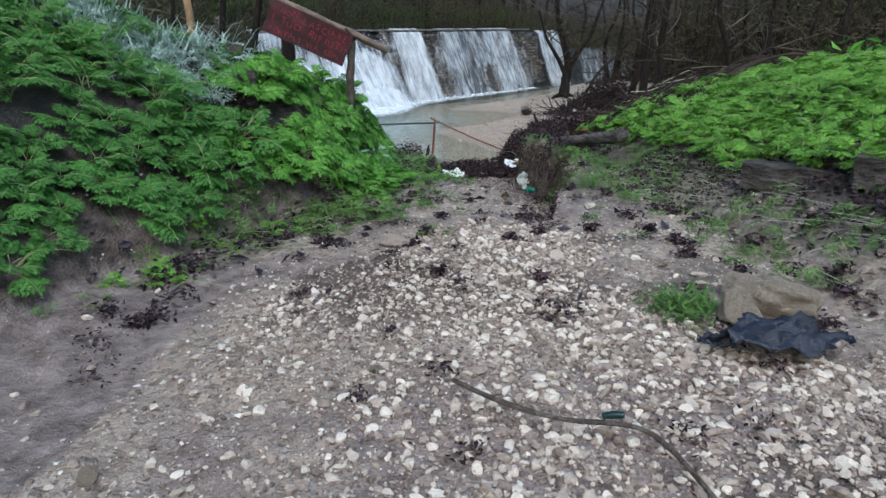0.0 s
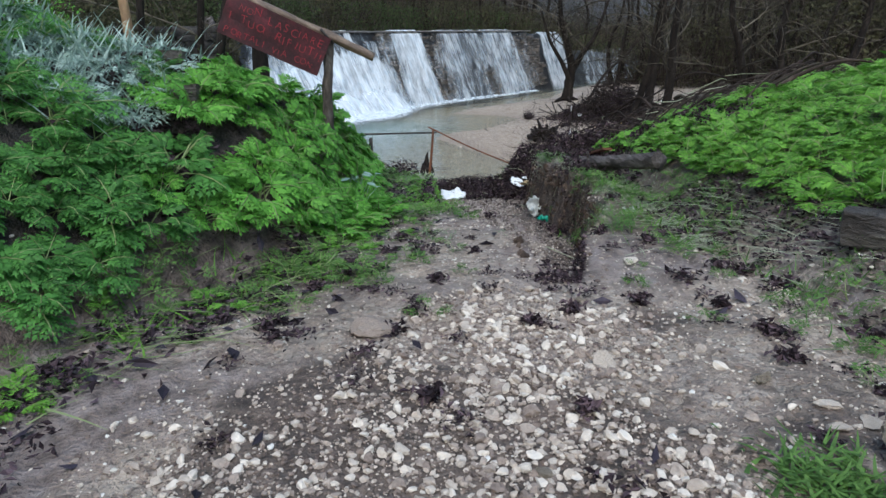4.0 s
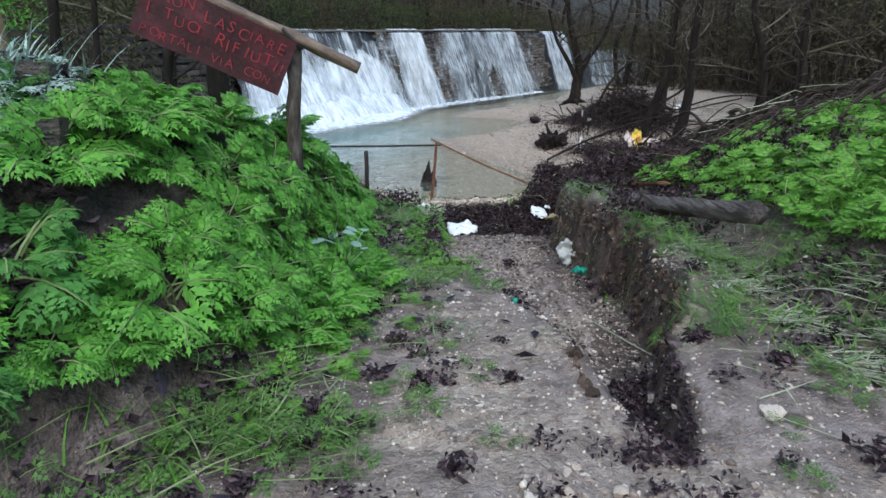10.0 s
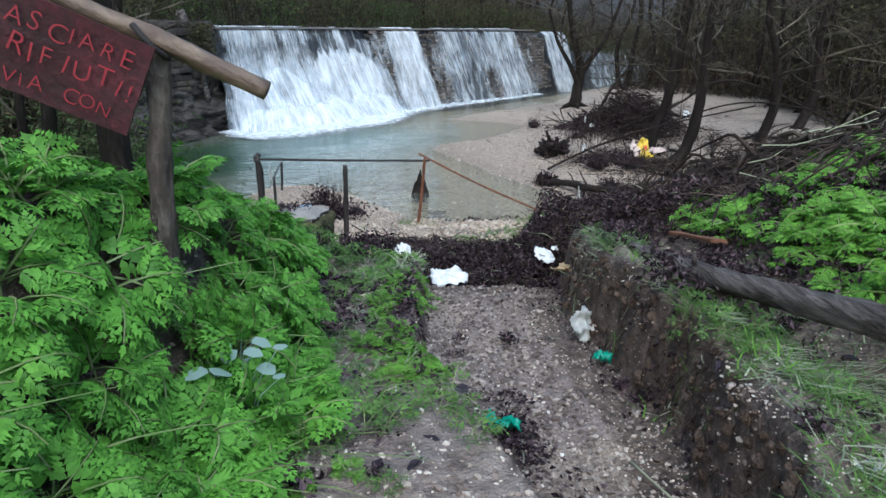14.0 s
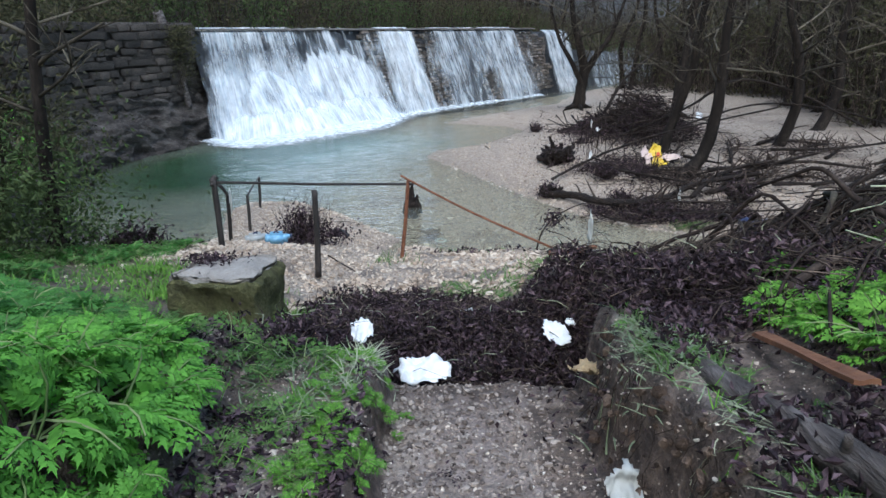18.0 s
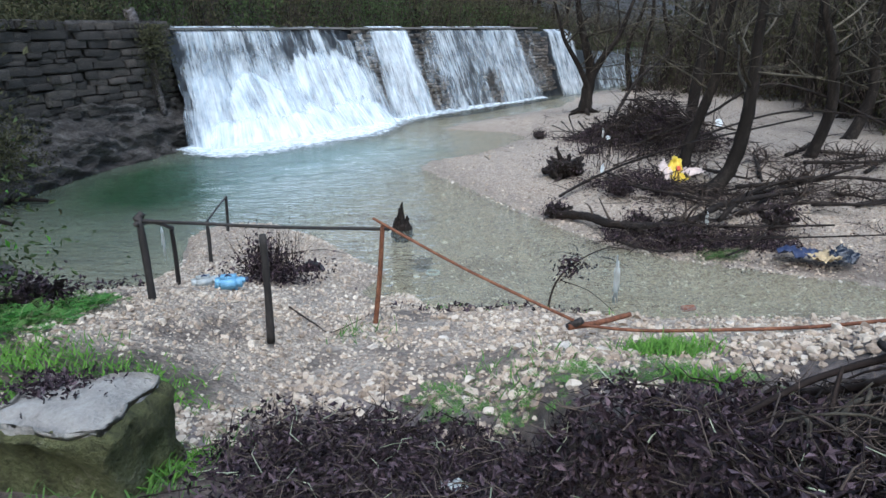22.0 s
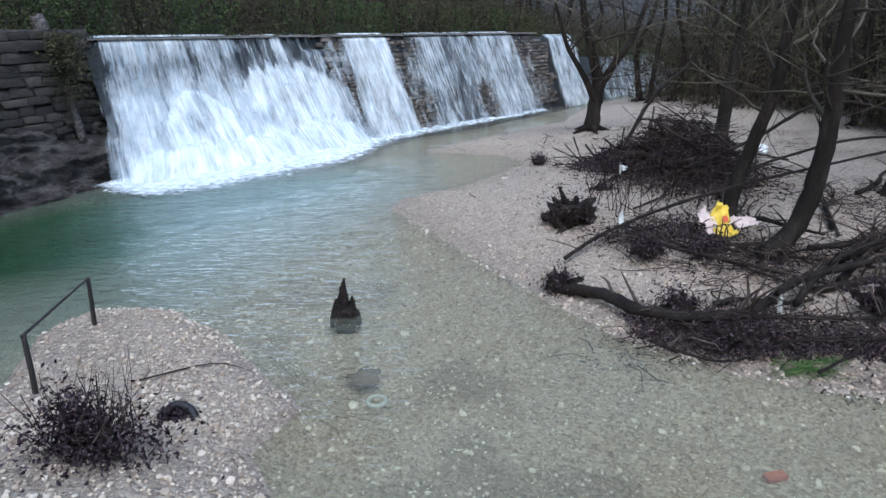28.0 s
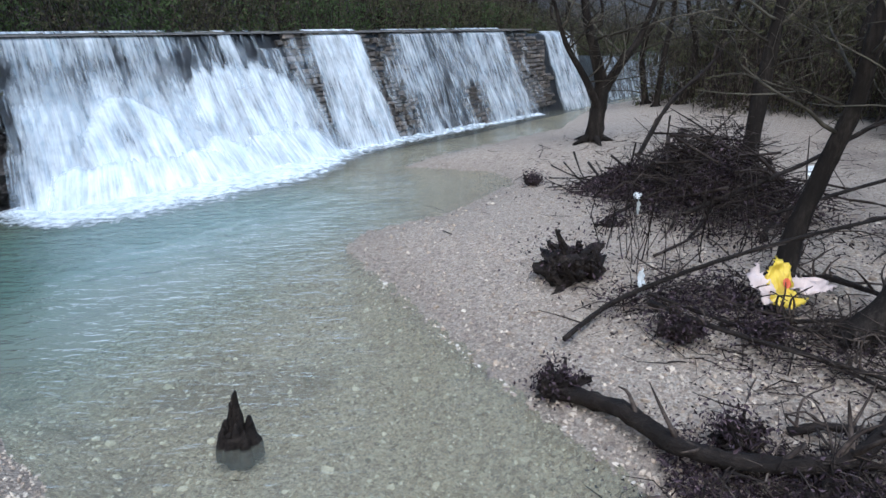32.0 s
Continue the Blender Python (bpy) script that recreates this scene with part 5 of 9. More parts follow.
all_right = spaced(scatter(4200, 1.7, 6.2, 1.6, 9.8, right_keep, 42), 0.135)
near_right = [q for q in all_right if q[0] < toe_right(q[1]) + 0.9][:170]
taken = {tuple(q) for q in near_right}
for x, y in near_right:
    put_plant(PLANTS_B, x, y, k, random.Random(k).uniform(0.75, 1.15), "bright green cow parsley covering the low bank", "cow parsley on the bank by the log")
    k += 1
rest = [q for q in all_right if tuple(q) not in taken]
joined_plants("cow_parsley_thicket", [q for q in rest if q[0] < 3.9], PLANTS_T[3:], [M_LEAFY, M_STEM], "thick bright green cow parsley over the low bank", 0.6, 1.4)
joined_plants("cow_parsley_thicket", [q for q in rest if q[0] >= 3.9], PLANTS_S[2:], [M_LEAFY, M_STEM], "thick green cow parsley further up the low bank", 0.6, 1.4)
for x, y in spaced(scatter(400, -3.9, -1.6, 3.8, 7.0, frosty, 43), 0.13)[:90]:
    put_plant(PLANTS_F, x, y, k, random.Random(k).uniform(0.8, 1.2), "silvery grey weed on the upper bank", "silvery weeds", "silvery_weed")
    k += 1
# young plants scattered over the mud and the debris
sprouts = [(-1.55, 2.5), (-1.45, 2.75), (-1.7, 2.35), (-1.2, 3.5), (-1.0, 3.9), (-1.35, 3.3), (-0.9, 4.3), (-0.85, 4.7), (-1.05, 4.4), (-0.75, 5.0), (-0.95, 4.9), (-0.55, 5.05), (-0.75, 4.2), (-0.4, 4.2), (-0.2, 4.45), (-0.65, 4.75), (-0.3, 4.9), (-0.1, 5.4), (-0.4, 5.6), (-0.3, 6.2), (1.35, 4.6), (1.6, 4.4), (1.8, 4.9), (1.3, 5.9), (1.7, 6.4), (1.45, 7.5), (1.15, 7.9), (1.35, 8.2), (1.7, 8.1), (1.9, 6.0), (1.25, 6.5), (1.0, 3.9), (1.45, 4.0), (1.75, 3.8), (-0.5, 7.6), (-0.7, 8.3), (-0.85, 8.8), (-0.3, 7.2), (-1.2, 9.5), (-0.5, 9.3), (1.6, 8.6), (-0.3, 4.0), (-0.05, 3.55), (0.12, 4.1), (0.1, 4.6), (-0.6, 4.35), (-0.45, 4.7), (1.45, 3.35), (1.5, 2.9), (1.62, 3.2), (1.15, 3.45), (1.62, 5.0), (1.75, 5.6), (1.5, 6.1), (1.3, 6.8), (1.55, 7.2), (1.85, 7.0),
           (-0.35, 8.1), (-0.55, 8.6), (-0.2, 8.45), (-0.9, 9.2), (-0.6, 9.0), (2.2, 8.3), (2.5, 8.6), (2.9, 8.9), (2.3, 9.1), (2.0, 7.7), (1.0, 2.25), (1.18, 2.3), (-1.3, 2.95), (-1.25, 3.2), (0.95, 4.95), (-0.1, 5.15), (-0.5, 5.3)]
for x, y in sprouts:
    put_plant(PLANTS_W, x, y, k, random.Random(k).uniform(0.3, 0.55), "small young green plant growing out of mud and debris", "young plants", "young_plant")
    k += 1


def weedy(x, y):
    d = x - toe_left(y)
    left = S(-0.45, -0.2, d) * (1 - S(0.35, 1.0, d + 0.35 * vnoise(x, y, 1.4, 2))) * S(2.9, 3.5, y) * (x < gully(y)[0] - 0.02) * (1 - 0.6 * S(5.6, 6.4, y))
    right = (x > gully(y)[1] + 0.03) * (x < toe_right(y) + 0.15) * (0.5 * S(5.2, 6.0, y) + 0.2)
    return np.clip((left * (x < 0.5) + right * (x > 0.8) * (y > 2.6)) * S(0.02, 0.25, vnoise(x + 3, y, 2.7, 3) + 0.15 * (x < 0)), 0, 1) * (y < np.where(x > 0.8, 6.6, 7.6))


W = spaced(scatter(230, -2.2, 2.3, 1.9, 8.4, weedy, 141), 0.09)
joined_plants("small_weeds", W[::2], PLANTS_W[::2], [M_WEED, M_STEM], "small dark green weeds pushed flat on wet mud", 0.3, 0.75)
joined_plants("small_weeds", W[1::2], PLANTS_W[1::2], [M_WEED, M_STEM], "small green weeds growing out of wet mud", 0.3, 0.7)


W = spaced(scatter(520, -0.5, 0.4, 6.1, 8.3, lambda x, y: np.exp(-((x - gully(y)[0] + 0.09) / 0.1) ** 2) * S(-0.15, 0.25, vnoise(x, y, 2.2, 2)), 146), 0.07)
joined_plants("rim_weeds", W, PLANTS_T[3:], [M_LEAFY, M_STEM], "bright green weeds hanging over the rim of the gully", 0.25, 0.55)


W = spaced(scatter(70, -1.9, 0.2, 2.7, 6.2, lambda x, y: np.exp(-((x - toe_left(y) - 0.22) / 0.22) ** 2) * S(-0.2, 0.2, vnoise(x, y + 6, 2.4, 2)), 147), 0.12)
joined_plants("bank_foot_parsley", W, PLANTS_T[3:], [M_LEAFY, M_STEM], "bright young cow parsley at the muddy foot of the bank", 0.3, 0.6)


def blades(name, pts, mat, length, seed, label, lie=0.8, width=0.007, heading=None, zoff=0.0):
    """Thin grass blades or stalks, lying or standing."""
    t, r = Tubes(), random.Random(seed)
    for x, y in pts:
        a = r.uniform(0, 6.28) if heading is None else heading + r.gauss(0, 0.55)
        l = length * r.uniform(0.5, 1.4)
        z = (level(x, y)) + zoff + r.uniform(0, 0.03)
        w = width * r.uniform(0.6, 1.4)
        prev, up = Vector((x, y, z)), (1 - lie) * r.uniform(0.4, 1.3)
        sd = Vector((-math.sin(a), math.cos(a), 0)) * w
        bend = r.uniform(-0.6, 0.6)
        for s in range(3):
            a2 = a + bend * (s / 3)
            nxt = prev + Vector((math.cos(a2), math.sin(a2), 0)) * l / 3 * (0.35 + 0.65 * lie) + Vector((0, 0, l / 3 * (up - 0.35 * s * (1 - lie * 0.5) * (0.5 if lie < 0.5 else 0.25))))
            nxt.z = max(nxt.z, (level(nxt.x, nxt.y)) + 0.008)
            w2 = 0.75 if s < 2 else 0.15
            t.face([prev - sd, nxt - sd * w2, nxt + sd * w2, prev + sd])
            prev, sd = nxt, sd * w2
    return tagged(t.object(name, mat), label, "grass", kind="stuff")


pts = scatter(1300, 1.0, 1.9, 4.8, 8.2, lambda x, y: ((x > gully(y)[1] - 0.01) & (x < gully(y)[1] + 0.26)) * S(-0.35, 0.1, vnoise(x, y + 2, 2.4, 2)), 251)
blades("edge_grass", np.array([1.2, 7.75]) + np.random.RandomState(252).normal(size=(420, 2)) * (0.09, 0.2), M_GRASS, 0.13, 302, "pale green grass matted over the broken end of the bank", lie=0.75, width=0.004)
blades("edge_grass", pts, M_WEED, 0.12, 301, "pale green grass hanging over the edge of the gully", lie=0.65, width=0.0028)
pts = scatter(1700, 1.0, 2.4, 4.6, 7.2, lambda x, y: ((x > gully(y)[1] + 0.02) & (x < toe_right(y) + 0.1)) * (0.08 + 0.92 * S(5.0, 5.6, y)) * S(-0.2, 0.3, vnoise(x, y, 2.0, 3) + 0.3 * (x < gully(y)[1] + 0.25)), 51)
blades("flattened_grass", pts[::5], M_WEED, 0.15, 11, "green grass flattened by flood water", lie=0.7, width=0.003)
C = [(1.42, 5.35), (1.5, 5.0), (1.75, 5.5), (1.36, 5.95), (1.6, 5.85), (1.9, 5.1), (1.3, 6.4), (1.78, 4.75), (1.5, 4.55), (2.0, 4.4), (1.25, 7.1)]
q = np.random.RandomState(352)
blades("matted_grass", np.concatenate([np.array(c) + q.normal(size=(75, 2)) * (0.075, 0.06) for c in C]), M_STRAW, 0.17, 353, "bleached grass clumps combed flat by the flood", lie=0.72, width=0.0032, heading=-0.8)
blades("matted_grass", np.concatenate([np.array(c) + q.normal(size=(45, 2)) * (0.1, 0.09) for c in C]), M_TUFT, 0.12, 354, "green grass coming up through flattened clumps", lie=0.5, width=0.004)
blades("flattened_grass", pts[1::4], M_GRASS, 0.18, 1, "pale green grass flattened by flood water", lie=0.8, width=0.0025)
pts = scatter(80, 1.0, 2.3, 4.2, 7.6, lambda x, y: ((x > gully(y)[1] + 0.02) & (x < toe_right(y) + 0.2)) * S(-0.1, 0.25, vnoise(x, y, 1.6, 2)), 151)
blades("flattened_grass", pts, M_STRAW, 0.26, 101, "long pale bleached grass lying in swathes", lie=0.86, heading=-0.9, width=0.0028)
pts = scatter(1500, -2.3, 0.25, 2.0, 8.4, lambda x, y: np.exp(-((x - toe_left(y) - 0.1) / 0.28) ** 2) * S(-0.3, 0.3, vnoise(x, y, 2.3, 2)) * S(2.6, 3.4, y) * (0.4 + 0.6 * (y < 6)), 52)
blades("flattened_stalks", pts[::4], M_TUFT, 0.15, 2, "bent green stalks flattened along the foot of the bank", lie=0.7, width=0.004)
pts = scatter(120, -2.2, 0.0, 2.6, 6.2, lambda x, y: np.exp(-((x - toe_left(y) - 0.1) / 0.25) ** 2), 53)
blades("pale_stalks", pts, M_STEM, 0.36, 3, "pale green broken stalks lying on the mud", lie=0.9, heading=0.3, width=0.0045)
pts = scatter(150, 1.25, 2.2, 2.4, 5.2, lambda x, y: np.exp(-((x - toe_right(y) + 0.25) / 0.22) ** 2), 54)
blades("pale_stalks", pts, M_STRAW, 0.26, 4, "pale broken stalks lying at the foot of the bank", lie=0.92, heading=2.6, width=0.004)
pts = scatter(450, 1.2, 2.6, 1.9, 5.4, lambda x, y: np.exp(-((x - toe_right(y) + 0.3) / 0.3) ** 2) * S(-0.2, 0.2, vnoise(x, y, 2.6, 2)), 55)
blades("toe_grass", pts, M_WEED, 0.13, 5, "short green grass and weeds on dark soil", lie=0.6, width=0.004)
pts = scatter(420, -0.5, 0.55, 4.2, 8.0, lambda x, y: (x < gully(y)[0] - 0.03) * S(0.0, 0.4, vnoise(x, y, 2.2, 2)), 56)
blades("path_grass", pts, M_GRASS, 0.07, 6, "thin grass tufts on the trodden mud", lie=0.5, width=0.004)
for i, (cx, cy, rr, n) in enumerate(((1.03, 2.38, 0.15, 380), (2.05, 11.2, 0.3, 750), (1.85, 10.2, 0.18, 140), (-1.95, 11.2, 0.5, 700), (-2.7, 11.2, 0.6, 900), (-1.12, 10.0, 0.22, 520), (-2.3, 10.6, 0.4, 600), (0.9, 11.0, 0.5, 160), (-0.4, 12.1, 0.4, 90))):
    r = np.random.RandomState(60 + i)
    pts = np.array([cx, cy]) + r.normal(size=(n, 2)) * rr * 0.5
    blades("grass_tuft", pts, M_TUFT if 0 < i < 7 else M_WEED, 0.13 if i else 0.075, 70 + i, "fresh green grass tuft among pale stones", lie=0.35 if i else 0.6, width=0.006)
pts = scatter(3000, -4.0, -1.5, 3.8, 7.0, frosty, 57)
blades("silvery_grass", pts, M_FROST, 0.26, 8, "long silvery drooping grass on the upper bank", lie=0.35, width=0.007)
pts = scatter(700, -3.2, -1.0, 7.6, 10.4, lambda x, y: (x < toe_left(y) + 0.3) * 1.0, 58)
blades("bank_grass", pts, M_LEAFY, 0.16, 9, "soft green grass at the end of the bank", lie=0.4, width=0.006)

pts = scatter(1700, -3.6, -0.5, 7.9, 11.4, lambda x, y: S(-0.1, 0.25, vnoise(x + 1, y, 1.9, 3)) * S(0.5, 1.0, -x) * S(11.6, 10.6, y) * (x > -1.0 - 2.6 * S(7.9, 9.0, y)), 159)
blades("bank_grass", pts, M_WEED, 0.12, 109, "bright green grass in patches round the mossy block", lie=0.35, width=0.005)
W = spaced(scatter(260, -2.6, -0.45, 7.8, 10.2, lambda x, y: S(0.0, 0.3, vnoise(x, y, 2.4, 2)) * (x < toe_left(y) + 0.45), 142), 0.1)
joined_plants("small_weeds", W, PLANTS_W[::2], [M_WEED, M_STEM], "green weeds round the mossy block", 0.4, 0.9)
W = spaced(scatter(120, 0.2, 2.3, 9.9, 10.9, lambda x, y: np.exp(-((y - 10.4 + 0.25 * (x - 1.2)) / 0.22) ** 2) * S(-0.2, 0.2, vnoise(x, y, 2.8, 2)), 145), 0.08)
joined_plants("small_weeds", W, PLANTS_W, [M_WEED, M_STEM], "small grey-green weeds along the edge of the debris", 0.25, 0.55)
pts = scatter(260, -1.2, 0.0, 7.6, 10.6, lambda x, y: np.exp(-((x - toe_left(y) - 0.3) / 0.35) ** 2), 59)
blades("slope_grass", pts, M_GRASS, 0.12, 10, "green and pale grass on the slope above the debris", lie=0.55, width=0.004)

W = spaced(scatter(420, -6.5, -2.9, 10.2, 13.9, lambda x, y: S(-0.25, 0.15, vnoise(x, y, 1.6, 2)) * S(2.9, 3.5, -x) * (1 - S(13.2, 13.9, y - 0.3 * (x + 3))), 143), 0.11)
joined_plants("shore_plants", W[::2], PLANTS_T[:3], [M_LEAFDK, M_STEM], "dark green weeds on the shore above the pool", 0.5, 1.3)
joined_plants("shore_plants", W[1::2], PLANTS_W, [M_WEED, M_STEM], "green weeds on the shore above the pool", 0.6, 1.3)

# ---- sign, poles and fence ----
sign = thing("warning_sign", (-0.83, 5.85, 3.0), "dark red board hung askew from a peeled log on a post", "sign")


def local(pts, o):
    return [tuple(Vector(q) - Vector(o)) for q in pts]


O = (-0.83, 5.85, 3.0)
rod("post", local([(-0.89, 5.68, 2.85), (-0.86, 5.77, 3.5), (-0.83, 5.86, 4.17)], O), 0.039, 0.033, M_GREYBARK, sign, "rough bark-covered post", 16, 0.6, 14, seed=2)
rod("beam", local([(-1.85, 5.68, 4.62), (-1.3, 5.77, 4.37), (-0.83, 5.85, 4.16), (-0.5, 5.87, 4.0)], O), 0.034, 0.03, M_BEAM, sign, "peeled brown log", 14, 0.3, 9, seed=5)
rod("lashing", local([(-0.87, 5.8, 4.2), (-0.82, 5.79, 4.14), (-0.79, 5.84, 4.1)], O), 0.01, 0.01, M_DARKPOST, sign, sides=6)
BL, BR = Vector((-1.57, 5.62, 4.19)), Vector((-0.91, 5.74, 3.875))
along = (BR - BL).normalized()
face_out = along.cross(Vector((0, 0, 1))).normalized()
upw = face_out.cross(along).normalized()
upw = upw if upw.z > 0 else -upw
if face_out.y > 0:
    face_out = -face_out
bm = bmesh.new()
bmesh.ops.create_cube(bm, size=1)
bmesh.ops.subdivide_edges(bm, edges=bm.edges[:], cuts=6, use_grid_fill=True)
W, Hh = (BR - BL).length, 0.285
for v in bm.verts:
    u, w = v.co.x + 0.5, v.co.z + 0.5
    edge = 0.006 * noise.noise((u * 9, w * 9, 2)) if min(u, w, 1 - u, 1 - w) < 0.02 else 0
    v.co = BL + along * (u * W + edge) + upw * (w * Hh + edge) - face_out * (0.012 * v.co.y - 0.012 * noise.noise((u * 2, w * 2, 0))) - Vector(O)
board = part("board", bm, M_BOARD, sign, "dark red painted board", smooth=False)


def lettering(text, u, w, size, turn=0.0):
    cu = bpy.data.curves.new("painted_word", "FONT")
    cu.offset = -0.0012
    cu.body, cu.size, cu.extrude = text, size, 0.0008
    cu.materials.append(M_REDPAINT)
    ob = new("painted_word", cu)
    ob.parent = board
    m = Matrix((along, upw, -face_out if along.cross(upw).dot(face_out) < 0 else face_out)).transposed().to_4x4()
    m.translation = BL + along * (u * W) + upw * (w * Hh) + face_out * 0.014 - Vector(O)
    ob.matrix_basis = m @ Matrix.Rotation(turn, 4, "Z")
    return tagged(ob, "red hand-painted capital letters")


def painted(text, u, w, size, seed):
    """Brushed capitals, each one a little askew."""
    q = random.Random(seed)
    for ch in text:
        if ch != " ":
            lettering(ch, u, w + q.uniform(-0.03, 0.03), size * q.uniform(0.88, 1.1), q.uniform(-0.14, 0.14))
        u += (0.045 if ch in "I!" else 0.085) * size / 0.085


painted("LASCIARE", 0.4, 0.68, 0.075, 1)
painted("RIFIUTI!", 0.5, 0.38, 0.08, 2)
painted("PORTALI VIA CON", 0.05, 0.1, 0.062, 3)
painted("NON", 0.12, 0.72, 0.07, 4)
painted("I TUOI", 0.06, 0.42, 0.072, 5)

pole = thing("wooden_pole", (-2.16, 5.53, 3.6), "tall thin peeled wooden pole standing on the bank", "pole")
rod("shaft", [(0, 0, 0), (0.02, 0, 0.6), (0.0, 0.01, 1.1), (0.03, 0, 1.9)], 0.036, 0.026, M_POST, pole, sides=10, knob=0.2)
rod("charred_foot", [(0, 0, -0.05), (0.004, 0, 0.2), (0.008, 0, 0.4)], 0.042, 0.039, M_DARKPOST, pole, "blackened foot", 10, 0.2)
for i, (x, y, z, lean, r, h) in enumerate(((-1.76, 7.25, 3.2, 0.02, 0.085, 1.5), (-2.35, 7.55, 3.3, 0.3, 0.045, 1.7), (-2.75, 6.9, 3.5, 0.12, 0.04, 1.5))):
    st = thing("dead_tree", (x, y, z), "dark bare trunk standing behind the sign", "tree", "dead trunks behind the sign")
    rod("trunk", [(0, 0, -0.1), (lean * 0.4, 0, h * 0.4), (lean * 1.2, 0.05, h)], r, r * 0.75, M_BARK, st, sides=12, knob=0.25, seed=i)

fence = thing("river_fence", (-1.4, 13.0, 1.2), "simple blackened post-and-rail fence on the gravel spit", "fence")
O = (-1.4, 13.0, 1.2)
FT, BT, RT = (-2.89, 13.56, 2.2), (-1.39, 12.97, 2.2), (-0.17, 12.73, 2.38)
for nm, a, b, r, mt, lb in (("post", (-2.88, 13.5, 0.9), FT, 0.045, M_DARKPOST, ""), ("post", (-3.44, 15.38, 0.4), (-3.32, 15.2, 1.56), 0.035, M_DARKPOST, ""), ("post", (-1.42, 12.97, 1.0), BT, 0.042, M_DARKPOST, ""),
                            ("post", (-3.76, 17.4, -0.15), (-3.73, 17.45, 0.93), 0.034, M_DARKPOST, ""), ("post", (-4.07, 19.26, 0.0), (-4.02, 19.29, 0.88), 0.034, M_DARKPOST, ""), ("post", (-0.29, 12.64, 1.2), RT, 0.026, M_RUST, "rusty brown post")):
    rod(nm, local([a, tuple((Vector(a) + Vector(b)) / 2 + Vector((0.01, 0, 0))), b], O), r, r * 0.85, mt, fence, lb, 10, 0.2, seed=int(r * 1000))
rod("rail", local([(-2.95, 13.6, 2.15), (-2.1, 13.3, 2.21), (-1.39, 13.03, 2.265), (-0.7, 12.84, 2.31), (-0.1, 12.72, 2.34)], O), 0.02, 0.016, M_DARKPOST, fence, "thin dark rail", 8, 0.15)
rod("rail", local([(-2.9, 13.5, 2.14), (-3.05, 14.2, 1.95), (-3.33, 15.25, 1.52)], O), 0.03, 0.026, M_DARKPOST, fence, "thin dark rail", 8, 0.15)
rod("rail", local([(-3.73, 17.42, 0.92), (-3.9, 18.4, 0.88), (-4.03, 19.32, 0.86)], O), 0.018, 0.016, M_DARKPOST, fence, "thin dark rail", 8, 0.15)
rod("knob", local([(-2.92, 13.56, 2.16), (-2.86, 13.6, 2.24)], O), 0.05, 0.04, M_DARKPOST, fence, sides=10)

pipe = thing("rusty_pipe", (1.5, 11.85, 1.7), "long rusty pipe slanting from the fence post down along the beach", "pipe")
O = (1.5, 11.85, 1.7)
rod("pipe_length", local([(-0.26, 12.74, 2.44), (0.6, 12.3, 2.1), (1.53, 11.85, 1.8)], O), 0.014, 0.014, M_RUST, pipe, sides=10, knob=0.06)
rod("pipe_length", local([(x, y, max(1.78, level(x, y) + 0.05)) for x, y in ((1.5, 11.86), (2.0, 11.74), (2.6, 11.55), (3.2, 11.35), (3.9, 11.1), (4.6, 10.9))], O), 0.014, 0.015, M_RUST, pipe, sides=10, knob=0.06)
rod("loose_piece", local([(1.46, 11.84, 1.76), (1.75, 12.0, 1.72), (2.08, 12.2, 1.7)], O), 0.028, 0.024, M_RUST, pipe, "short rusty piece", 10, 0.15)
rod("joint", local([(1.46, 11.88, 1.74), (1.56, 11.83, 1.83)], O), 0.035, 0.03, M_DARKPOST, pipe, sides=10)

# ---- the old log and the mossy block ----
logt = thing("fallen_log", (1.5, 6.6, 3.0), "long grey weathered log lying on the flattened grass", "log")
O = (1.5, 6.6, 3.0)
rod("trunk", local([(1.25, 7.6, 2.86), (1.42, 6.8, 3.0), (1.56, 6.2, 3.13), (1.67, 5.7, 3.25)], O), 0.056, 0.064, M_LOG, logt, sides=18, knob=0.3, per=14)
rod("branch_stub", local([(1.4, 6.8, 3.02), (1.37, 6.77, 3.11)], O), 0.02, 0.012, M_LOG, logt)

block = thing("concrete_block", (-1.47, 9.87, 1.97), "old broken concrete block with mossy sides on the bank", "block")
rb = random.Random(3)
for nm, mt, zz, ins in (("body", M_MOSS, (-0.45, 0.4), 0.0), ("top_face", M_OLDTOP, (0.34, 0.425), 0.06)):
    bm = bmesh.new()
    bmesh.ops.create_cube(bm, size=1)
    bmesh.ops.subdivide_edges(bm, edges=bm.edges[:], cuts=11, use_grid_fill=True)
    for v in bm.verts:
        e = max(abs(v.co.x), abs(v.co.y)) * 2
        q = Vector((v.co.x * (0.66 - ins), v.co.y * (0.52 - ins), zz[0] + (v.co.z + 0.5) * (zz[1] - zz[0])))
        q.x, q.y = q.x * (1 + 0.12 * (v.co.z < 0.2) * noise.noise(q * 2)), q.y * (1 + 0.1 * noise.noise(q * 2.5))
        nn = noise.noise_vector(q * 2.6) + noise.noise_vector(q * 8) * 0.5 + noise.noise_vector(q * 19) * 0.22
        q += Vector((nn.x, nn.y, nn.z * (0.5 if nm == "body" else 0.4))) * 0.075
        if v.co.z > 0.45:
            q.z -= 0.045 * max(0, e - 0.75) / 0.25
        v.co = Matrix.Rotation(-0.13, 3, "Z") @ q
    part(nm, bm, mt, block, "pale worn concrete top" if nm == "top_face" else "green mossy sides", smooth=True)
r = np.random.RandomState(8)
P = np.stack([r.normal(size=420) * 0.14 - 0.16, r.normal(size=420) * 0.09 + 0.12, 0.43 + 0.03 * r.rand(420)], -1)
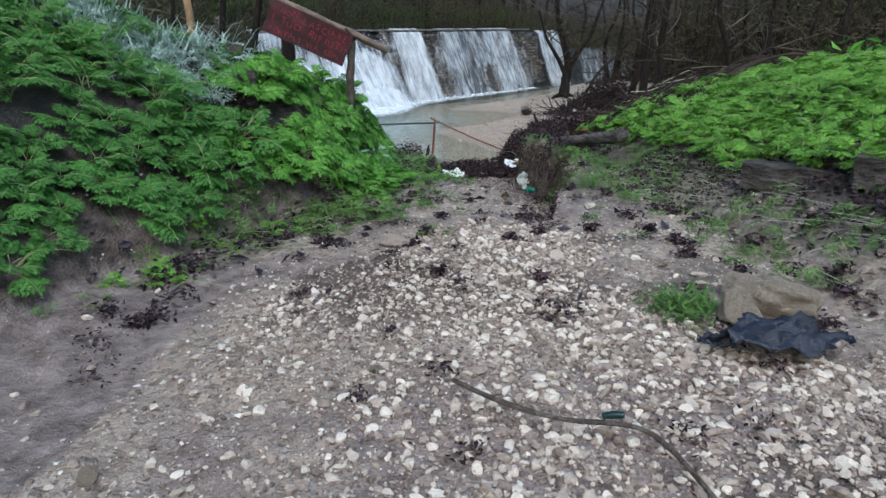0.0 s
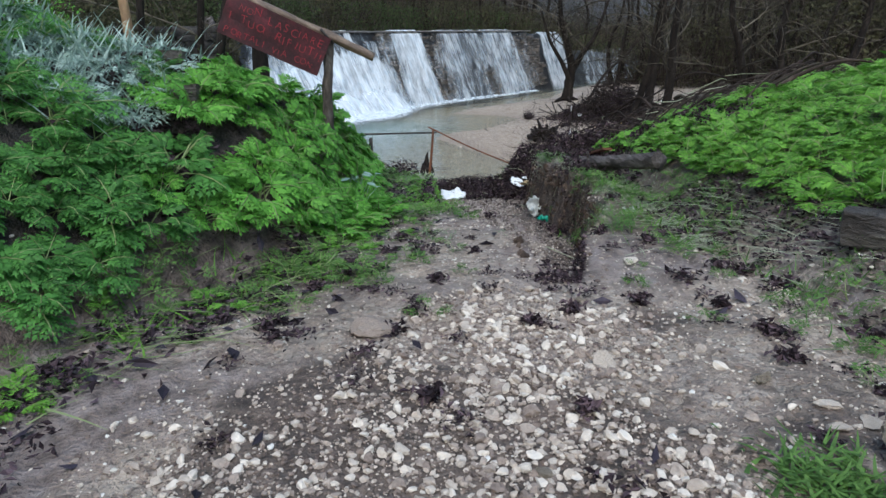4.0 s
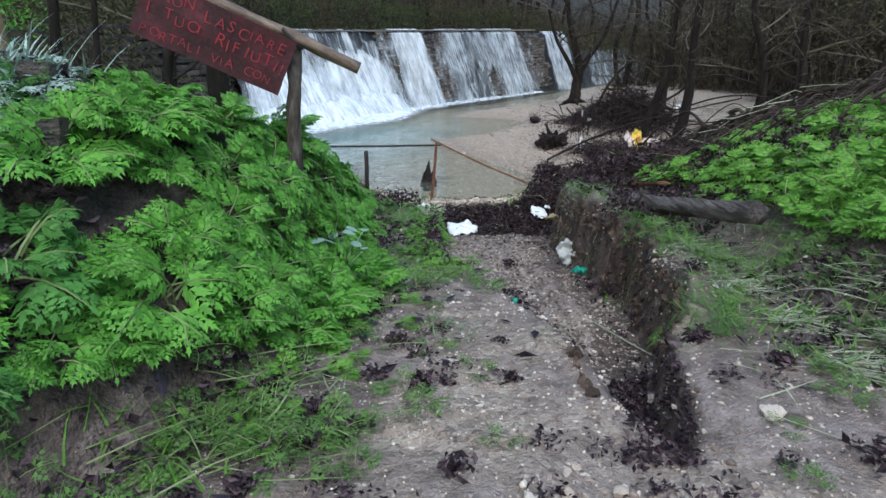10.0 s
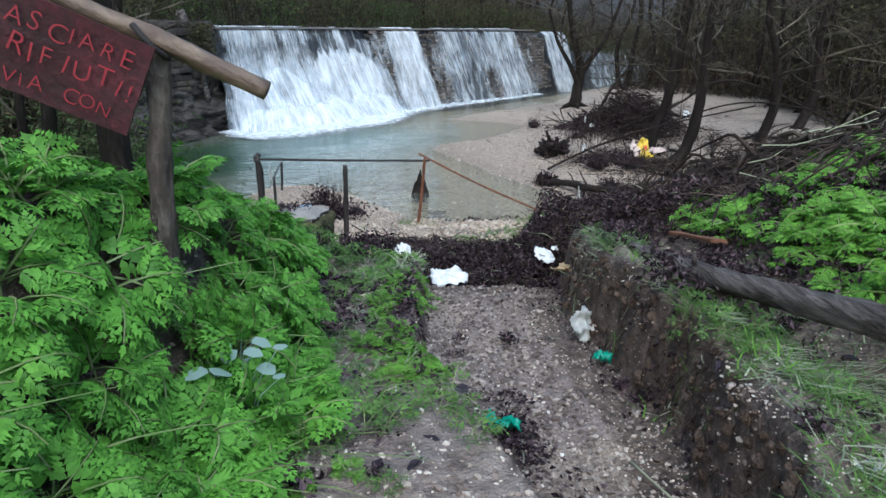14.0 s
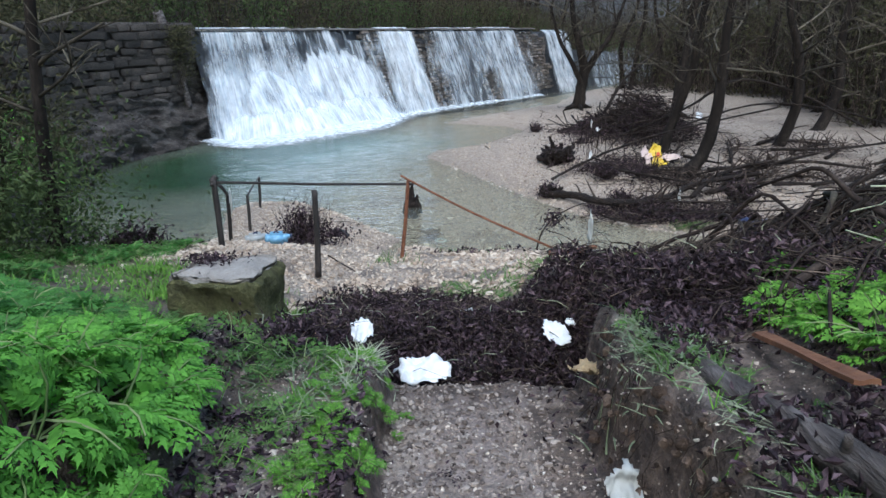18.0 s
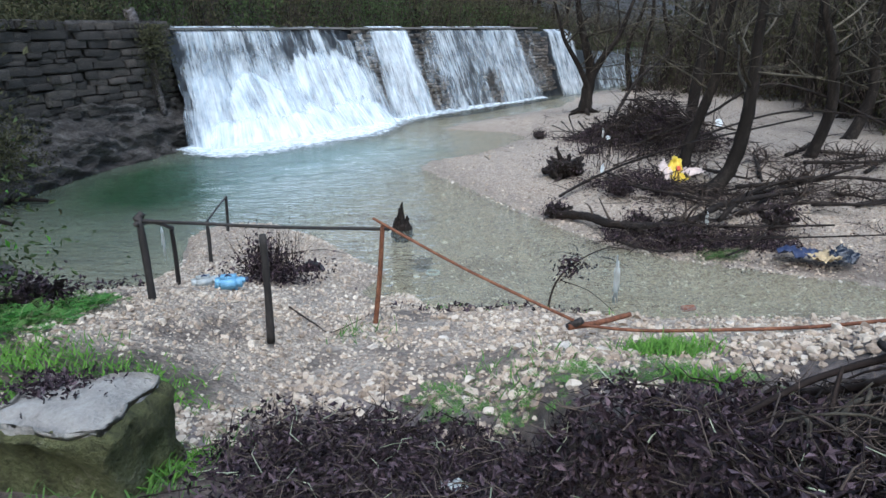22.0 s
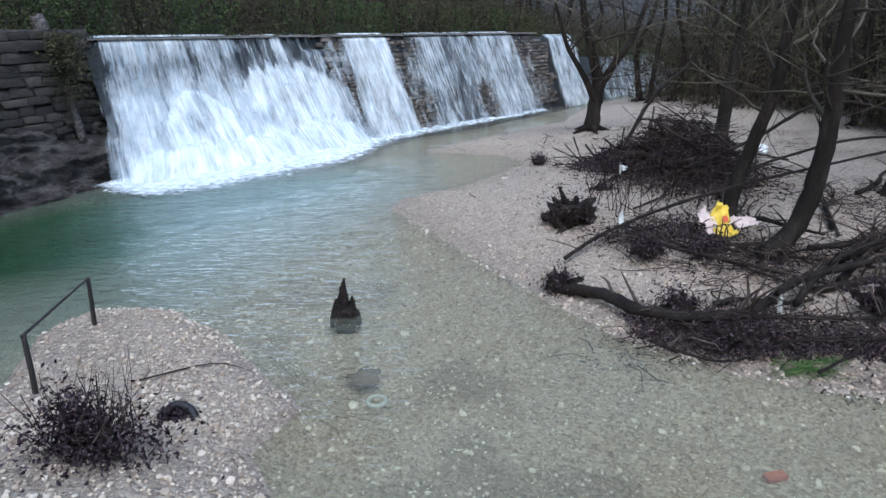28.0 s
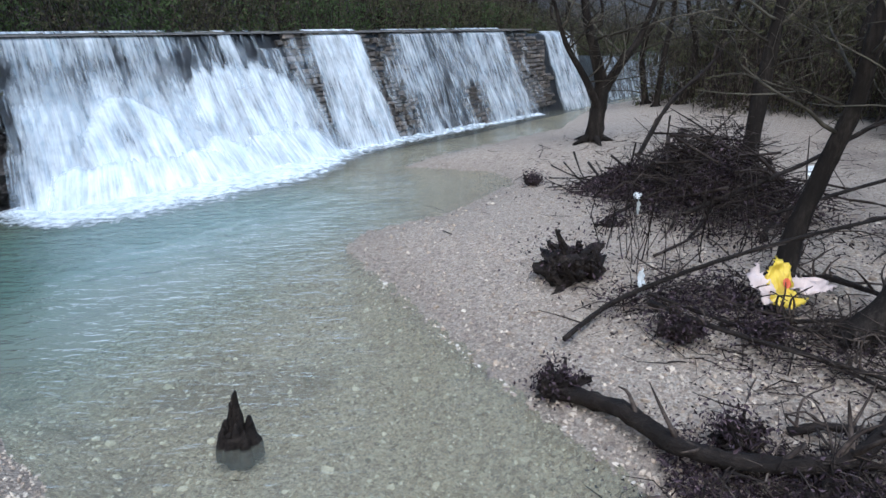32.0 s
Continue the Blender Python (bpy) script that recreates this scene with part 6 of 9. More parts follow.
P = P[(np.abs(P[:, 0]) < 0.36) & (np.abs(P[:, 1]) < 0.23)]
BLOCK_LEAVES = P

# ---- the wall beside the weir ----
bankwall = thing("wall_west", (0, 0, 0), "dark masonry wall on rough natural rock beside the weir", "wall", kind="structure")
BW = [(-9.0, 29.9), (-9.45, 28.0), (-10.0, 26.4), (-10.7, 24.0), (-10.8, 21.8), (-11.6, 19.6), (-13.5, 17.0)]


def wall_at(k):
    i = min(int(k), len(BW) - 2)
    return Vector((*BW[i], 0)).lerp(Vector((*BW[i + 1], 0)), k - i)


verts, faces = [], []
nk, nz = 260, 70
for i in range(nk + 1):
    k = i / nk * (len(BW) - 1)
    p = wall_at(k)
    for j in range(nz + 1):
        z = -0.7 + 5.0 * j / nz
        out = 0.5 * S(1.9, 0.2, np.array(z)) if z < 1.9 else 0.0
        bump = (0.34 * noise.noise((p.y * 0.7, z * 1.6, 2)) + 0.22 * (1 - 2 * abs(noise.noise((p.y * 1.1 + z, z * 3.4, 5)))) + 0.16 * abs(noise.noise((p.y * 4, z * 7.0, 8)))) * (1 if z < 2 else 0.2)
        o = float(0.55 * (1 - S(0.2, 2.0, z))) + bump
        verts.append((p.x + o - 0.2, p.y, z))
for i in range(nk):
    for j in range(nz):
        a = i * (nz + 1) + j
        faces.append((a, a + nz + 1, a + nz + 2, a + 1))
n0 = len(verts)
for i in range(nk + 1):
    p = wall_at(i / nk * (len(BW) - 1))
    verts.append((p.x - 1.6, p.y, 4.3))
for i in range(nk):
    faces.append((i * (nz + 1) + nz, (i + 1) * (nz + 1) + nz, n0 + i + 1, n0 + i))
link_mesh("rock_face", verts, faces, M_ROCK, bankwall, "rough dark rock")
rw = random.Random(8)
wall_shapes = []
for k in range(6):
    bm = bmesh.new()
    bmesh.ops.create_cube(bm, size=1)
    bmesh.ops.bevel(bm, geom=bm.edges[:], offset=0.1, segments=1, affect="EDGES")
    for v in bm.verts:
        v.co += Vector((rw.uniform(-0.05, 0.05), rw.uniform(-0.05, 0.05), rw.uniform(-0.06, 0.06)))
    me = bpy.data.meshes.new("masonry_block")
    bm.to_mesh(me)
    bm.free()
    me.materials.append(M_WALLSTONE)
    wall_shapes.append(me)
z = 1.55
while z < 4.2:
    h = rw.uniform(0.11, 0.28)
    k = rw.uniform(0, 0.1)
    while k < 5.6:
        a = wall_at(k)
        seg = (Vector((*BW[min(int(k) + 1, 6)], 0)) - Vector((*BW[int(k)], 0)))
        l = rw.uniform(0.3, 0.85) if h < 0.26 else rw.uniform(0.4, 1.2)
        ob = new("masonry_block", wall_shapes[rw.randrange(6)])
        ob.parent = bankwall
        m = a + seg.normalized() * l * 0.5
        ob.location = (m.x - 0.17 + rw.uniform(-0.04, 0.04), m.y, z + h / 2 + rw.uniform(-0.04, 0.04))
        ob.rotation_euler = (rw.uniform(-0.05, 0.05), rw.uniform(-0.03, 0.03), math.atan2(seg.y, seg.x) + rw.uniform(-0.06, 0.06))
        ob.scale = (l * 0.995, 0.34, h * 1.0)
        k += l / seg.length
    z += h
# the old trunk hanging over the wall and the end pier
trunk = thing("hanging_trunk", (-9.6, 28.8, 2.6), "dead grey trunk leaning down over the wall by the fall", "tree trunk")
O = (-9.6, 28.8, 2.6)
rod("trunk", local([(-10.1, 29.2, 4.65), (-9.75, 28.95, 3.6), (-9.35, 28.7, 2.2), (-9.15, 28.55, 1.3)], O), 0.2, 0.1, M_LOG, trunk, sides=12, knob=0.35)
for i in range(6):
    rod("hanging_root", local([(-9.75 + 0.1 * i, 28.7, 3.9), (-9.5 + 0.07 * i, 28.45, 2.8), (-9.3 + 0.05 * i, 28.35, 1.6 + 0.15 * i)], O), 0.02, 0.01, M_TWIG, trunk)

# ---- dead wood, debris and litter ----
def leaf_field(name, P, size, mat, label, category, seed=0, parent=None, curl=0.35, flat=0.0):
    """Many small bent leaves at given places, one joined mesh."""
    r = np.random.RandomState(seed)
    n = len(P)
    q = r.normal(size=(n, 3, 2))
    q[:, 2, :] *= 1 - flat
    a = q[:, :, 0] / np.linalg.norm(q[:, :, 0], axis=1, keepdims=True)
    b = q[:, :, 1] - a * (a * q[:, :, 1]).sum(1, keepdims=True)
    b /= np.linalg.norm(b, axis=1, keepdims=True)
    c = np.cross(a, b)
    s = (size * r.uniform(0.6, 1.4, n))[:, None]
    V = np.stack([P - a * s, P - b * s * 0.45 + c * s * curl, P + a * s, P + b * s * 0.45 + c * s * curl], 1).reshape(-1, 3)
    k = np.arange(n)[:, None] * 4
    T = np.concatenate([k + [0, 1, 2], k + [0, 2, 3]], 1).reshape(-1, 3)
    ob = new(name, fast_mesh(name, V, T, mat, False))
    ob.parent = parent
    return tagged(ob, label, category if parent is None else "", kind="stuff" if parent is None else "")


def stick_field(name, A, B, r0, mat, label, category, seed=0, parent=None, sag=0.12):
    """Many thin bent sticks from A to B, one joined mesh."""
    r = np.random.RandomState(seed)
    n = len(A)
    L = np.linalg.norm(B - A, axis=1, keepdims=True)
    M = (A + B) / 2 + r.normal(size=(n, 3)) * L * sag
    d = (B - A) / np.maximum(L, 1e-6)
    u = np.cross(d, r.normal(size=(n, 3)))
    u /= np.linalg.norm(u, axis=1, keepdims=True)
    w = np.cross(d, u)
    rings = []
    for C, f in ((A, 1.0), (M, 0.8), (B, 0.35)):
        for k in range(3):
            an = 2.0944 * k
            rings.append(C + (u * math.cos(an) + w * math.sin(an)) * (r0 * f)[:, None])
    V = np.stack(rings, 1).reshape(-1, 3)
    idx = []
    for g in range(2):
        for k in range(3):
            a, b = g * 3 + k, g * 3 + (k + 1) % 3
            idx += [[a, b, b + 3], [a, b + 3, a + 3]]
    T = (np.array(idx)[None] + (np.arange(n) * 9)[:, None, None]).reshape(-1, 3)
    ob = new(name, fast_mesh(name, V, T, mat))
    ob.parent = parent
    return tagged(ob, label, category if parent is None else "", kind="stuff" if parent is None else "")


def over_ground(P, r, lo, hi):
    z = np.array([level(x, y) for x, y in P])
    return np.stack([P[:, 0], P[:, 1], z + r.uniform(lo, hi, len(P)) ** 1.0], -1)


def pile_of_sticks(name, centre, spread, n, length, thick, rise, label, seed, heading=None, parent=None, mat=None):
    r = np.random.RandomState(seed)
    P = np.array(centre[:2]) + r.normal(size=(n, 2)) * np.array(spread)
    dome = rise * np.exp(-(((P - np.array(centre[:2])) / (np.array(spread) * 1.5)) ** 2).sum(1))
    z = np.array([level(x, y) for x, y in P]) + dome * r.uniform(0.02, 1, n) + 0.01
    a = r.uniform(0, 6.28, n) if heading is None else heading + r.normal(size=n) * 0.5
    l = length * r.uniform(0.35, 1.3, n)
    tilt = r.normal(size=n) * 0.28
    A = np.stack([P[:, 0], P[:, 1], z], -1)
    B = A + np.stack([np.cos(a) * np.cos(tilt), np.sin(a) * np.cos(tilt), np.sin(tilt)], -1) * l[:, None]
    g = np.array([level(x, y) for x, y in B[:, :2]])
    B[:, 2] = np.maximum(B[:, 2], g + 0.01)
    return stick_field(name, A, B, thick * r.uniform(0.4, 1.5, n), mat or M_TWIG, label, "sticks", seed, parent)


# the mass of rotten leaves at the end of the ramp
r = np.random.RandomState(77)


def debris_keep(x, y):
    e = S(-1.0, -0.3, x + 0.3 * vnoise(x, y, 1.7)) * (1 - S(1.7, 2.6, x + 0.8 * S(9.6, 10.4, y))) * S(8.56, 8.66, y + 0.06 * vnoise(x, y, 3) + 0.5 * S(-0.1, -0.6, x) + 0.4 * S(1.0, 1.3, x)) * (1 - S(10.0, 10.7, y + 0.3 * vnoise(x, y, 1.5) + 0.7 * S(0.4, 1.3, x)))
    return np.clip(e, 0, 1)


P = scatter(14000, -1.3, 2.6, 8.15, 11.2, debris_keep, 71)
heap = np.maximum(0, 0.17 + 0.15 * vnoise(P[:, 0], P[:, 1], 2.6, 3)) * (1 + 0.5 * (1 - S(8.4, 9.2, P[:, 1]))) * (1 - 0.75 * S(9.3, 10.3, P[:, 1]))
G = over_ground(P, r, 0.0, 0.05)
G[:, 2] += heap * r.uniform(0.2, 1, len(P))
leaf_field("rotten_leaves", G, np.full(len(P), 0.024), M_DEBRIS, "dark rotting leaves and flood debris in a thick mat", "debris", 3)
A = G[:1500] + (0, 0, 0.02)
B = A + np.stack([r.normal(size=1500) * 0.11, r.normal(size=1500) * 0.11, r.uniform(-0.03, 0.09, 1500)], -1)
stick_field("debris_twigs", A, B, np.full(1500, 0.0035) * r.uniform(0.5, 1.6, 1500), M_TWIG, "thin dark roots and twigs in the flood debris", "twigs", 4)
A = G[1500:1590] + (0, 0, 0.03)
B = A + np.stack([r.normal(size=90) * 0.09, r.normal(size=90) * 0.09, r.uniform(0.0, 0.06, 90)], -1)
stick_field("pale_twigs", A, B, np.full(90, 0.004), M_STRAW, "pale straw pieces lying in the dark debris", "twigs", 5)
P = np.stack([r.uniform(-0.45, 1.35, 6500), r.uniform(8.58, 9.4, 6500)], -1)
G = over_ground(P, r, 0.0, 0.09)
leaf_field("rotten_leaves", G, np.full(6500, 0.022), M_DEBRIS, "dark rotting leaves packed against the gravel step", "debris", 43)
A = G[:900] + (0, 0, 0.03)
B = A + np.stack([r.normal(size=900) * 0.1, r.normal(size=900) * 0.1, r.uniform(-0.02, 0.08, 900)], -1)
stick_field("debris_twigs", A, B, np.full(900, 0.003) * r.uniform(0.5, 1.6, 900), M_TWIG, "thin dark roots in the flood debris", "twigs", 44)
# dark matter in the gully and small clumps over the mud
P = scatter(1500, 0.45, 1.4, 4.0, 8.2, lambda x, y: ((x > gully(y)[1] - 0.3) & (x < gully(y)[1] - 0.06)) * (0.06 + 0.94 * (y < 5.2)), 72)
leaf_field("gully_leaves", over_ground(P, r, 0, 0.04), np.full(len(P), 0.017), M_DEBRIS, "dark wet leaves caught in the gully", "debris", 6, flat=0.45)
C = scatter(150, -1.5, 1.9, 1.2, 7.8, lambda x, y: 0.25 + 0.75 * S(3.2, 4.2, y) * (x < 0.6) + 0.5 * (x > 1.1), 73)
P = (C[:, None] + r.normal(size=(150, 44, 2)) * r.uniform(0.015, 0.05, (150, 1, 1))).reshape(-1, 2)
leaf_field("leaf_clumps", over_ground(P, r, 0.0, 0.03), np.full(len(P), 0.0115), M_DEBRIS, "small dark clumps of wet leaves on the mud", "debris", 7, flat=0.65)
C = scatter(60, -1.9, 2.1, 2.5, 7.6, lambda x, y: 0.15 + 0.8 * np.exp(-((x - toe_left(y) - 0.35) / 0.3) ** 2) + 0.4 * (x > 1.2) + 0.5 * np.exp(-((x + 0.05) / 0.3) ** 2), 174)
P = (C[:, None] + r.normal(size=(60, 60, 2)) * r.uniform(0.014, 0.04, (60, 1, 1))).reshape(-1, 2)
leaf_field("leaf_clumps", over_ground(P, r, 0.0, 0.045), np.full(len(P), 0.02), M_DEBRIS, "dark purple clumps of rotten leaves on the mud", "debris", 107, flat=0.5)
P = scatter(1500, -2.4, 0.0, 2.6, 7.5, lambda x, y: np.exp(-((x - toe_left(y) - 0.05) / 0.26) ** 2) * S(-0.2, 0.3, vnoise(x, y, 2.5, 2)) * S(2.4, 3.4, y), 74)
leaf_field("toe_leaves", over_ground(P, r, 0.0, 0.05), np.full(len(P), 0.022), M_DEBRIS, "dark dead leaves along the foot of the bank", "debris", 8, flat=0.65)
P = np.concatenate([np.array([-1.62, 4.78]) + r.normal(size=(700, 2)) * (0.17, 0.26), np.array([-1.5, 4.32]) + r.normal(size=(300, 2)) * (0.18, 0.14)])
leaf_field("bank_leaves", over_ground(P, r, 0.0, 0.04) + (0, 0, 0.03), np.full(len(P), 0.022), M_DEBRIS, "dark fallen leaves on old stone steps", "debris", 45, flat=0.65)
P = np.concatenate([np.array([2.2, 8.3]) + r.normal(size=(3600, 2)) * (0.55, 0.32), scatter(5600, 1.15, 3.0, 5.8, 8.3, lambda x, y: S(-0.4, 0.1, vnoise(x, y, 1.9, 2)) * S(6.0, 7.2, y), 77)])
leaf_field("rotten_leaves", over_ground(P, r, 0.0, 0.12), np.full(len(P), 0.022), M_DEBRIS, "dark rotting leaves beside the brush pile", "debris", 46)
A = over_ground(P[:700], r, 0.02, 0.14)
B = A + np.stack([r.normal(size=700) * 0.14, r.normal(size=700) * 0.1, r.uniform(-0.02, 0.1, 700)], -1)
stick_field("debris_twigs", A, B, np.full(700, 0.004), M_TWIG, "dark twigs beside the brush pile", "twigs", 47)
# small stones and hanging roots in the earth of the gully's side
def side_point(y, k):
    """A place on the earth side of the gully, k of the way up."""
    xs = np.arange(0.5, 1.75, 0.012)
    zs = np.array([level(x, y) for x in xs])
    lo, hi = float(gully(y)[2]), float(zs[-20:].mean())
    i = int(np.argmax(zs > lo + k * (hi - lo)))
    return xs[i], y, zs[i]


q = np.random.RandomState(171)
cliff = np.array([side_point(y, k) for y, k in zip(q.uniform(4.5, 8.15, 620), q.uniform(0.12, 0.92, 620))])
clods = np.array([side_point(y, k) for y, k in zip(q.uniform(4.4, 8.2, 300), q.uniform(0.05, 0.96, 300))])
stone_field("earth_clods", clods[:, :2] - (0.01, 0), np.clip(q.lognormal(math.log(0.038), 0.5, 300), 0.015, 0.085), M_CLOD, "crumbling clods of brown earth in the gully side", seed=43, flat=(0.7, 1.1), sink=0.45, zfun=lambda a, c: clods[:, 2])
stone_field("cliff_stones", cliff[:170, :2] - (0.004, 0), np.clip(q.lognormal(math.log(0.0125), 0.4, 170), 0.007, 0.032), M_STONE, "small stones set in the brown earth of the gully side", base=ICO1, seed=41, sink=0.4, zfun=lambda a, c: cliff[:170, 2])
A = cliff[420:] + (-0.01, 0, 0)
B = A + np.stack([q.uniform(-0.07, -0.005, 200), q.normal(size=200) * 0.05, -q.uniform(0.04, 0.2, 200)], -1)
stick_field("hanging_roots", A, B, q.uniform(0.0012, 0.003, 200), M_TWIG, "thin brown roots hanging out of the gully side", "roots", 172)
P = scatter(380, -0.5, 0.1, 5.9, 8.3, lambda x, y: np.exp(-((x - gully(y)[0] + 0.08) / 0.09) ** 2) * S(-0.3, 0.2, vnoise(x, y, 2.6, 2)), 173)
leaf_field("rim_leaves", over_ground(P, r, 0.0, 0.06), np.full(len(P), 0.02), M_DEBRIS, "dark dead leaves caught along the rim of the gully", "debris", 174, flat=0.4)
pts = scatter(200, -0.5, 0.1, 5.9, 8.3, lambda x, y: np.exp(-((x - gully(y)[0] + 0.05) / 0.06) ** 2) * S(-0.1, 0.3, vnoise(x, y + 4, 2.2, 2)), 175)
blades("rim_grass", pts, M_STRAW, 0.13, 176, "bleached grass bent over the rim of the gully", lie=0.7, width=0.0035)
P = np.concatenate([np.array([0.42, 6.15]) + r.normal(size=(420, 2)) * (0.07, 0.16), np.array([0.62, 5.5]) + r.normal(size=(140, 2)) * (0.05, 0.2)])
leaf_field("gully_leaves", over_ground(P, r, 0.0, 0.07), np.full(len(P), 0.018), M_DEBRIS, "dark wet leaves heaped under the rim of the gully", "debris", 177, flat=0.3)
P = scatter(1500, -1.15, -0.08, 7.3, 9.4, lambda x, y: S(-0.15, 0.25, vnoise(x + 4, y, 2.2, 3)), 178)
leaf_field("slope_leaves", over_ground(P, r, 0.0, 0.05), np.full(len(P), 0.02), M_DEBRIS, "dark dead leaves strewn over the muddy slope", "debris", 179, flat=0.5)
# big dead leaves and torn dark scraps on the mud
C = scatter(42, -1.7, 1.9, 2.2, 6.0, lambda x, y: np.exp(-((x - toe_left(y) - 0.25) / 0.35) ** 2) + 0.12, 76)
P = (C[:, None] + r.normal(size=(42, 60, 2)) * r.uniform(0.02, 0.06, (42, 1, 1))).reshape(-1, 2)
leaf_field("dead_leaf_drifts", over_ground(P, r, 0.0, 0.04), np.full(len(P), 0.015), M_DEBRIS, "purplish black dead leaves in small drifts", "debris", 48, flat=0.65)
P = scatter(2600, 1.4, 2.7, 1.9, 5.6, lambda x, y: np.exp(-((x - toe_right(y) + 0.15) / 0.25) ** 2), 75)
leaf_field("toe_leaves", over_ground(P, r, 0.0, 0.05), np.full(len(P), 0.022), M_DEBRIS, "dark dead leaves along the foot of the bank", "debris", 9, flat=0.65)

P = scatter(110, -1.7, 1.9, 2.3, 6.2, lambda x, y: np.exp(-((x - toe_left(y) - 0.3) / 0.35) ** 2) + 0.18, 176)
leaf_field("torn_leaves", over_ground(P, r, 0.005, 0.03), np.full(len(P), 0.042), M_SCRAP, "torn blackish purple leaves plastered on the mud", "debris", 148, flat=0.75, curl=0.2)

# the brush pile on the beach
brush = thing("brush_pile", (3.2, 10.2, 2.2), "large tangled pile of dark dead branches washed up on the bank", "brush pile")
O = (3.2, 10.2, 2.2)
rb = random.Random(12)


def brush_top(x, y):
    t = np.interp(x, [1.25, 1.55, 1.85, 2.2, 2.6, 3.5, 4.6], [2.45, 2.68, 2.85, 2.98, 3.12, 3.42, 3.7]) - 0.95 * np.maximum(0, y - 9.05) - 0.1 * np.maximum(0, 8.9 - y)
    return t + 0.1 * vnoise(x, y, 2.3, 2)


def in_brush(n, seed):
    """Places inside the pile, from the ground up to its top."""
    q = np.random.RandomState(seed)
    x = 1.42 + 3.3 * q.rand(n) ** 0.8
    y = 9.2 - 0.35 * S(1.8, 2.6, x) + np.clip(q.normal(size=n), -1.9, 1.25) * (0.34 + 0.14 * S(1.8, 2.6, x))
    g = np.array([level(a, c) for a, c in zip(x, y)])
    z = g + np.maximum(0.06, brush_top(x, y) - g) * q.rand(n) ** 0.5
    return np.stack([x, y, z], -1)


C = in_brush(330, 5)
for i, c in enumerate(C):
    a, l = rb.gauss(0.25, 1.2) + (math.pi if rb.random() < 0.4 else 0), rb.uniform(0.3, 1.25)
    p0 = Vector(c) + Vector((0, 0, 0.12 if i % 3 == 0 else 0))
    d = Vector((math.cos(a), math.sin(a), 0.4 * math.cos(a) + rb.gauss(0, 0.2)))
    bow, side = rb.gauss(0.05, 0.2), rb.gauss(0, 0.3)
    pts = []
    for j in range(6):
        k = j / 5
        pts.append(p0 + d * l * (k - 0.5) + Vector((side * math.sin(a) * k * k, side * math.cos(a) * k * k, bow * l * 4 * k * (1 - k))) + Vector((rb.gauss(0, 0.025), rb.gauss(0, 0.035), rb.gauss(0, 0.03))))
    over = rb.uniform(0.02, 0.12) if i % 4 else rb.uniform(0.12, 0.34)
    for q in pts:
        q.x = max(q.x, 1.28 + 0.12 * rb.random())
        q.z = min(max(q.z, level(q.x, q.y) + 0.015), float(brush_top(q.x, q.y)) + over + rb.uniform(-0.06, 0.06))
    t = rb.uniform(0.004, 0.013) if i % 6 else rb.uniform(0.015, 0.026)
    rod("branch", local(pts, O), t, t * 0.35, (M_BRUSH, M_CROWN, M_CROWN, M_TWIG)[i % 4], brush, sides=6, knob=0.3, per=3, seed=i)
for i, (pts, t) in enumerate((([(1.25, 9.0, 2.42), (1.8, 9.05, 2.7), (2.5, 9.1, 3.05), (3.1, 9.2, 3.32)], 0.03), ([(1.6, 9.3, 2.5), (2.3, 9.2, 2.9), (3.1, 9.05, 3.3), (3.7, 8.95, 3.5)], 0.026),
                              ([(2.0, 8.75, 2.75), (2.3, 8.65, 2.98), (2.55, 8.55, 3.3)], 0.024), ([(1.9, 9.3, 2.5), (2.6, 9.25, 2.85), (3.4, 9.2, 3.2), (4.3, 9.2, 3.4)], 0.028),
                              ([(2.3, 9.3, 2.75), (3.2, 9.2, 3.2), (4.2, 9.1, 3.5)], 0.028), ([(3.0, 9.3, 2.95), (3.9, 9.3, 3.3), (4.9, 9.2, 3.55)], 0.036))):
    rod("long_branch", local(pts, O), t, t * 0.5, M_BARK, brush, "long bare branch", 8, 0.25, 5, i)
for i in range(80):
    x, y = rb.uniform(1.7, 3.6), rb.uniform(7.3, 8.7)
    a, l = rb.gauss(0.45, 0.5), rb.uniform(0.4, 1.4)
    pts = [Vector((x + math.cos(a) * l * k + rb.gauss(0, 0.03), y + math.sin(a) * l * k + rb.gauss(0, 0.03), 0)) for k in (0, 0.35, 0.7, 1)]
    lift, arch = rb.uniform(0.02, 0.12), rb.uniform(0.0, 0.22)
    for j, q in enumerate(pts):
        q.z = level(q.x, q.y) + lift + arch * (0, 0.7, 1, 0.5)[j]
    t = rb.uniform(0.005, 0.012) if i % 7 else rb.uniform(0.016, 0.03)
    rod("fallen_branch", local(pts, O), t, t * 0.4, (M_BRUSH, M_TWIG, M_BRUSH, M_CROWN)[i % 4], brush, sides=6, knob=0.3, per=3, seed=i + 400)
A = in_brush(5200, 6)
q = np.random.RandomState(7)
l, a = q.uniform(0.08, 0.42, 5200), q.normal(size=5200) * 0.9
B = A + np.stack([np.cos(a) * l, np.sin(a) * l, (0.35 * np.cos(a) + q.normal(size=5200) * 0.35) * l], -1)
B[:, 2] = np.minimum(B[:, 2], brush_top(B[:, 0], B[:, 1]) + 0.1)
stick_field("twig_tangle", A - O, B - O, 0.0035 * q.uniform(0.5, 1.6, 5200), M_TWIG, "tangle of fine dark dead twigs", "", 81, brush)
leaf_field("caught_leaves", in_brush(2400, 9) - O, np.full(2400, 0.024), M_DEBRIS, "caught dark dead leaves", "", 10, brush)
P = np.array([2.9, 8.5]) + r.normal(size=(12, 2)) * (0.3, 0.15)
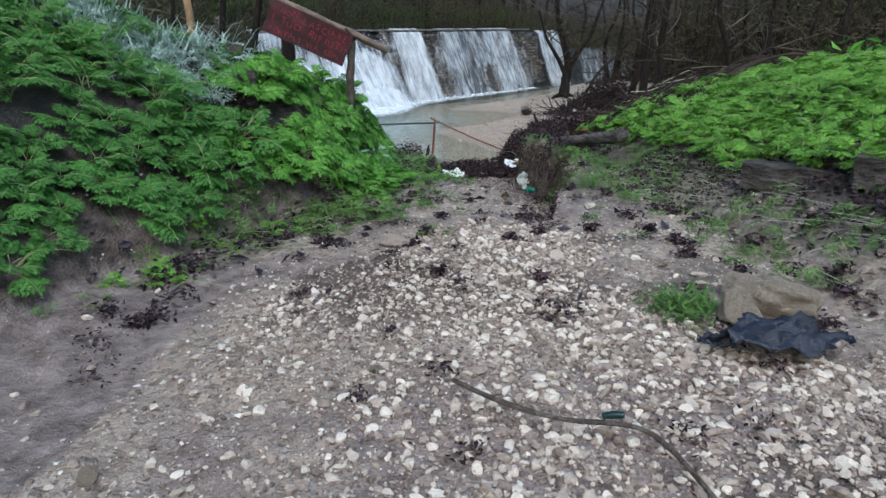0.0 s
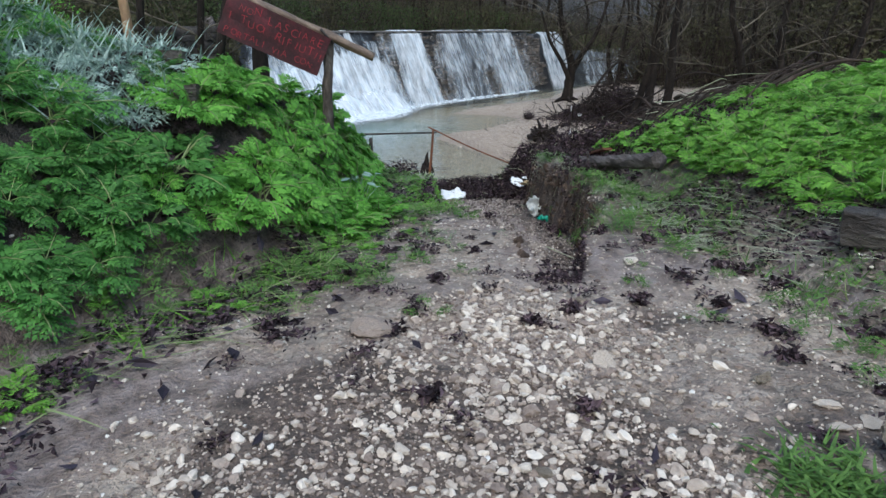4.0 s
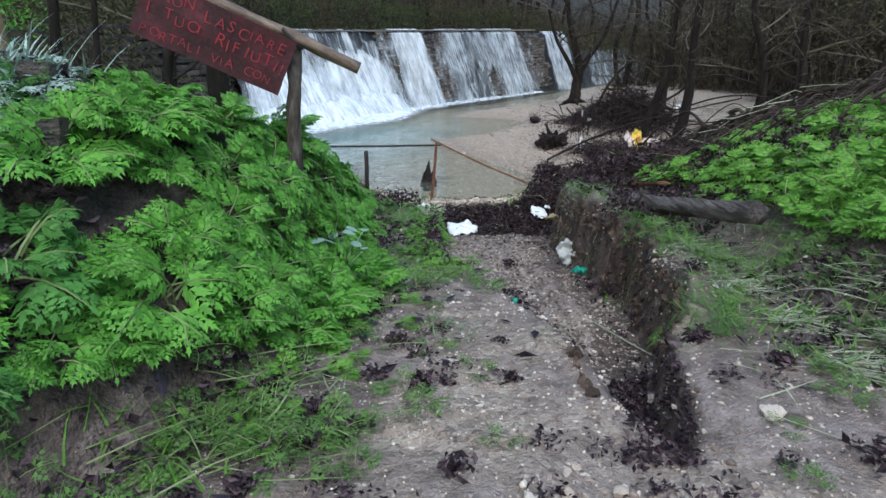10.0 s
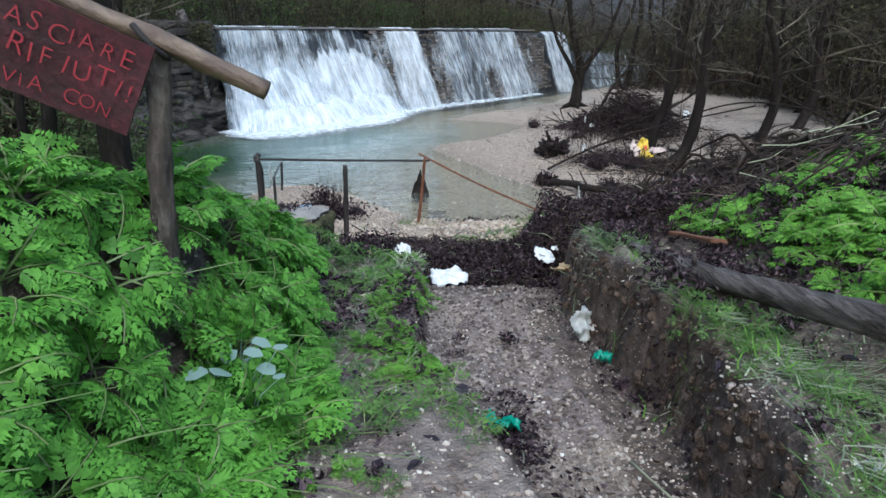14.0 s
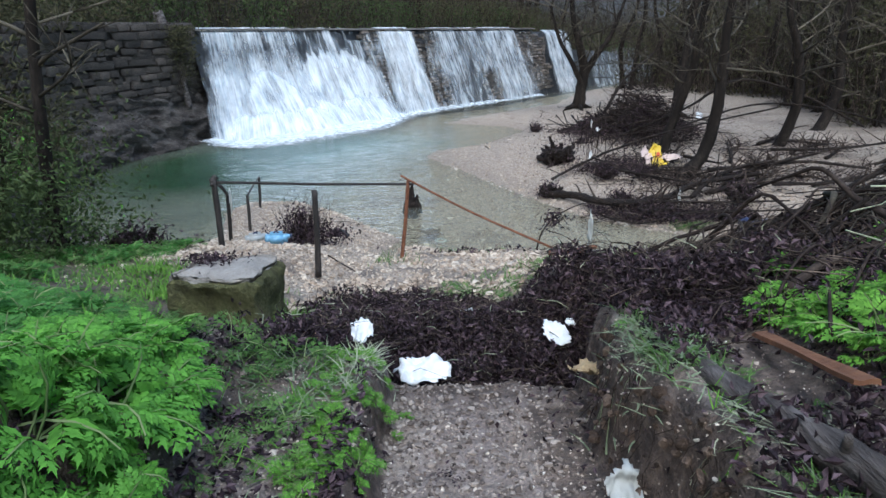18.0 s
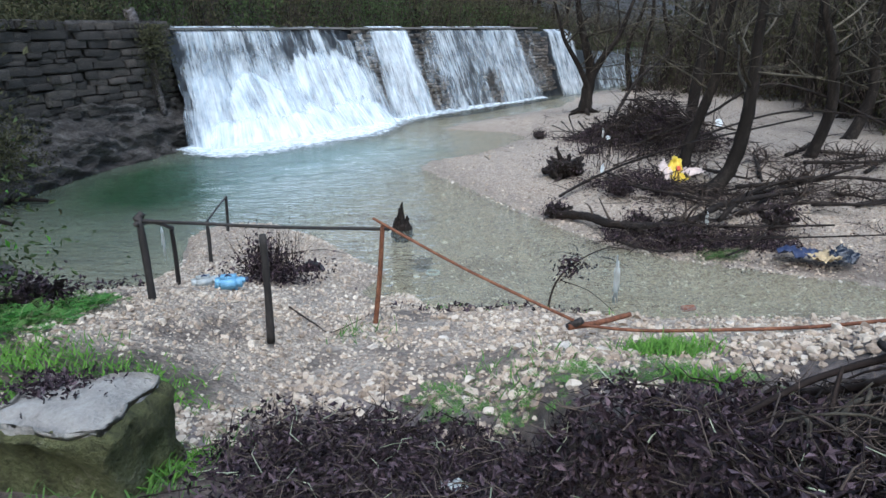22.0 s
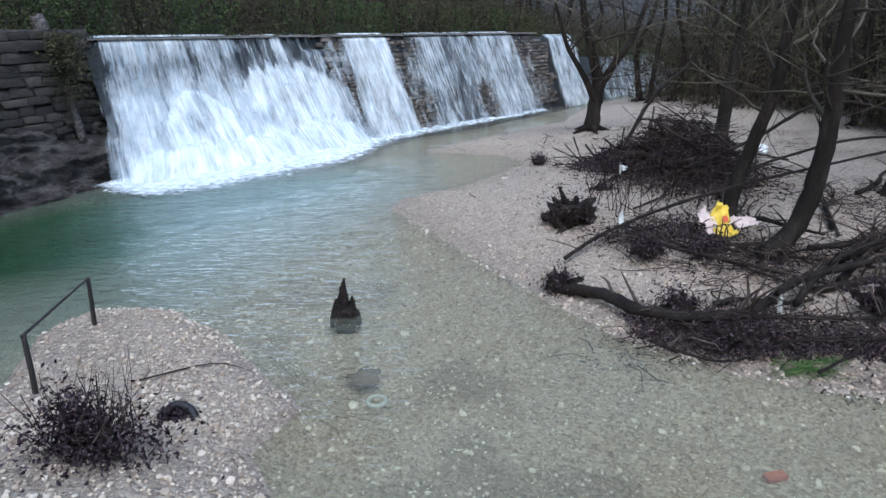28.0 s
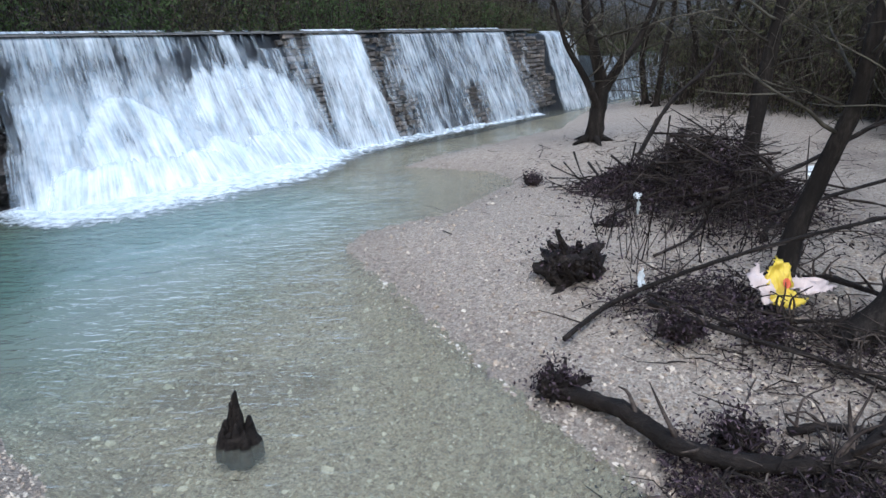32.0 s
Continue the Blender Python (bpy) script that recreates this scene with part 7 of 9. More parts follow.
A = over_ground(P, r, 0.15, 0.4)
B = A + np.stack([r.uniform(0.2, 0.6, 12), r.normal(size=12) * 0.12, r.uniform(0.0, 0.15, 12)], -1)
stick_field("pale_canes", A, B, np.full(12, 0.006), M_STRAW, "pale dry canes lying on the brush", "canes", 12)
leaf_field("dead_leaves", BLOCK_LEAVES, np.full(len(BLOCK_LEAVES), 0.018), M_DEBRIS, "dark leaves lying on top", "", 14, block)
plank = thing("orange_plank", (1.64, 7.42, 2.99), "weathered split orange board lying on dark debris", "plank")
bm = bmesh.new()
bmesh.ops.create_cube(bm, size=1)
bmesh.ops.subdivide_edges(bm, edges=bm.edges[:], cuts=5, use_grid_fill=True)
for v in bm.verts:
    q = Vector((v.co.x * (0.075 - 0.03 * v.co.y), v.co.y * 0.66, v.co.z * 0.02))
    q += noise.noise_vector(Vector((q.x * 22, q.y * 3, q.z * 9))) * 0.014
    q.z += -0.27 * q.y
    v.co = q
part("board", bm, M_ORANGE, plank, smooth=False)

# dead wood on the gravel bar
DRIFT = [
    ([(2.95, 20.5, 0.12), (3.46, 19.95, 0.25), (4.0, 19.2, 0.3), (4.76, 18.9, 0.35), (5.41, 18.98, 0.45), (6.38, 19.6, 0.6), (7.96, 20.13, 0.75)], 0.135, 0.09),
    ([(3.16, 21.4, 0.3), (3.94, 22.0, 0.5), (4.9, 22.0, 0.95), (6.05, 21.9, 1.4), (7.51, 21.9, 1.75), (9.25, 22.0, 2.1)], 0.05, 0.035),
    ([(4.19, 21.5, 0.88), (5.28, 21.27, 0.55), (5.93, 20.54, 0.45), (6.6, 19.4, 0.4)], 0.035, 0.03),
    ([(3.85, 18.65, 0.12), (4.69, 18.12, 0.1), (5.71, 18.33, 0.3), (7.2, 18.23, 0.35)], 0.03, 0.02),
    ([(6.02, 25.0, 0.85), (7.96, 25.0, 1.72), (9.12, 24.5, 2.6), (10.67, 24.0, 2.36), (12.5, 23.2, 1.4)], 0.06, 0.05),
    ([(7.03, 24.0, 1.12), (9.3, 23.5, 2.0), (11.39, 23.0, 1.92), (13, 22.6, 1.5)], 0.04, 0.03),
    ([(7.04, 20.65, 0.72), (8.54, 20.74, 0.85), (10.57, 21.48, 1.05)], 0.07, 0.05),
    ([(7.27, 20.33, 0.62), (9.43, 20.98, 0.85), (11, 20.4, 0.8)], 0.07, 0.05),
    ([(5.31, 18.37, 0.25), (6.78, 18.22, 0.33), (9.4, 18.0, 0.5)], 0.03, 0.02),
    ([(6.69, 30.0, 0.95), (7.6, 30.5, 2.18), (8.55, 31.0, 2.98), (9.2, 31.4, 3.6)], 0.09, 0.05),
    ([(4.4, 29.6, 0.2), (5.25, 29.53, 0.32), (6.0, 29.4, 0.4)], 0.05, 0.03),
    ([(8.2, 19.6, 0.6), (9.2, 19.3, 0.7), (10.6, 19.5, 0.8)], 0.05, 0.03),
    ([(9.5, 22.4, 0.9), (11.0, 22.0, 1.0), (12.8, 22.4, 1.1)], 0.06, 0.05),
    ([(5.6, 17.75, 0.15), (6.3, 18.1, 0.3), (7.1, 18.9, 0.45)], 0.03, 0.02),
    ([(4.25, 21.6, 0.7), (5.0, 21.0, 0.62), (5.9, 20.2, 0.6), (6.7, 19.5, 0.55)], 0.055, 0.03),
    ([(4.9, 19.0, 0.35), (5.8, 18.75, 0.4), (6.9, 18.6, 0.45), (8.0, 18.5, 0.5)], 0.05, 0.03),
    ([(6.1, 19.2, 0.4), (6.9, 19.9, 0.7), (7.7, 20.3, 0.9), (8.6, 20.4, 1.0)], 0.08, 0.05),
    ([(4.6, 25.6, 0.45), (5.6, 26.2, 0.8), (6.6, 26.4, 1.3)], 0.06, 0.03),
]
rd = random.Random(52)
for i in range(22):
    x, y = rd.uniform(5.0, 11.5), rd.uniform(19.0, 24.5)
    a, l, h = rd.gauss(0.15, 0.7), rd.uniform(0.9, 2.8), rd.uniform(0.03, 0.35)
    DRIFT.append(([(x + math.cos(a) * l * k + rd.gauss(0, 0.08), y + math.sin(a) * l * k + rd.gauss(0, 0.08), level(x + math.cos(a) * l * k, y + math.sin(a) * l * k) + 0.05 + h * k * (1.6 - k)) for k in (0, 0.35, 0.7, 1.0)], rd.uniform(0.03, 0.09), 0.03))
for i, (pts, a, b2) in enumerate(DRIFT):
    o = pts[len(pts) // 2]
    d = thing("driftwood_branch", o, "dark wet dead branch washed up on the gravel bar", "driftwood", "driftwood on the gravel bar")
    limb = rod("limb", local([(x + 0.05 * math.sin(k * 2.3 + i), y, z + 0.04 * math.sin(k * 3.1)) for k, (x, y, z) in enumerate(pts)], o), a * 0.72, b2 * 0.6, M_WETWOOD, d, sides=12, knob=0.5, per=9, seed=i)
    rr = random.Random(i)
    ln = smooth_line(pts, 6)
    for j in range(11):
        q = ln[rr.randrange(2, len(ln))]
        e = q + Vector((rr.gauss(0, 0.35), rr.gauss(0, 0.25), rr.uniform(-0.05, 0.5)))
        e.z = max(e.z, level(e.x, e.y) + 0.02)
        mid = (q + e) / 2 + Vector((rr.gauss(0, 0.08), rr.gauss(0, 0.08), 0.05))
        rod("side_twig", local([q, mid, e], o), a * 0.25, 0.006, M_TWIG, limb, sides=5, per=3)


def root_wad(name, at, w, h, seed, label, spikes=16):
    """A torn root stock: a dark core with ragged broken ends and clinging leaves."""
    o = thing(name, at, label, "root stock")
    rr = random.Random(seed)
    bm = bmesh.new()
    bmesh.ops.create_icosphere(bm, subdivisions=3, radius=1)
    for v in bm.verts:
        n = noise.noise(v.co * 2.3 + Vector((seed, 0, 0))) + 0.5 * noise.noise(v.co * 6 + Vector((seed, 3, 0)))
        v.co = Vector((v.co.x * w * 0.5, v.co.y * w * 0.4, v.co.z * h * 0.42 + h * 0.3)) * 0.62 * (1 + 0.9 * n)
    part("core", bm, M_WETWOOD, o)
    for i in range(spikes):
        a, k = rr.uniform(0, 6.28), rr.uniform(0.05, 0.42)
        hh = h * rr.uniform(0.15, 0.6) * (1.25 - k)
        bm = bmesh.new()
        bmesh.ops.create_cube(bm, size=1)
        bmesh.ops.subdivide_edges(bm, edges=bm.edges[:], cuts=2, use_grid_fill=True)
        turn = Euler((rr.gauss(0, 0.75), rr.gauss(0, 0.75), rr.uniform(0, 6.28))).to_matrix()
        sx, sy = w * rr.uniform(0.08, 0.24), w * rr.uniform(0.05, 0.14)
        for v in bm.verts:
            top = 1 - 0.55 * (v.co.z + 0.5)
            q = Vector((v.co.x * sx * top, v.co.y * sy * top, (v.co.z + 0.5) * hh)) + noise.noise_vector(v.co * 3 + Vector((i, seed, 0))) * w * 0.05
            v.co = turn @ q + Vector((math.cos(a) * w * k, math.sin(a) * w * k * 0.8, h * rr.uniform(0.08, 0.12) + 0.3 * h * (0.5 - k)))
        part("root", bm, M_WETWOOD, o, smooth=False)
    P = np.random.RandomState(seed).normal(size=(520, 3)) * (w * 0.3, w * 0.26, h * 0.24) + (0, 0, h * 0.36)
    leaf_field("clinging_leaves", P, np.full(520, 0.03), M_DEBRIS, "clinging dark leaves", "", seed, o)
    return o


root_wad("root_stock", (3.65, 23.4, 0.3), 1.3, 0.95, 3, "dark torn root stock lying on the gravel bar", 34)
root_wad("root_stock", (2.95, 20.55, 0.02), 0.55, 0.55, 5, "shaggy root end of a dead branch at the water's edge", 18)
root_wad("root_stock", (4.05, 30.2, 0.15), 0.5, 0.5, 7, "small dark root stock far out on the bar", 10)
root_wad("root_stock", (4.5, 19.4, 0.2), 0.6, 0.4, 9, "mass of roots and leaves under the dead branch", 12)
root_wad("root_stock", (5.5, 21.0, 0.45), 0.55, 0.4, 11, "mass of roots and leaves behind the dead branch", 12)
root_wad("root_stock", (5.0, 18.55, 0.1), 0.75, 0.5, 21, "mass of dark roots hanging below the dead branch", 16)
root_wad("root_stock", (7.2, 19.0, 0.35), 0.7, 0.6, 22, "dark torn roots beside the dead branch", 16)
root_wad("root_stock", (4.6, 21.2, 0.4), 0.6, 0.5, 23, "dark roots caught on the driftwood", 14)
root_wad("root_stock", (4.9, 25.4, 0.4), 0.7, 0.4, 24, "dark roots and leaves before the drift heap", 12)
bush = thing("dead_bush", (-2.25, 16.0, level(-2.25, 16.0)), "dark uprooted dead bush lying on the gravel spit", "bush")
q = np.random.RandomState(91)
P = np.concatenate([q.normal(size=(1500, 3)) * (0.36, 0.22, 0.12) + (0.06, 0, 0.17), q.normal(size=(600, 3)) * (0.14, 0.12, 0.16) + (-0.12, 0, 0.4)])
P[:, 2] = np.maximum(P[:, 2], 0.01)
leaf_field("foliage", P, np.full(len(P), 0.032), M_DEBRIS, "hanging brown dead leaves", "", 93, bush)
A = q.normal(size=(90, 3)) * (0.12, 0.1, 0.02) + (0, 0, 0.03)
B = A + np.stack([q.normal(size=90) * 0.26, q.normal(size=90) * 0.2, q.uniform(0.2, 0.8, 90)], -1)
stick_field("stem_tangle", A, B, q.uniform(0.004, 0.011, 90), M_TWIG, "thin dark stems", "", 92, bush)
A = q.normal(size=(14, 3)) * (0.2, 0.12, 0.02) + (0.1, 0, 0.3)
B = A + np.stack([q.uniform(-0.1, 0.4, 14), q.normal(size=14) * 0.2, q.uniform(0.5, 0.85, 14)], -1)
stick_field("bare_growth", A, B, np.full(14, 0.004), M_TWIG, "bare upright stems", "", 94, bush)
root_wad("root_stock", (-3.9, 13.1, level(-3.9, 13.1)), 0.75, 0.5, 31, "dark rotten log and roots beside the pool", 20)
root_wad("root_stock", (-1.85, 16.8, 0.15), 0.25, 0.3, 15, "small dark root on the gravel spit", 8)

stump = thing("river_stump", (-0.49, 19.8, -0.25), "jagged dark stump standing in the shallow water", "stump")
bm = bmesh.new()
bmesh.ops.create_cone(bm, cap_ends=True, segments=22, radius1=0.13, radius2=0.2, depth=0.5)
bmesh.ops.translate(bm, verts=bm.verts, vec=(0, 0, 0.14))
bmesh.ops.subdivide_edges(bm, edges=[e for e in bm.edges if abs(e.verts[0].co.z - e.verts[1].co.z) > 0.1], cuts=5)
for v in bm.verts:
    a, up = math.atan2(v.co.y, v.co.x), max(0, v.co.z) / 0.39
    k = (1 + 0.3 * noise.noise(Vector((math.cos(a) * 2.2, math.sin(a) * 2.2, 1)))) * (1 - 0.25 * up)
    v.co = Vector((v.co.x * k, v.co.y * k * 0.8, v.co.z + 0.1 * up * noise.noise(Vector((math.cos(a) * 3, math.sin(a) * 3, 7)))))
part("base", bm, M_WETWOOD, stump)
for i, (a, k, h, w) in enumerate(((1.5, 0.05, 0.85, 0.08), (2.4, 0.08, 0.72, 0.075), (0.5, 0.13, 0.55, 0.08), (3.0, 0.14, 0.52, 0.08), (3.6, 0.15, 0.46, 0.08), (0.0, 0.16, 0.5, 0.08), (4.2, 0.13, 0.42, 0.07), (5.4, 0.15, 0.45, 0.07), (1.1, 0.04, 0.66, 0.08), (4.8, 0.07, 0.52, 0.08))):
    dx, dy = math.cos(a) * k, math.sin(a) * k * 0.8
    rod("splinter", [(dx * 1.2, dy * 1.2, 0.1), (dx * 1.1, dy * 1.1, h * 0.55), (dx * 0.9 + 0.02 * math.sin(i), dy * 0.9, h * 0.85), (dx * 0.95 + 0.02, dy * 0.9, h)], w, w * 0.2, M_WETWOOD, stump, sides=7, knob=0.5, per=4, seed=i)

heap = thing("flood_debris_heap", (7.1, 27.0, 0.9), "big heap of dark flood debris caught between the trees", "debris heap")
O = (7.1, 27.0, 0.9)
for i in range(190):
    x, y = (rb.gauss(7.1, 0.85), rb.gauss(26.8, 1.2)) if i % 3 else (rb.gauss(5.9, 0.6), rb.gauss(28.4, 0.7))
    z = level(x, y) + rb.uniform(0.05, 1.5) * math.exp(-((x - 7.1) / 1.4) ** 2 - ((y - 26.8) / 2.2) ** 2)
    a, l = rb.uniform(0, 6.28), rb.uniform(0.6, 2.0)
    d = Vector((math.cos(a), math.sin(a), rb.gauss(0, 0.3) if i % 4 else rb.gauss(0.2, 0.9)))
    p0 = Vector((x, y, z)) - d * l / 2
    pts = [p0, p0 + d * l * 0.5 + Vector((0, 0, rb.gauss(0, 0.12))), p0 + d * l]
    for q in pts:
        q.z = max(q.z, level(q.x, q.y) + 0.02)
    rod("branch", local(pts, O), rb.uniform(0.01, 0.04), 0.007, M_BRUSH if i % 3 else M_WETWOOD, heap, sides=6, per=4, knob=0.4)
b = pile_of_sticks("twig_tangle", (7.1, 26.8), (0.85, 1.3), 2300, 0.6, 0.008, 1.9, "tangle of fine dark dead twigs", 83, mat=M_BRUSH)
b.parent, b["kind"], b["category"], b.location = heap, "", "", -Vector(O)
P = np.concatenate([np.array([7.1, 26.8]) + r.normal(size=(13000, 2)) * (0.8, 1.15), np.array([6.0, 28.3]) + r.normal(size=(4000, 2)) * (0.55, 0.6)])
D = (1.6 * np.exp(-(((P - (7.1, 26.8)) / (1.2, 1.8)) ** 2).sum(1)) + 0.35 * np.exp(-(((P - (6.0, 28.3)) / (0.8, 0.8)) ** 2).sum(1))) * np.clip(0.7 + 0.9 * vnoise(P[:, 0], P[:, 1], 1.6, 3), 0.1, 1.5)
Q = over_ground(P, r, 0.0, 0.1)
Q[:, 2] += D * r.uniform(0.1, 1, len(P))
leaf_field("matted_leaves", Q - O, np.full(len(Q), 0.04), M_DEBRIS, "matted dark leaves", "", 11, heap)
q = np.random.RandomState(188)
A = np.stack([q.uniform(4.4, 7.0, 70), q.uniform(23.0, 25.2, 70), 0 * q.rand(70)], -1)
A[:, 2] = [level(x, y) for x, y in A[:, :2]]
B = A + np.stack([q.normal(size=70) * 0.2, q.normal(size=70) * 0.15, q.uniform(0.4, 1.5, 70)], -1)
stick_field("upright_stems", A, B, q.uniform(0.005, 0.013, 70), M_BRUSH, "thin dark bare stems growing out of the gravel", "stems", 189, sag=0.06)
for cx, cy, sx, sy, n, sd in ((5.0, 18.8, 0.8, 0.28, 1100, 1), (6.3, 20.7, 0.8, 0.4, 900, 2), (8.8, 20.6, 1.0, 0.4, 700, 3), (10.5, 23.2, 1.4, 0.6, 700, 4), (5.2, 22.3, 0.7, 0.5, 700, 5), (8, 31, 2.5, 3, 900, 6)):
    pile_of_sticks("bar_sticks", (cx, cy), (sx, sy), n // 3, 0.5, 0.009, 0.35, "thin dark sticks scattered over the gravel bar", 90 + sd)
    P = np.array([cx, cy]) + r.normal(size=(n * 2, 2)) * (sx, sy)
    leaf_field("bar_leaves", over_ground(P, r, 0.0, 0.08), np.full(n * 2, 0.026), M_DEBRIS, "dark dead leaves scattered over the gravel bar", "debris", 20 + sd, flat=0.65)
P = scatter(2800, 5.5, 12, 17.2, 25, lambda x, y: S(-0.1, 0.3, vnoise(x, y + 7, 1.1, 3)), 86)
leaf_field("bar_leaves", over_ground(P, r, 0.0, 0.04), np.full(len(P), 0.025), M_DEBRIS, "dark leaf litter under the bare trees of the bar", "debris", 49, flat=0.5)
P = np.stack([r.uniform(3.7, 7.2, 5600), 0 * r.rand(5600)], -1)
P[:, 1] = np.interp(P[:, 0], [3.7, 4.8, 6.4], [18.95, 18.2, 18.0]) + np.abs(r.normal(size=5600)) * 0.5
leaf_field("snag_leaves", over_ground(P, r, 0.0, 0.16), np.full(5600, 0.027), M_DEBRIS, "dark leaves and weed packed under the dead branch", "debris", 33)
P = np.stack([5.2 + r.normal(size=1500) * 0.7, 22.1 + r.normal(size=1500) * 0.35], -1)
leaf_field("snag_leaves", over_ground(P, r, 0.0, 0.3), np.full(1500, 0.035), M_DEBRIS, "dark leaves packed between dead branches", "debris", 34)
pts = np.array([5.55, 18.0]) + r.normal(size=(160, 2)) * (0.22, 0.1)
blades("trailing_grass", pts, M_WEED, 0.26, 35, "clump of green grass trailing into the water", lie=0.7, width=0.008, heading=-0.7)
P = scatter(300, -3.5, 4.5, 13.0, 13.5, lambda x, y: np.exp(-((y - (13.35 - 0.13 * x)) / 0.12) ** 2) * (x > -0.2), 78)
leaf_field("shore_leaves", over_ground(P, r, 0.0, 0.06), np.full(len(P), 0.03), M_DEBRIS, "dark weed along the edge of the beach", "debris", 30)
pts = scatter(420, 0.2, 4.6, 12.6, 13.6, lambda x, y: np.exp(-((y - (13.4 - 0.14 * x)) / 0.1) ** 2) * (0.2 + (x > 2)), 79)
blades("shore_grass", pts, M_LEAFY, 0.09, 31, "short green weed along the edge of the beach", lie=0.4, width=0.006)

# a bent twig with torn plastic at the water's edge, the stick on the gravel
twig = thing("bent_twig", (1.56, 13.42, 1.0), "bent dead twig hung with dark weed and torn plastic", "twig")
O = (1.56, 13.42, 1.0)
rod("stalk", local([(1.56, 13.45, 0.9), (1.62, 13.45, 1.4), (1.82, 13.45, 1.69), (2.18, 13.5, 1.86), (2.45, 13.5, 1.84)], O), 0.013, 0.005, M_TWIG, twig, sides=6)
rod("side_twig", local([(1.7, 13.45, 1.5), (2.0, 13.4, 1.4), (2.3, 13.4, 1.15)], O), 0.006, 0.003, M_TWIG, twig, sides=5)
P = np.random.RandomState(3).normal(size=(150, 3)) * (0.1, 0.03, 0.07) + (0.24, 0.02, 0.66)
leaf_field("hanging_weed", P, np.full(150, 0.03), M_DEBRIS, "dark weed", "", 3, twig)
crumpled("plastic_strip", (0.76, 0.08, 0.5), 0.09, 0.7, M_MILKY, 6, twig, 0.05, 0.5, 0.1, radians(88), "torn grey plastic strip", 10)
stick = thing("fallen_stick", (0.4, 1.5, 3.1), "dark crooked stick lying on the gravel", "stick")
O = (0.4, 1.5, 3.1)
rod("shaft", local([(0.03, 1.73, 3.12), (0.2, 1.6, 3.115), (0.36, 1.53, 3.11), (0.56, 1.49, 3.11), (0.63, 1.38, 3.11), (0.68, 1.15, 3.11)], O), 0.0085, 0.0065, M_GREYBARK, stick, sides=9, knob=0.6, per=9)
for pts in ([(-1.48, 14.01, 0), (-1.1, 13.75, 0), (-0.88, 13.58, 0), (-0.25, 13.25, 0)], [(-2.6, 17.6, 0), (-1.9, 18.1, 0), (-1.4, 18.0, 0)], [(0.9, 6.0, 0.5), (1.0, 5.7, 0), (1.1, 5.45, 0)], [(0.5, 5.0, 0), (0.42, 5.6, 0), (0.45, 6.2, 0)]):
    o = (*pts[1][:2], level(*pts[1][:2]))
    tw = thing("loose_twig", o, "thin bare twig lying on the stones", "twig", "loose twigs")
    rod("shaft", local([(a, b3, level(a, b3) + 0.035) for a, b3, c in pts], o), 0.012 if o[1] > 12 else 0.005, 0.004, M_TWIG if o[1] > 12 else M_STRAW, tw, sides=6)
for i, pts in enumerate(([(-9.4, 19.0, 0.55), (-8.6, 18.7, 0.6), (-8.0, 18.6, 0.5)], [(-7.0, 15.9, 0.75), (-6.4, 15.6, 0.8), (-6.0, 15.4, 0.7)], [(-10.6, 21.5, 0.05), (-10.0, 21.7, 0.14), (-9.4, 21.9, 0.06)])):
    o = pts[1]
    d = thing("driftwood_branch", o, "dark wet dead branch at the edge of the pool", "driftwood", "driftwood by the pool")
    rod("limb", local(pts, o), 0.06, 0.04, M_WETWOOD, d, sides=9, knob=0.3, seed=i)

# ---- litter ----
def litter(name, label, category, at, *pieces):
    o = thing(name, at, label, category)
    for nm, dx, dy, dz, w, h, mat, seed, kw in pieces:
        crumpled(nm, (dx, dy, dz), w, h, mat, seed, o, **kw)
    return o


def crag_mesh(seed):
    """A rough broken stone."""
    bm = bmesh.new()
    bmesh.ops.create_icosphere(bm, subdivisions=4, radius=1)
    q = random.Random(seed)
    for _ in range(9):
        d = Vector((q.gauss(0, 1), q.gauss(0, 1), q.gauss(0, 1))).normalized()
        lim = q.uniform(0.5, 0.85)
        for v in bm.verts:
            v.co -= d * max(0, v.co.dot(d) - lim)
    for v in bm.verts:
        v.co += noise.noise_vector(v.co * 2.5 + Vector((seed * 5, 0, 0))) * 0.16 + noise.noise_vector(v.co * 8) * 0.05
    me = bpy.data.meshes.new("tan_rock")
    bm.to_mesh(me)
    bm.free()
    me.materials.append(M_ROCKTAN)
    return me


slab = crag_mesh(17)
slab.materials[0] = M_STONE
ob = put_stone(-0.28, 3.36, 0.2, 77, None, slab, 0.4, 0.14)
ob.name = "flat_stone"
tagged(ob, "flat pale tan angular stone among gravel", "stone")
litter("plastic_rag", "crumpled white plastic rag lying on dark debris", "rag", (-0.26, 8.85, 2.33), ("sheet", 0, 0, 0, 0.16, 0.22, M_WHITE, 3, dict(lift=0.05, stand=0.5)))
litter("plastic_rag", "torn white plastic sheet at the edge of the gravel", "rag", (0.14, 8.6, 2.13), ("sheet", 0, 0, 0.05, 0.38, 0.24, M_WHITE, 5, dict(lift=0.06, stand=0.45)))
litter("plastic_rag", "white piece of plastic board lying on dark debris", "rag", (0.99, 8.9, 2.3), ("sheet", 0, 0, 0, 0.2, 0.24, M_WHITE, 7, dict(lift=0.015, ragged=0.3, rot=0.5, stand=0.4)), ("scrap", 0.1, 0.08, 0.03, 0.07, 0.09, M_WHITE, 9, dict(lift=0.02)))
litter("plastic_bag", "crumpled pale plastic bag in the gully", "bag", (0.98, 7.38, 2.34), ("bag_body", 0, 0, 0.06, 0.16, 0.24, M_MILKY, 11, dict(lift=0.07, stand=1.1)))
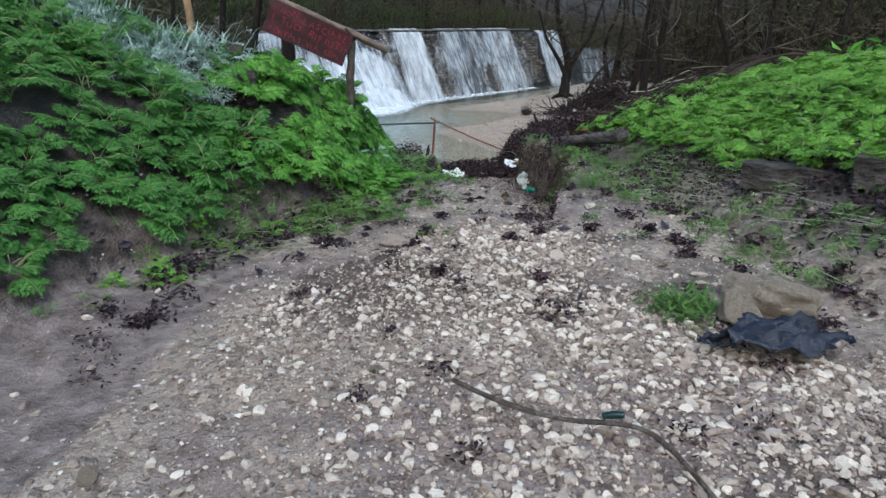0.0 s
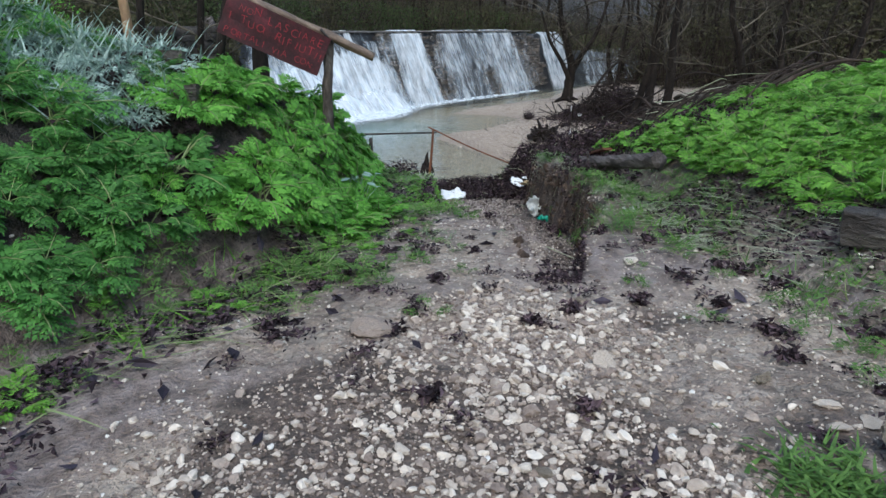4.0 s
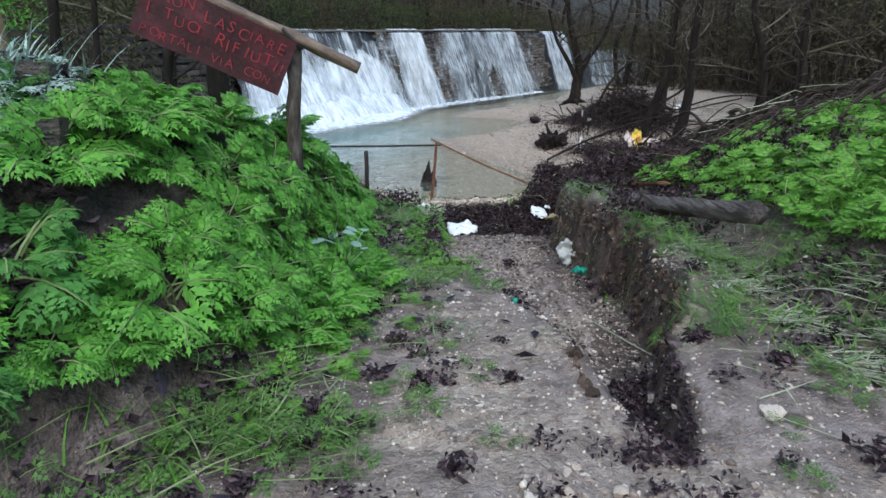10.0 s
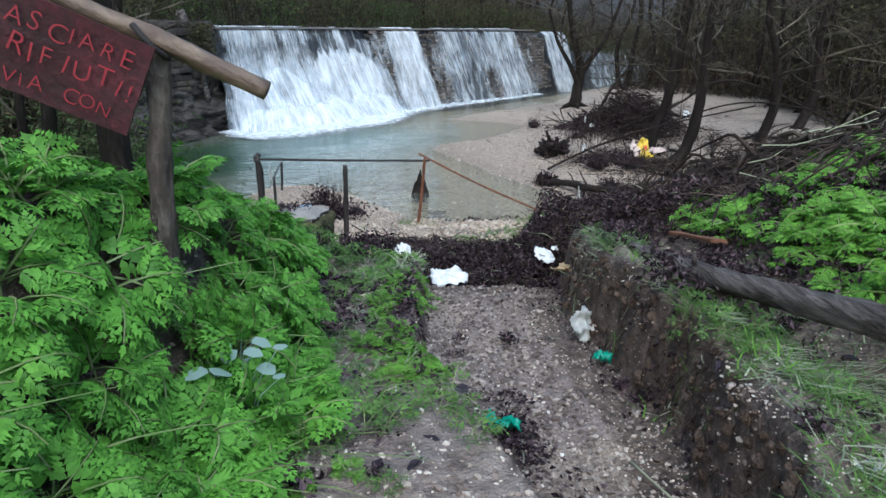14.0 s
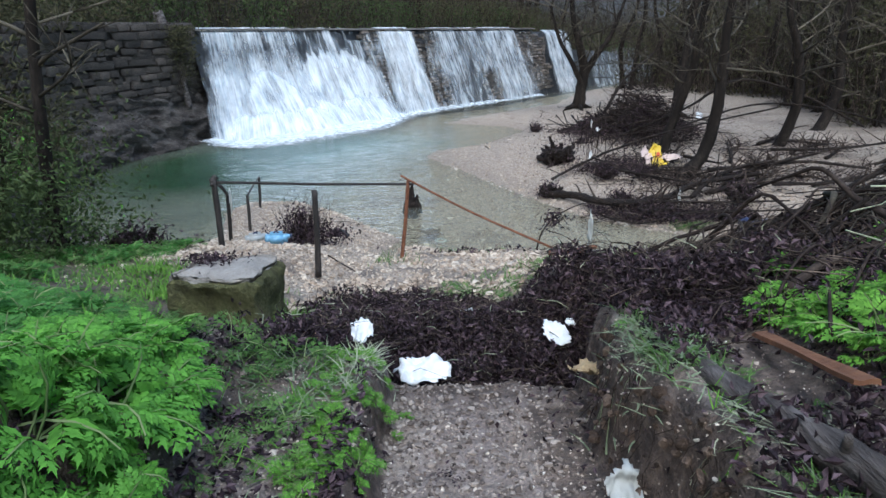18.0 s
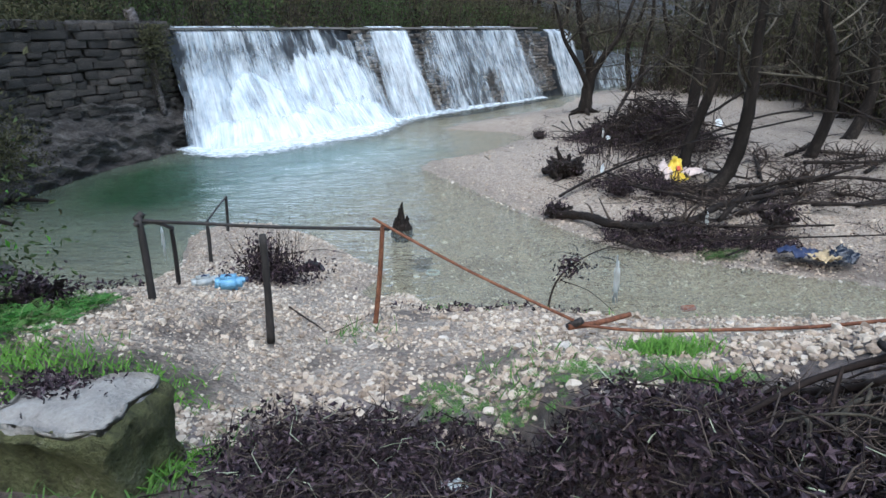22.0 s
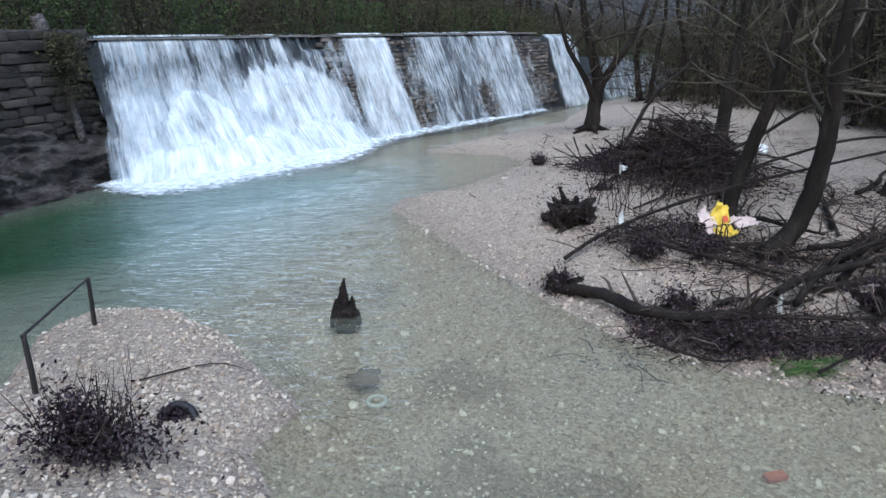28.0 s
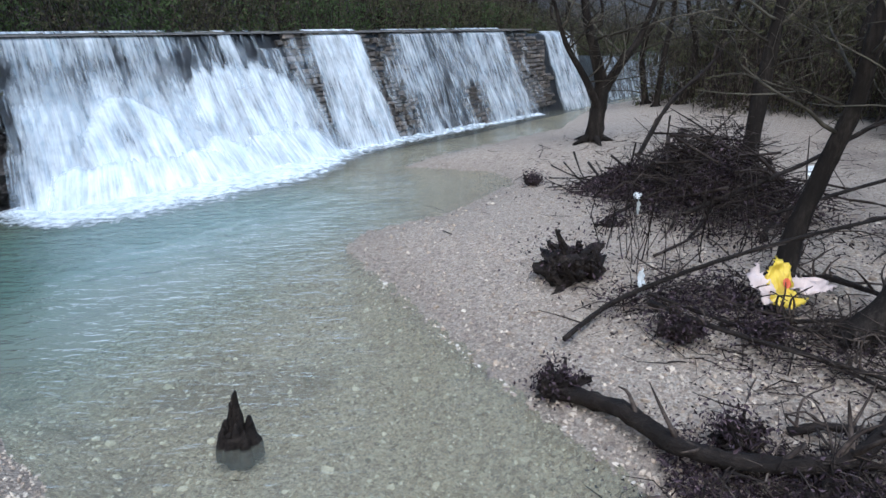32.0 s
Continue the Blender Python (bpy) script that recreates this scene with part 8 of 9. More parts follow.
litter("green_netting", "crumpled bright green plastic on the gully floor", "plastic", (0.36, 6.24, 2.43), ("sheet", 0, 0, 0.01, 0.2, 0.09, M_GREENP, 13, dict(lift=0.05, rot=-0.5)))
litter("green_netting", "crumpled green plastic beside the pale bag", "plastic", (1.03, 6.98, 2.35), ("sheet", 0, 0, 0.01, 0.16, 0.14, M_GREENP, 15, dict(lift=0.06, ragged=0.7)))
litter("cloth_rag", "dirty pale cloth hanging over the gravel edge", "rag", (1.05, 8.2, 2.42), ("sheet", 0, 0, 0, 0.26, 0.16, M_TAN, 17, dict(lift=0.06)))
litter("plastic_bag", "grey plastic bag on the edge of the gully", "bag", (1.38, 5.35, 2.9), ("bag_body", 0, 0, 0.02, 0.13, 0.1, M_MILKY, 19, dict(lift=0.05)))
litter("plastic_rag", "small white scrap among dark debris", "rag", (0.45, 9.5, 2.14), ("sheet", 0, 0, 0, 0.14, 0.09, M_MILKY, 21, dict(lift=0.04)))
litter("plastic_rag", "pale twisted rag among dark debris", "rag", (-0.55, 8.7, 2.36), ("sheet", 0, 0, 0, 0.2, 0.1, M_TAN, 23, dict(lift=0.05, ragged=0.6)))
litter("yellow_bag", "torn yellow and pale pink plastic sack caught on a trunk", "sack", (6.05, 21.85, 0.75), ("yellow_sheet", 0, 0, 0.12, 0.36, 0.66, M_YELLOW, 25, dict(lift=0.1, stand=1.1)), ("yellow_fold", 0.06, -0.16, -0.1, 0.5, 0.3, M_YELLOW, 28, dict(lift=0.1, stand=0.6)), ("red_print", 0.03, -0.17, 0.16, 0.1, 0.13, M_PRINT, 30, dict(lift=0.01, stand=1.1, ragged=0.1)), ("pale_sheet", -0.26, -0.05, 0.06, 0.34, 0.6, M_PINKISH, 27, dict(lift=0.1, stand=0.8, rot=0.4)), ("pale_tail", 0.45, 0.02, 0.0, 0.6, 0.35, M_PINKISH, 29, dict(lift=0.1, stand=0.5, rot=-0.4)))
litter("blue_sack", "torn dark blue sack with a tan lining on the shore", "sack", (7.1, 17.45, 0.16), ("blue_sheet", -0.3, 0.1, 0.08, 0.7, 0.6, M_NAVY, 31, dict(lift=0.12)), ("tan_sheet", 0.05, -0.05, 0.06, 0.7, 0.5, M_TAN, 33, dict(lift=0.12, rot=-0.6)), ("black_sheet", 0.4, -0.1, 0.1, 0.6, 0.45, M_BLACKP, 35, dict(lift=0.12, stand=0.4)))
litter("plastic_strip", "white plastic strip tangled in dead branches", "plastic", (4.4, 22.3, 0.75), ("strip", 0, 0, 0, 0.12, 0.36, M_WHITE, 37, dict(lift=0.08, stand=1.3, ragged=0.6)))
litter("plastic_strip", "grey plastic strip hanging from a bare stem", "plastic", (4.6, 23.3, 1.5), ("strip", 0, 0, 0, 0.06, 0.32, M_MILKY, 39, dict(lift=0.05, stand=1.5, ragged=0.6)))
litter("plastic_strip", "grey plastic strip hanging on driftwood", "plastic", (5.7, 18.95, 0.45), ("strip", 0, 0, 0, 0.09, 0.5, M_MILKY, 41, dict(lift=0.04, stand=1.5, ragged=0.6)))
litter("plastic_scrap", "small white scrap in the debris heap", "plastic", (8.9, 26.2, 1.3), ("sheet", 0, 0, 0, 0.25, 0.3, M_WHITE, 43, dict(lift=0.08, stand=1.0)))
litter("plastic_scrap", "small white scrap on the gravel bar", "plastic", (5.6, 26.4, 0.8), ("sheet", 0, 0, 0, 0.2, 0.2, M_WHITE, 45, dict(lift=0.08, stand=0.7)))
litter("plastic_strip", "white plastic strip hanging from the fence rail", "plastic", (-2.75, 13.75, 1.85), ("strip", 0, 0, 0, 0.06, 0.5, M_MILKY, 47, dict(lift=0.03, stand=1.5, ragged=0.6)))
litter("black_sheet", "crumpled shiny black plastic sheet lying on gravel", "sheet", (1.24, 2.02, 3.09), ("sheet", 0, -0.02, 0.015, 0.52, 0.26, M_BLACKP, 49, dict(lift=0.055, grid=22)), ("sheet_end", -0.2, 0.0, 0.0, 0.22, 0.08, M_BLACKP, 51, dict(lift=0.03)))
for i, (x, y, d, f) in enumerate(((1.2, 2.24, 0.22, 0.85), (1.42, 2.32, 0.28, 0.7), (1.3, 2.46, 0.2, 0.7))):
    ob = put_stone(x, y, d, i + 90, None, crag_mesh(i), f, 0.12)
    ob.name = "tan_rock"
    tagged(ob, "rough tan rock beside black plastic", "rock", "tan rocks")
for i, (x, y, sx, sy, sz, rot) in enumerate(((2.2, 3.75, 0.55, 0.22, 0.16, -0.7), (2.55, 3.2, 0.6, 0.25, 0.16, -0.6), (-1.72, 4.92, 0.36, 0.22, 0.1, 0.3), (-1.56, 4.66, 0.34, 0.2, 0.1, 0.2), (-1.8, 5.15, 0.3, 0.2, 0.1, 0.2))):
    bm = bmesh.new()
    bmesh.ops.create_cube(bm, size=1)
    bmesh.ops.subdivide_edges(bm, edges=bm.edges[:], cuts=4, use_grid_fill=True)
    for v in bm.verts:
        q = Vector((v.co.x * sx, v.co.y * sy, v.co.z * sz))
        v.co = q + noise.noise_vector(q * 7 + Vector((i * 3, 0, 0))) * 0.03
    me = bpy.data.meshes.new("stone_slab")
    bm.to_mesh(me)
    bm.free()
    me.materials.append(M_ROCK)
    ob = new("stone_slab", me)
    ob.location, ob.rotation_euler = (x, y, level(x, y) - 0.01), (0, 0, rot)
    tagged(ob, "dark mossy stone slab at the foot of the bank" if i < 2 else "dark old stone step on the bank", "stone", "stone slabs")


def jug(at, rot, mat, label, w=0.34, h=0.2):
    o = thing("plastic_jug", at, label, "jug")
    bm = bmesh.new()
    bmesh.ops.create_cube(bm, size=1)
    bmesh.ops.bevel(bm, geom=bm.edges[:], offset=0.22, segments=4, affect="EDGES")
    for v in bm.verts:
        v.co = Matrix.Rotation(rot, 3, "Z") @ Vector((v.co.x * w, v.co.y * h, v.co.z * h + h * 0.48)) + noise.noise_vector(v.co * 5) * 0.012
    part("body", bm, mat, o)
    neck = rod("neck", [Matrix.Rotation(rot, 3, "Z") @ Vector((w * 0.48, 0, h * 0.6)), Matrix.Rotation(rot, 3, "Z") @ Vector((w * 0.64, 0, h * 0.62))], 0.035, 0.03, mat, o, sides=12, knob=0)
    rod("cap", [Matrix.Rotation(rot, 3, "Z") @ Vector((w * 0.63, 0, h * 0.62)), Matrix.Rotation(rot, 3, "Z") @ Vector((w * 0.72, 0, h * 0.63))], 0.036, 0.036, M_NAVY, neck, "dark screw cap", sides=12, knob=0)
    rod("handle", [Matrix.Rotation(rot, 3, "Z") @ Vector(q) for q in ((-w * 0.1, -h * 0.2, h * 0.95), (0, -h * 0.2, h * 1.1), (w * 0.15, -h * 0.2, h * 0.95))], 0.012, 0.012, M_NAVY, o, sides=8, knob=0)
    return o


jug((-2.4, 14.6, level(-2.4, 14.6)), 0.15, M_BLUE, "light blue plastic jug lying on pebbles")
jug((-2.78, 14.72, level(-2.78, 14.72)), 0.5, M_MILKY, "milky white plastic jug lying on pebbles", 0.3, 0.16)
hose = thing("rubber_hose", (-1.8, 16.8, 0.2), "piece of black rubber hose lying on the spit", "hose")
rod("hose_length", [(-0.2, 0.0, 0.06), (-0.05, 0.08, 0.16), (0.12, 0.05, 0.12), (0.2, -0.03, 0.02)], 0.045, 0.045, M_RUBBER, hose, sides=12, knob=0.02)
ring = thing("plastic_ring", (0.22, 17.65, -0.15), "pale plastic ring lying in shallow water", "ring")
rod("hoop", [(0.11 * math.cos(a * 0.5236), 0.11 * math.sin(a * 0.5236), 0.02) for a in range(13)], 0.025, 0.025, M_MILKY, ring, sides=8, knob=0)
mat_o = thing("sunken_mat", (0.0, 18.2, -0.16), "dark square mat lying in the shallow water", "mat")
crumpled("mat_sheet", (0, 0, 0.03), 0.55, 0.5, M_CLOD, 61, mat_o, 0.03, 0.5, 0.4)
for x, y in ((4.47, 16.4), (2.4, 14.6)):
    bm = bmesh.new()
    bmesh.ops.create_cube(bm, size=1)
    for v in bm.verts:
        v.co = Vector((v.co.x * 0.24, v.co.y * 0.11, v.co.z * 0.07))
    bmesh.ops.bevel(bm, geom=bm.edges[:], offset=0.012, segments=2, affect="EDGES")
    me = bpy.data.meshes.new("brick")
    bm.to_mesh(me)
    bm.free()
    me.materials.append(M_BRICK)
    ob = new("brick", me)
    ob.location, ob.rotation_euler = (x, y, level(x, y) + 0.03), (0.1, 0, 0.2)
    tagged(ob, "worn red brick lying on the river bed", "brick", "sunken bricks")
broad = thing("broad_leaf_plant", (-0.68, 5.75, level(-0.68, 5.75)), "weed with broad silvery leaves among cow parsley", "plant")
rl = random.Random(5)
for i in range(16):
    t = Tubes()
    a = rl.uniform(0, 6.28)
    p = Vector((rl.gauss(0, 0.13), rl.gauss(0, 0.1), rl.uniform(0.2, 0.32)))
    dd = Vector((math.cos(a), math.sin(a), rl.uniform(-0.3, 0.2))).normalized()
    ss, l = dd.cross(Vector((0, 0, 1))).normalized(), rl.uniform(0.045, 0.075)
    rim = [p + dd * l * (0.5 - 0.5 * math.cos(q * 0.6283)) + ss * l * 0.42 * math.sin(q * 0.6283) * (1 + 0.3 * math.cos(q * 0.6283)) * (1 + 0.25 * (q % 2)) - Vector((0, 0, 0.25 * l * (0.5 - 0.5 * math.cos(q * 0.6283)) ** 2)) for q in range(10)]
    t.face(rim)
    t.tube([Vector((p.x * 0.3, p.y * 0.3, 0)), p * 0.6, p], 0.003, 0.002, 3, mat=0)
    t.object("leaf", M_SILVER, broad, smooth=False)
bottle = thing("glass_bottle", (0.5, 1.62, level(0.5, 1.62)), "dark green bottle neck among gravel", "bottle")
rod("neck", [(0, 0, 0.01), (0.03, -0.01, 0.025), (0.06, -0.02, 0.03)], 0.013, 0.011, M_BOTTLE, bottle, sides=10, knob=0)

# ---- trees and woods ----
def grow(t, p, d, length, r, depth, rnd, droop=0.0, mat=0, sides=6):
    """A limb with side limbs, down to thin twigs."""
    n = 5 if depth > 1 else (3 if depth else 2)
    pts, q = [p], p.copy()
    for i in range(n):
        d = (d + Vector((rnd.gauss(0, 0.16), rnd.gauss(0, 0.16), rnd.gauss(0.03 - droop, 0.1)))).normalized()
        q = q + d * length / n
        pts.append(q.copy())
    t.tube(pts, r, r * 0.45, max(3, sides), 0.15, rnd.random() * 9, mat)
    if depth <= 0:
        return
    kids = {3: 5, 2: 5, 1: 4}.get(depth, 4)
    for i in range(kids):
        k = rnd.uniform(0.3, 1.0) * n
        a = min(int(k), n - 1)
        s = pts[a].lerp(pts[a + 1], k - a)
        side = Vector((rnd.gauss(0, 1), rnd.gauss(0, 1), rnd.gauss(0.35, 0.5))).normalized()
        dd = (d * 0.55 + side * 0.75).normalized()
        grow(t, s, dd, length * rnd.uniform(0.45, 0.68), r * 0.42, depth - 1, rnd, droop, mat, sides - 2)


def tree(name, trunk_pts, r0, r1, seed, label, group="", limbs=9, from_k=0.35, reach=1.9, forks=()):
    o = thing(name, trunk_pts[0], label, "tree", group)
    line = smooth_line(local(trunk_pts, trunk_pts[0]), 6)
    t = Tubes()
    t.tube(line, r0, r1, 12, 0.18, seed)
    for i in range(5):
        a = i * 1.26 + seed
        t.tube([line[0] + Vector((0, 0, 0.22)), line[0] + Vector((math.cos(a) * r0 * 1.3, math.sin(a) * r0 * 1.3, 0.06)), line[0] + Vector((math.cos(a) * r0 * 2.6, math.sin(a) * r0 * 2.6, -0.08))], r0 * 0.5, r0 * 0.15, 6, 0.2, i)
    t.object("trunk", M_BARK, o)
    stems = [line]
    for pts, ra, rz in forks:
        stems.append(smooth_line(local(pts, trunk_pts[0]), 6))
        ft = Tubes()
        ft.tube(stems[-1], ra, rz, 10, 0.18, seed + 3)
        ft.object("fork", M_BARK, o)
    c, rnd = Tubes(), random.Random(seed)
    for i in range(limbs * len(stems)):
        ln, lim = stems[i % len(stems)], from_k if i % len(stems) == 0 else 0.2
        k = (lim + (1 - lim) * (i // len(stems) + rnd.random()) / limbs) * (len(ln) - 1)
        a = min(int(k), len(ln) - 2)
        s = ln[a].lerp(ln[a + 1], k - a)
        ang = rnd.uniform(0, 6.28)
        grow(c, s, Vector((math.cos(ang), math.sin(ang), rnd.uniform(0.1, 0.9))).normalized(), reach * rnd.uniform(0.6, 1.2), r1 * rnd.uniform(0.35, 0.6), 2, rnd, 0.02)
    c.object("crown", M_CROWN, o, "bare winter branches and twigs")
    return o


BAR_TREE = "bare dark tree growing out of the gravel bar"
tree("bare_tree", [(6.65, 34.5, 0.55), (6.72, 34.5, 1.5), (6.78, 34.5, 2.3), (6.5, 34.5, 3.3), (6.1, 34.4, 4.6), (5.8, 34.3, 6.5)], 0.3, 0.08, 1, "bare forked tree on the gravel bar below the weir", "bare trees", 9, 0.45, 2.2,
     [([(6.75, 34.52, 1.9), (7.3, 34.5, 2.9), (7.9, 34.5, 3.8), (8.5, 34.6, 5.6)], 0.18, 0.06), ([(6.7, 34.4, 1.6), (6.15, 34.2, 2.6), (5.5, 34.1, 3.6), (5.0, 34.0, 5.0)], 0.14, 0.05)])
tree("bare_tree", [(6.5, 22.5, 0.6), (6.62, 22.6, 1.3), (6.85, 22.6, 2.2), (7.04, 22.5, 3.16), (7.03, 22.4, 4.1), (7.2, 22.3, 6.0), (7.3, 22.3, 8.0)], 0.15, 0.06, 3, BAR_TREE, "bare trees", 12, 0.4)
tree("bare_tree", [(6.5, 21.0, 0.4), (6.97, 21.0, 0.99), (7.16, 21.0, 1.94), (7.19, 21.0, 3.02), (7.14, 21.0, 4.02), (7.3, 21.1, 6.0), (7.5, 21.1, 8.2)], 0.18, 0.07, 4, BAR_TREE, "bare trees", 12, 0.36)
tree("bare_tree", [(10.5, 23.9, 0.6), (10.83, 23.9, 2.0), (10.6, 23.9, 3.4), (10.1, 23.9, 4.8), (10.2, 24, 7)], 0.17, 0.07, 5, BAR_TREE, "bare trees", 11, 0.35)
tree("bare_tree", [(9.5, 29.9, 0.8), (9.6, 30, 2.4), (9.72, 30, 3.9), (9.8, 30, 5.5), (9.7, 30, 8)], 0.22, 0.08, 6, BAR_TREE, "bare trees", 12, 0.3)
tree("bare_tree", [(16.2, 31, 0.6), (16.34, 31, 3.0), (16.4, 31, 5.2), (16.2, 31, 8)], 0.2, 0.08, 7, BAR_TREE, "bare trees", 12, 0.25)
tree("bare_tree", [(13.0, 26.2, 0.7), (13.5, 26.3, 2.2), (13.3, 26.4, 4.0), (13.6, 26.4, 7)], 0.19, 0.08, 8, BAR_TREE, "bare trees", 12, 0.25)
tree("bare_tree", [(12.0, 21.0, 0.8), (12.7, 21.2, 2.4), (13.2, 21.3, 4.5), (13.2, 21.3, 7)], 0.16, 0.06, 9, BAR_TREE, "bare trees", 12, 0.25)
tree("bare_tree", [(-4.6, 10.6, 1.9), (-4.55, 10.6, 3.0), (-4.4, 10.6, 4.2), (-4.2, 10.6, 6.0)], 0.055, 0.03, 10, "slim bare tree on the bank behind the sign", "bare trees", 9, 0.35, 1.2)

tree("bare_tree", [(-4.5, 12.5, 1.6), (-4.42, 12.5, 2.8), (-4.3, 12.5, 3.8), (-4.05, 12.5, 5.6)], 0.085, 0.05, 11, "leaning bare tree on the bank above the pool", "bare trees", 8, 0.45, 1.2)

wood_trees = []
for k in range(5):
    rw = random.Random(200 + k)
    wood_trees.append(tree("wood_tree", [(0, 0, -0.4), (rw.gauss(0, 0.2), rw.gauss(0, 0.2), 2.2), (rw.gauss(0, 0.5), rw.gauss(0, 0.5), 4.6), (rw.gauss(0, 0.8), rw.gauss(0, 0.8), 8.5)], rw.uniform(0.09, 0.2), 0.05, 300 + k, "bare dark tree of the wood behind the river", "trees of the wood", 12, 0.08, 2.4))
rw = random.Random(99)
spots = []
for i in range(1100):
    if i % 3 == 0:
        s, n = rw.uniform(-6, 44), -rw.uniform(3.5, 22)
        q = WEIR_A + WEIR_D * s + WEIR_N * n
        x, y = float(q[0]), float(q[1])
    else:
        x, y = rw.uniform(11.5, 34), rw.uniform(24, 60)
        if poly_dist(np.array(x), np.array(y), BAR) < 11.0 - 6.0 * (y > 38) - 3.0 * (y > 44) or (y < 36 and x < 14):
            continue
    if all((x - a) ** 2 + (y - b) ** 2 > 1.1 for a, b in spots):
        spots.append((x, y))
for i, (x, y) in enumerate(spots[:190]):
    m = pose(x, y, float(height(np.array(x), np.array(y))), 0, 0, rw.uniform(0, 360))
    if i < 5:
        wood_trees[i].matrix_basis = m
    else:
        copy_thing(wood_trees[i % 5], m)


def undergrowth(name, P, size, mat, label, seed, lift):
    r = np.random.RandomState(seed)
    z = height(P[:, 0], P[:, 1])
    Q = np.stack([P[:, 0], P[:, 1], z + lift * r.rand(len(P)) ** 1.3], -1)
    return leaf_field(name, Q, np.full(len(P), size), mat, label, "undergrowth", seed)


r = np.random.RandomState(123)
s, n = r.uniform(-8, 55, 74000), -np.abs(r.normal(size=74000)) * 4.5 - 1.2
P = WEIR_A + s[:, None] * WEIR_D + n[:, None] * WEIR_N
green = vnoise(P[:, 0], P[:, 1], 0.45, 3) + 0.25 * S(14, 2, s) > 0.12
undergrowth("bank_undergrowth", P[~green], 0.075, M_WOODLEAF, "dull brown undergrowth behind the weir", 1, 2.2)
undergrowth("bank_ivy", P[green], 0.07, M_IVY, "dark green ivy and shrubs behind the weir", 31, 1.8)
P = np.stack([r.uniform(10, 40, 80000), r.uniform(20, 64, 80000)], -1)
P = P[poly_dist(P[:, 0], P[:, 1], BAR) > 11.0 - 6.0 * S(34, 41, P[:, 1]) - 3.5 * S(42, 46, P[:, 1]) + r.rand(len(P))]
undergrowth("wood_undergrowth", P, 0.11, M_WOODLEAF, "dark undergrowth of the winter wood", 2, 4.2)
m = min(len(P), 17000)
A = np.stack([P[:m, 0], P[:m, 1], height(P[:m, 0], P[:m, 1])], -1)
B = A + np.stack([r.normal(size=m) * 0.6, r.normal(size=m) * 0.6, r.uniform(0.6, 4.4, m)], -1)
stick_field("wood_brambles", A, B, r.uniform(0.006, 0.016, m), M_TWIG, "thin bare brambles and saplings of the wood", "brambles", 3, None, 0.15)
s, n = r.uniform(-8, 60, 6000), -np.abs(r.normal(size=6000)) * 5 - 2.0
Q = WEIR_A + s[:, None] * WEIR_D + n[:, None] * WEIR_N
A = np.stack([Q[:, 0], Q[:, 1], height(Q[:, 0], Q[:, 1])], -1)
B = A + np.stack([r.normal(size=6000) * 0.6, r.normal(size=6000) * 0.6, r.uniform(0.5, 3.2, 6000)], -1)
stick_field("bank_brambles", A, B, np.full(6000, 0.014), M_TWIG, "thin bare brambles behind the weir", "brambles", 4, None, 0.15)
P = np.stack([r.uniform(14, 46, 90000), r.uniform(26, 66, 90000)], -1)
P = P[poly_dist(P[:, 0], P[:, 1], BAR) > 12.0 - 9.0 * S(43, 47, P[:, 1])]
undergrowth("wood_thicket", P, 0.15, M_WOODLEAF, "dark evergreen thicket deep in the winter wood", 12, 6.0)
P = np.concatenate([np.stack([-3.9 - np.abs(r.normal(size=7000)) * 3.0, r.uniform(-5, 10.5, 7000)], -1), np.stack([4.9 + np.abs(r.normal(size=7000)) * 3.0, r.uniform(-5, 8.2, 7000)], -1), np.stack([r.uniform(-5, -1.9, 2500), r.uniform(-6, 1.4, 2500)], -1), np.stack([r.uniform(2.1, 6, 2500), r.uniform(-6, 1.8, 2500)], -1)])
P = P[S(-0.5, 0.0, vnoise(P[:, 0], P[:, 1], 0.7, 3)) > r.rand(len(P))]
undergrowth("bank_weeds", P, 0.075, M_LEAF, "green weeds and brambles covering the banks further off", 21, 0.4)
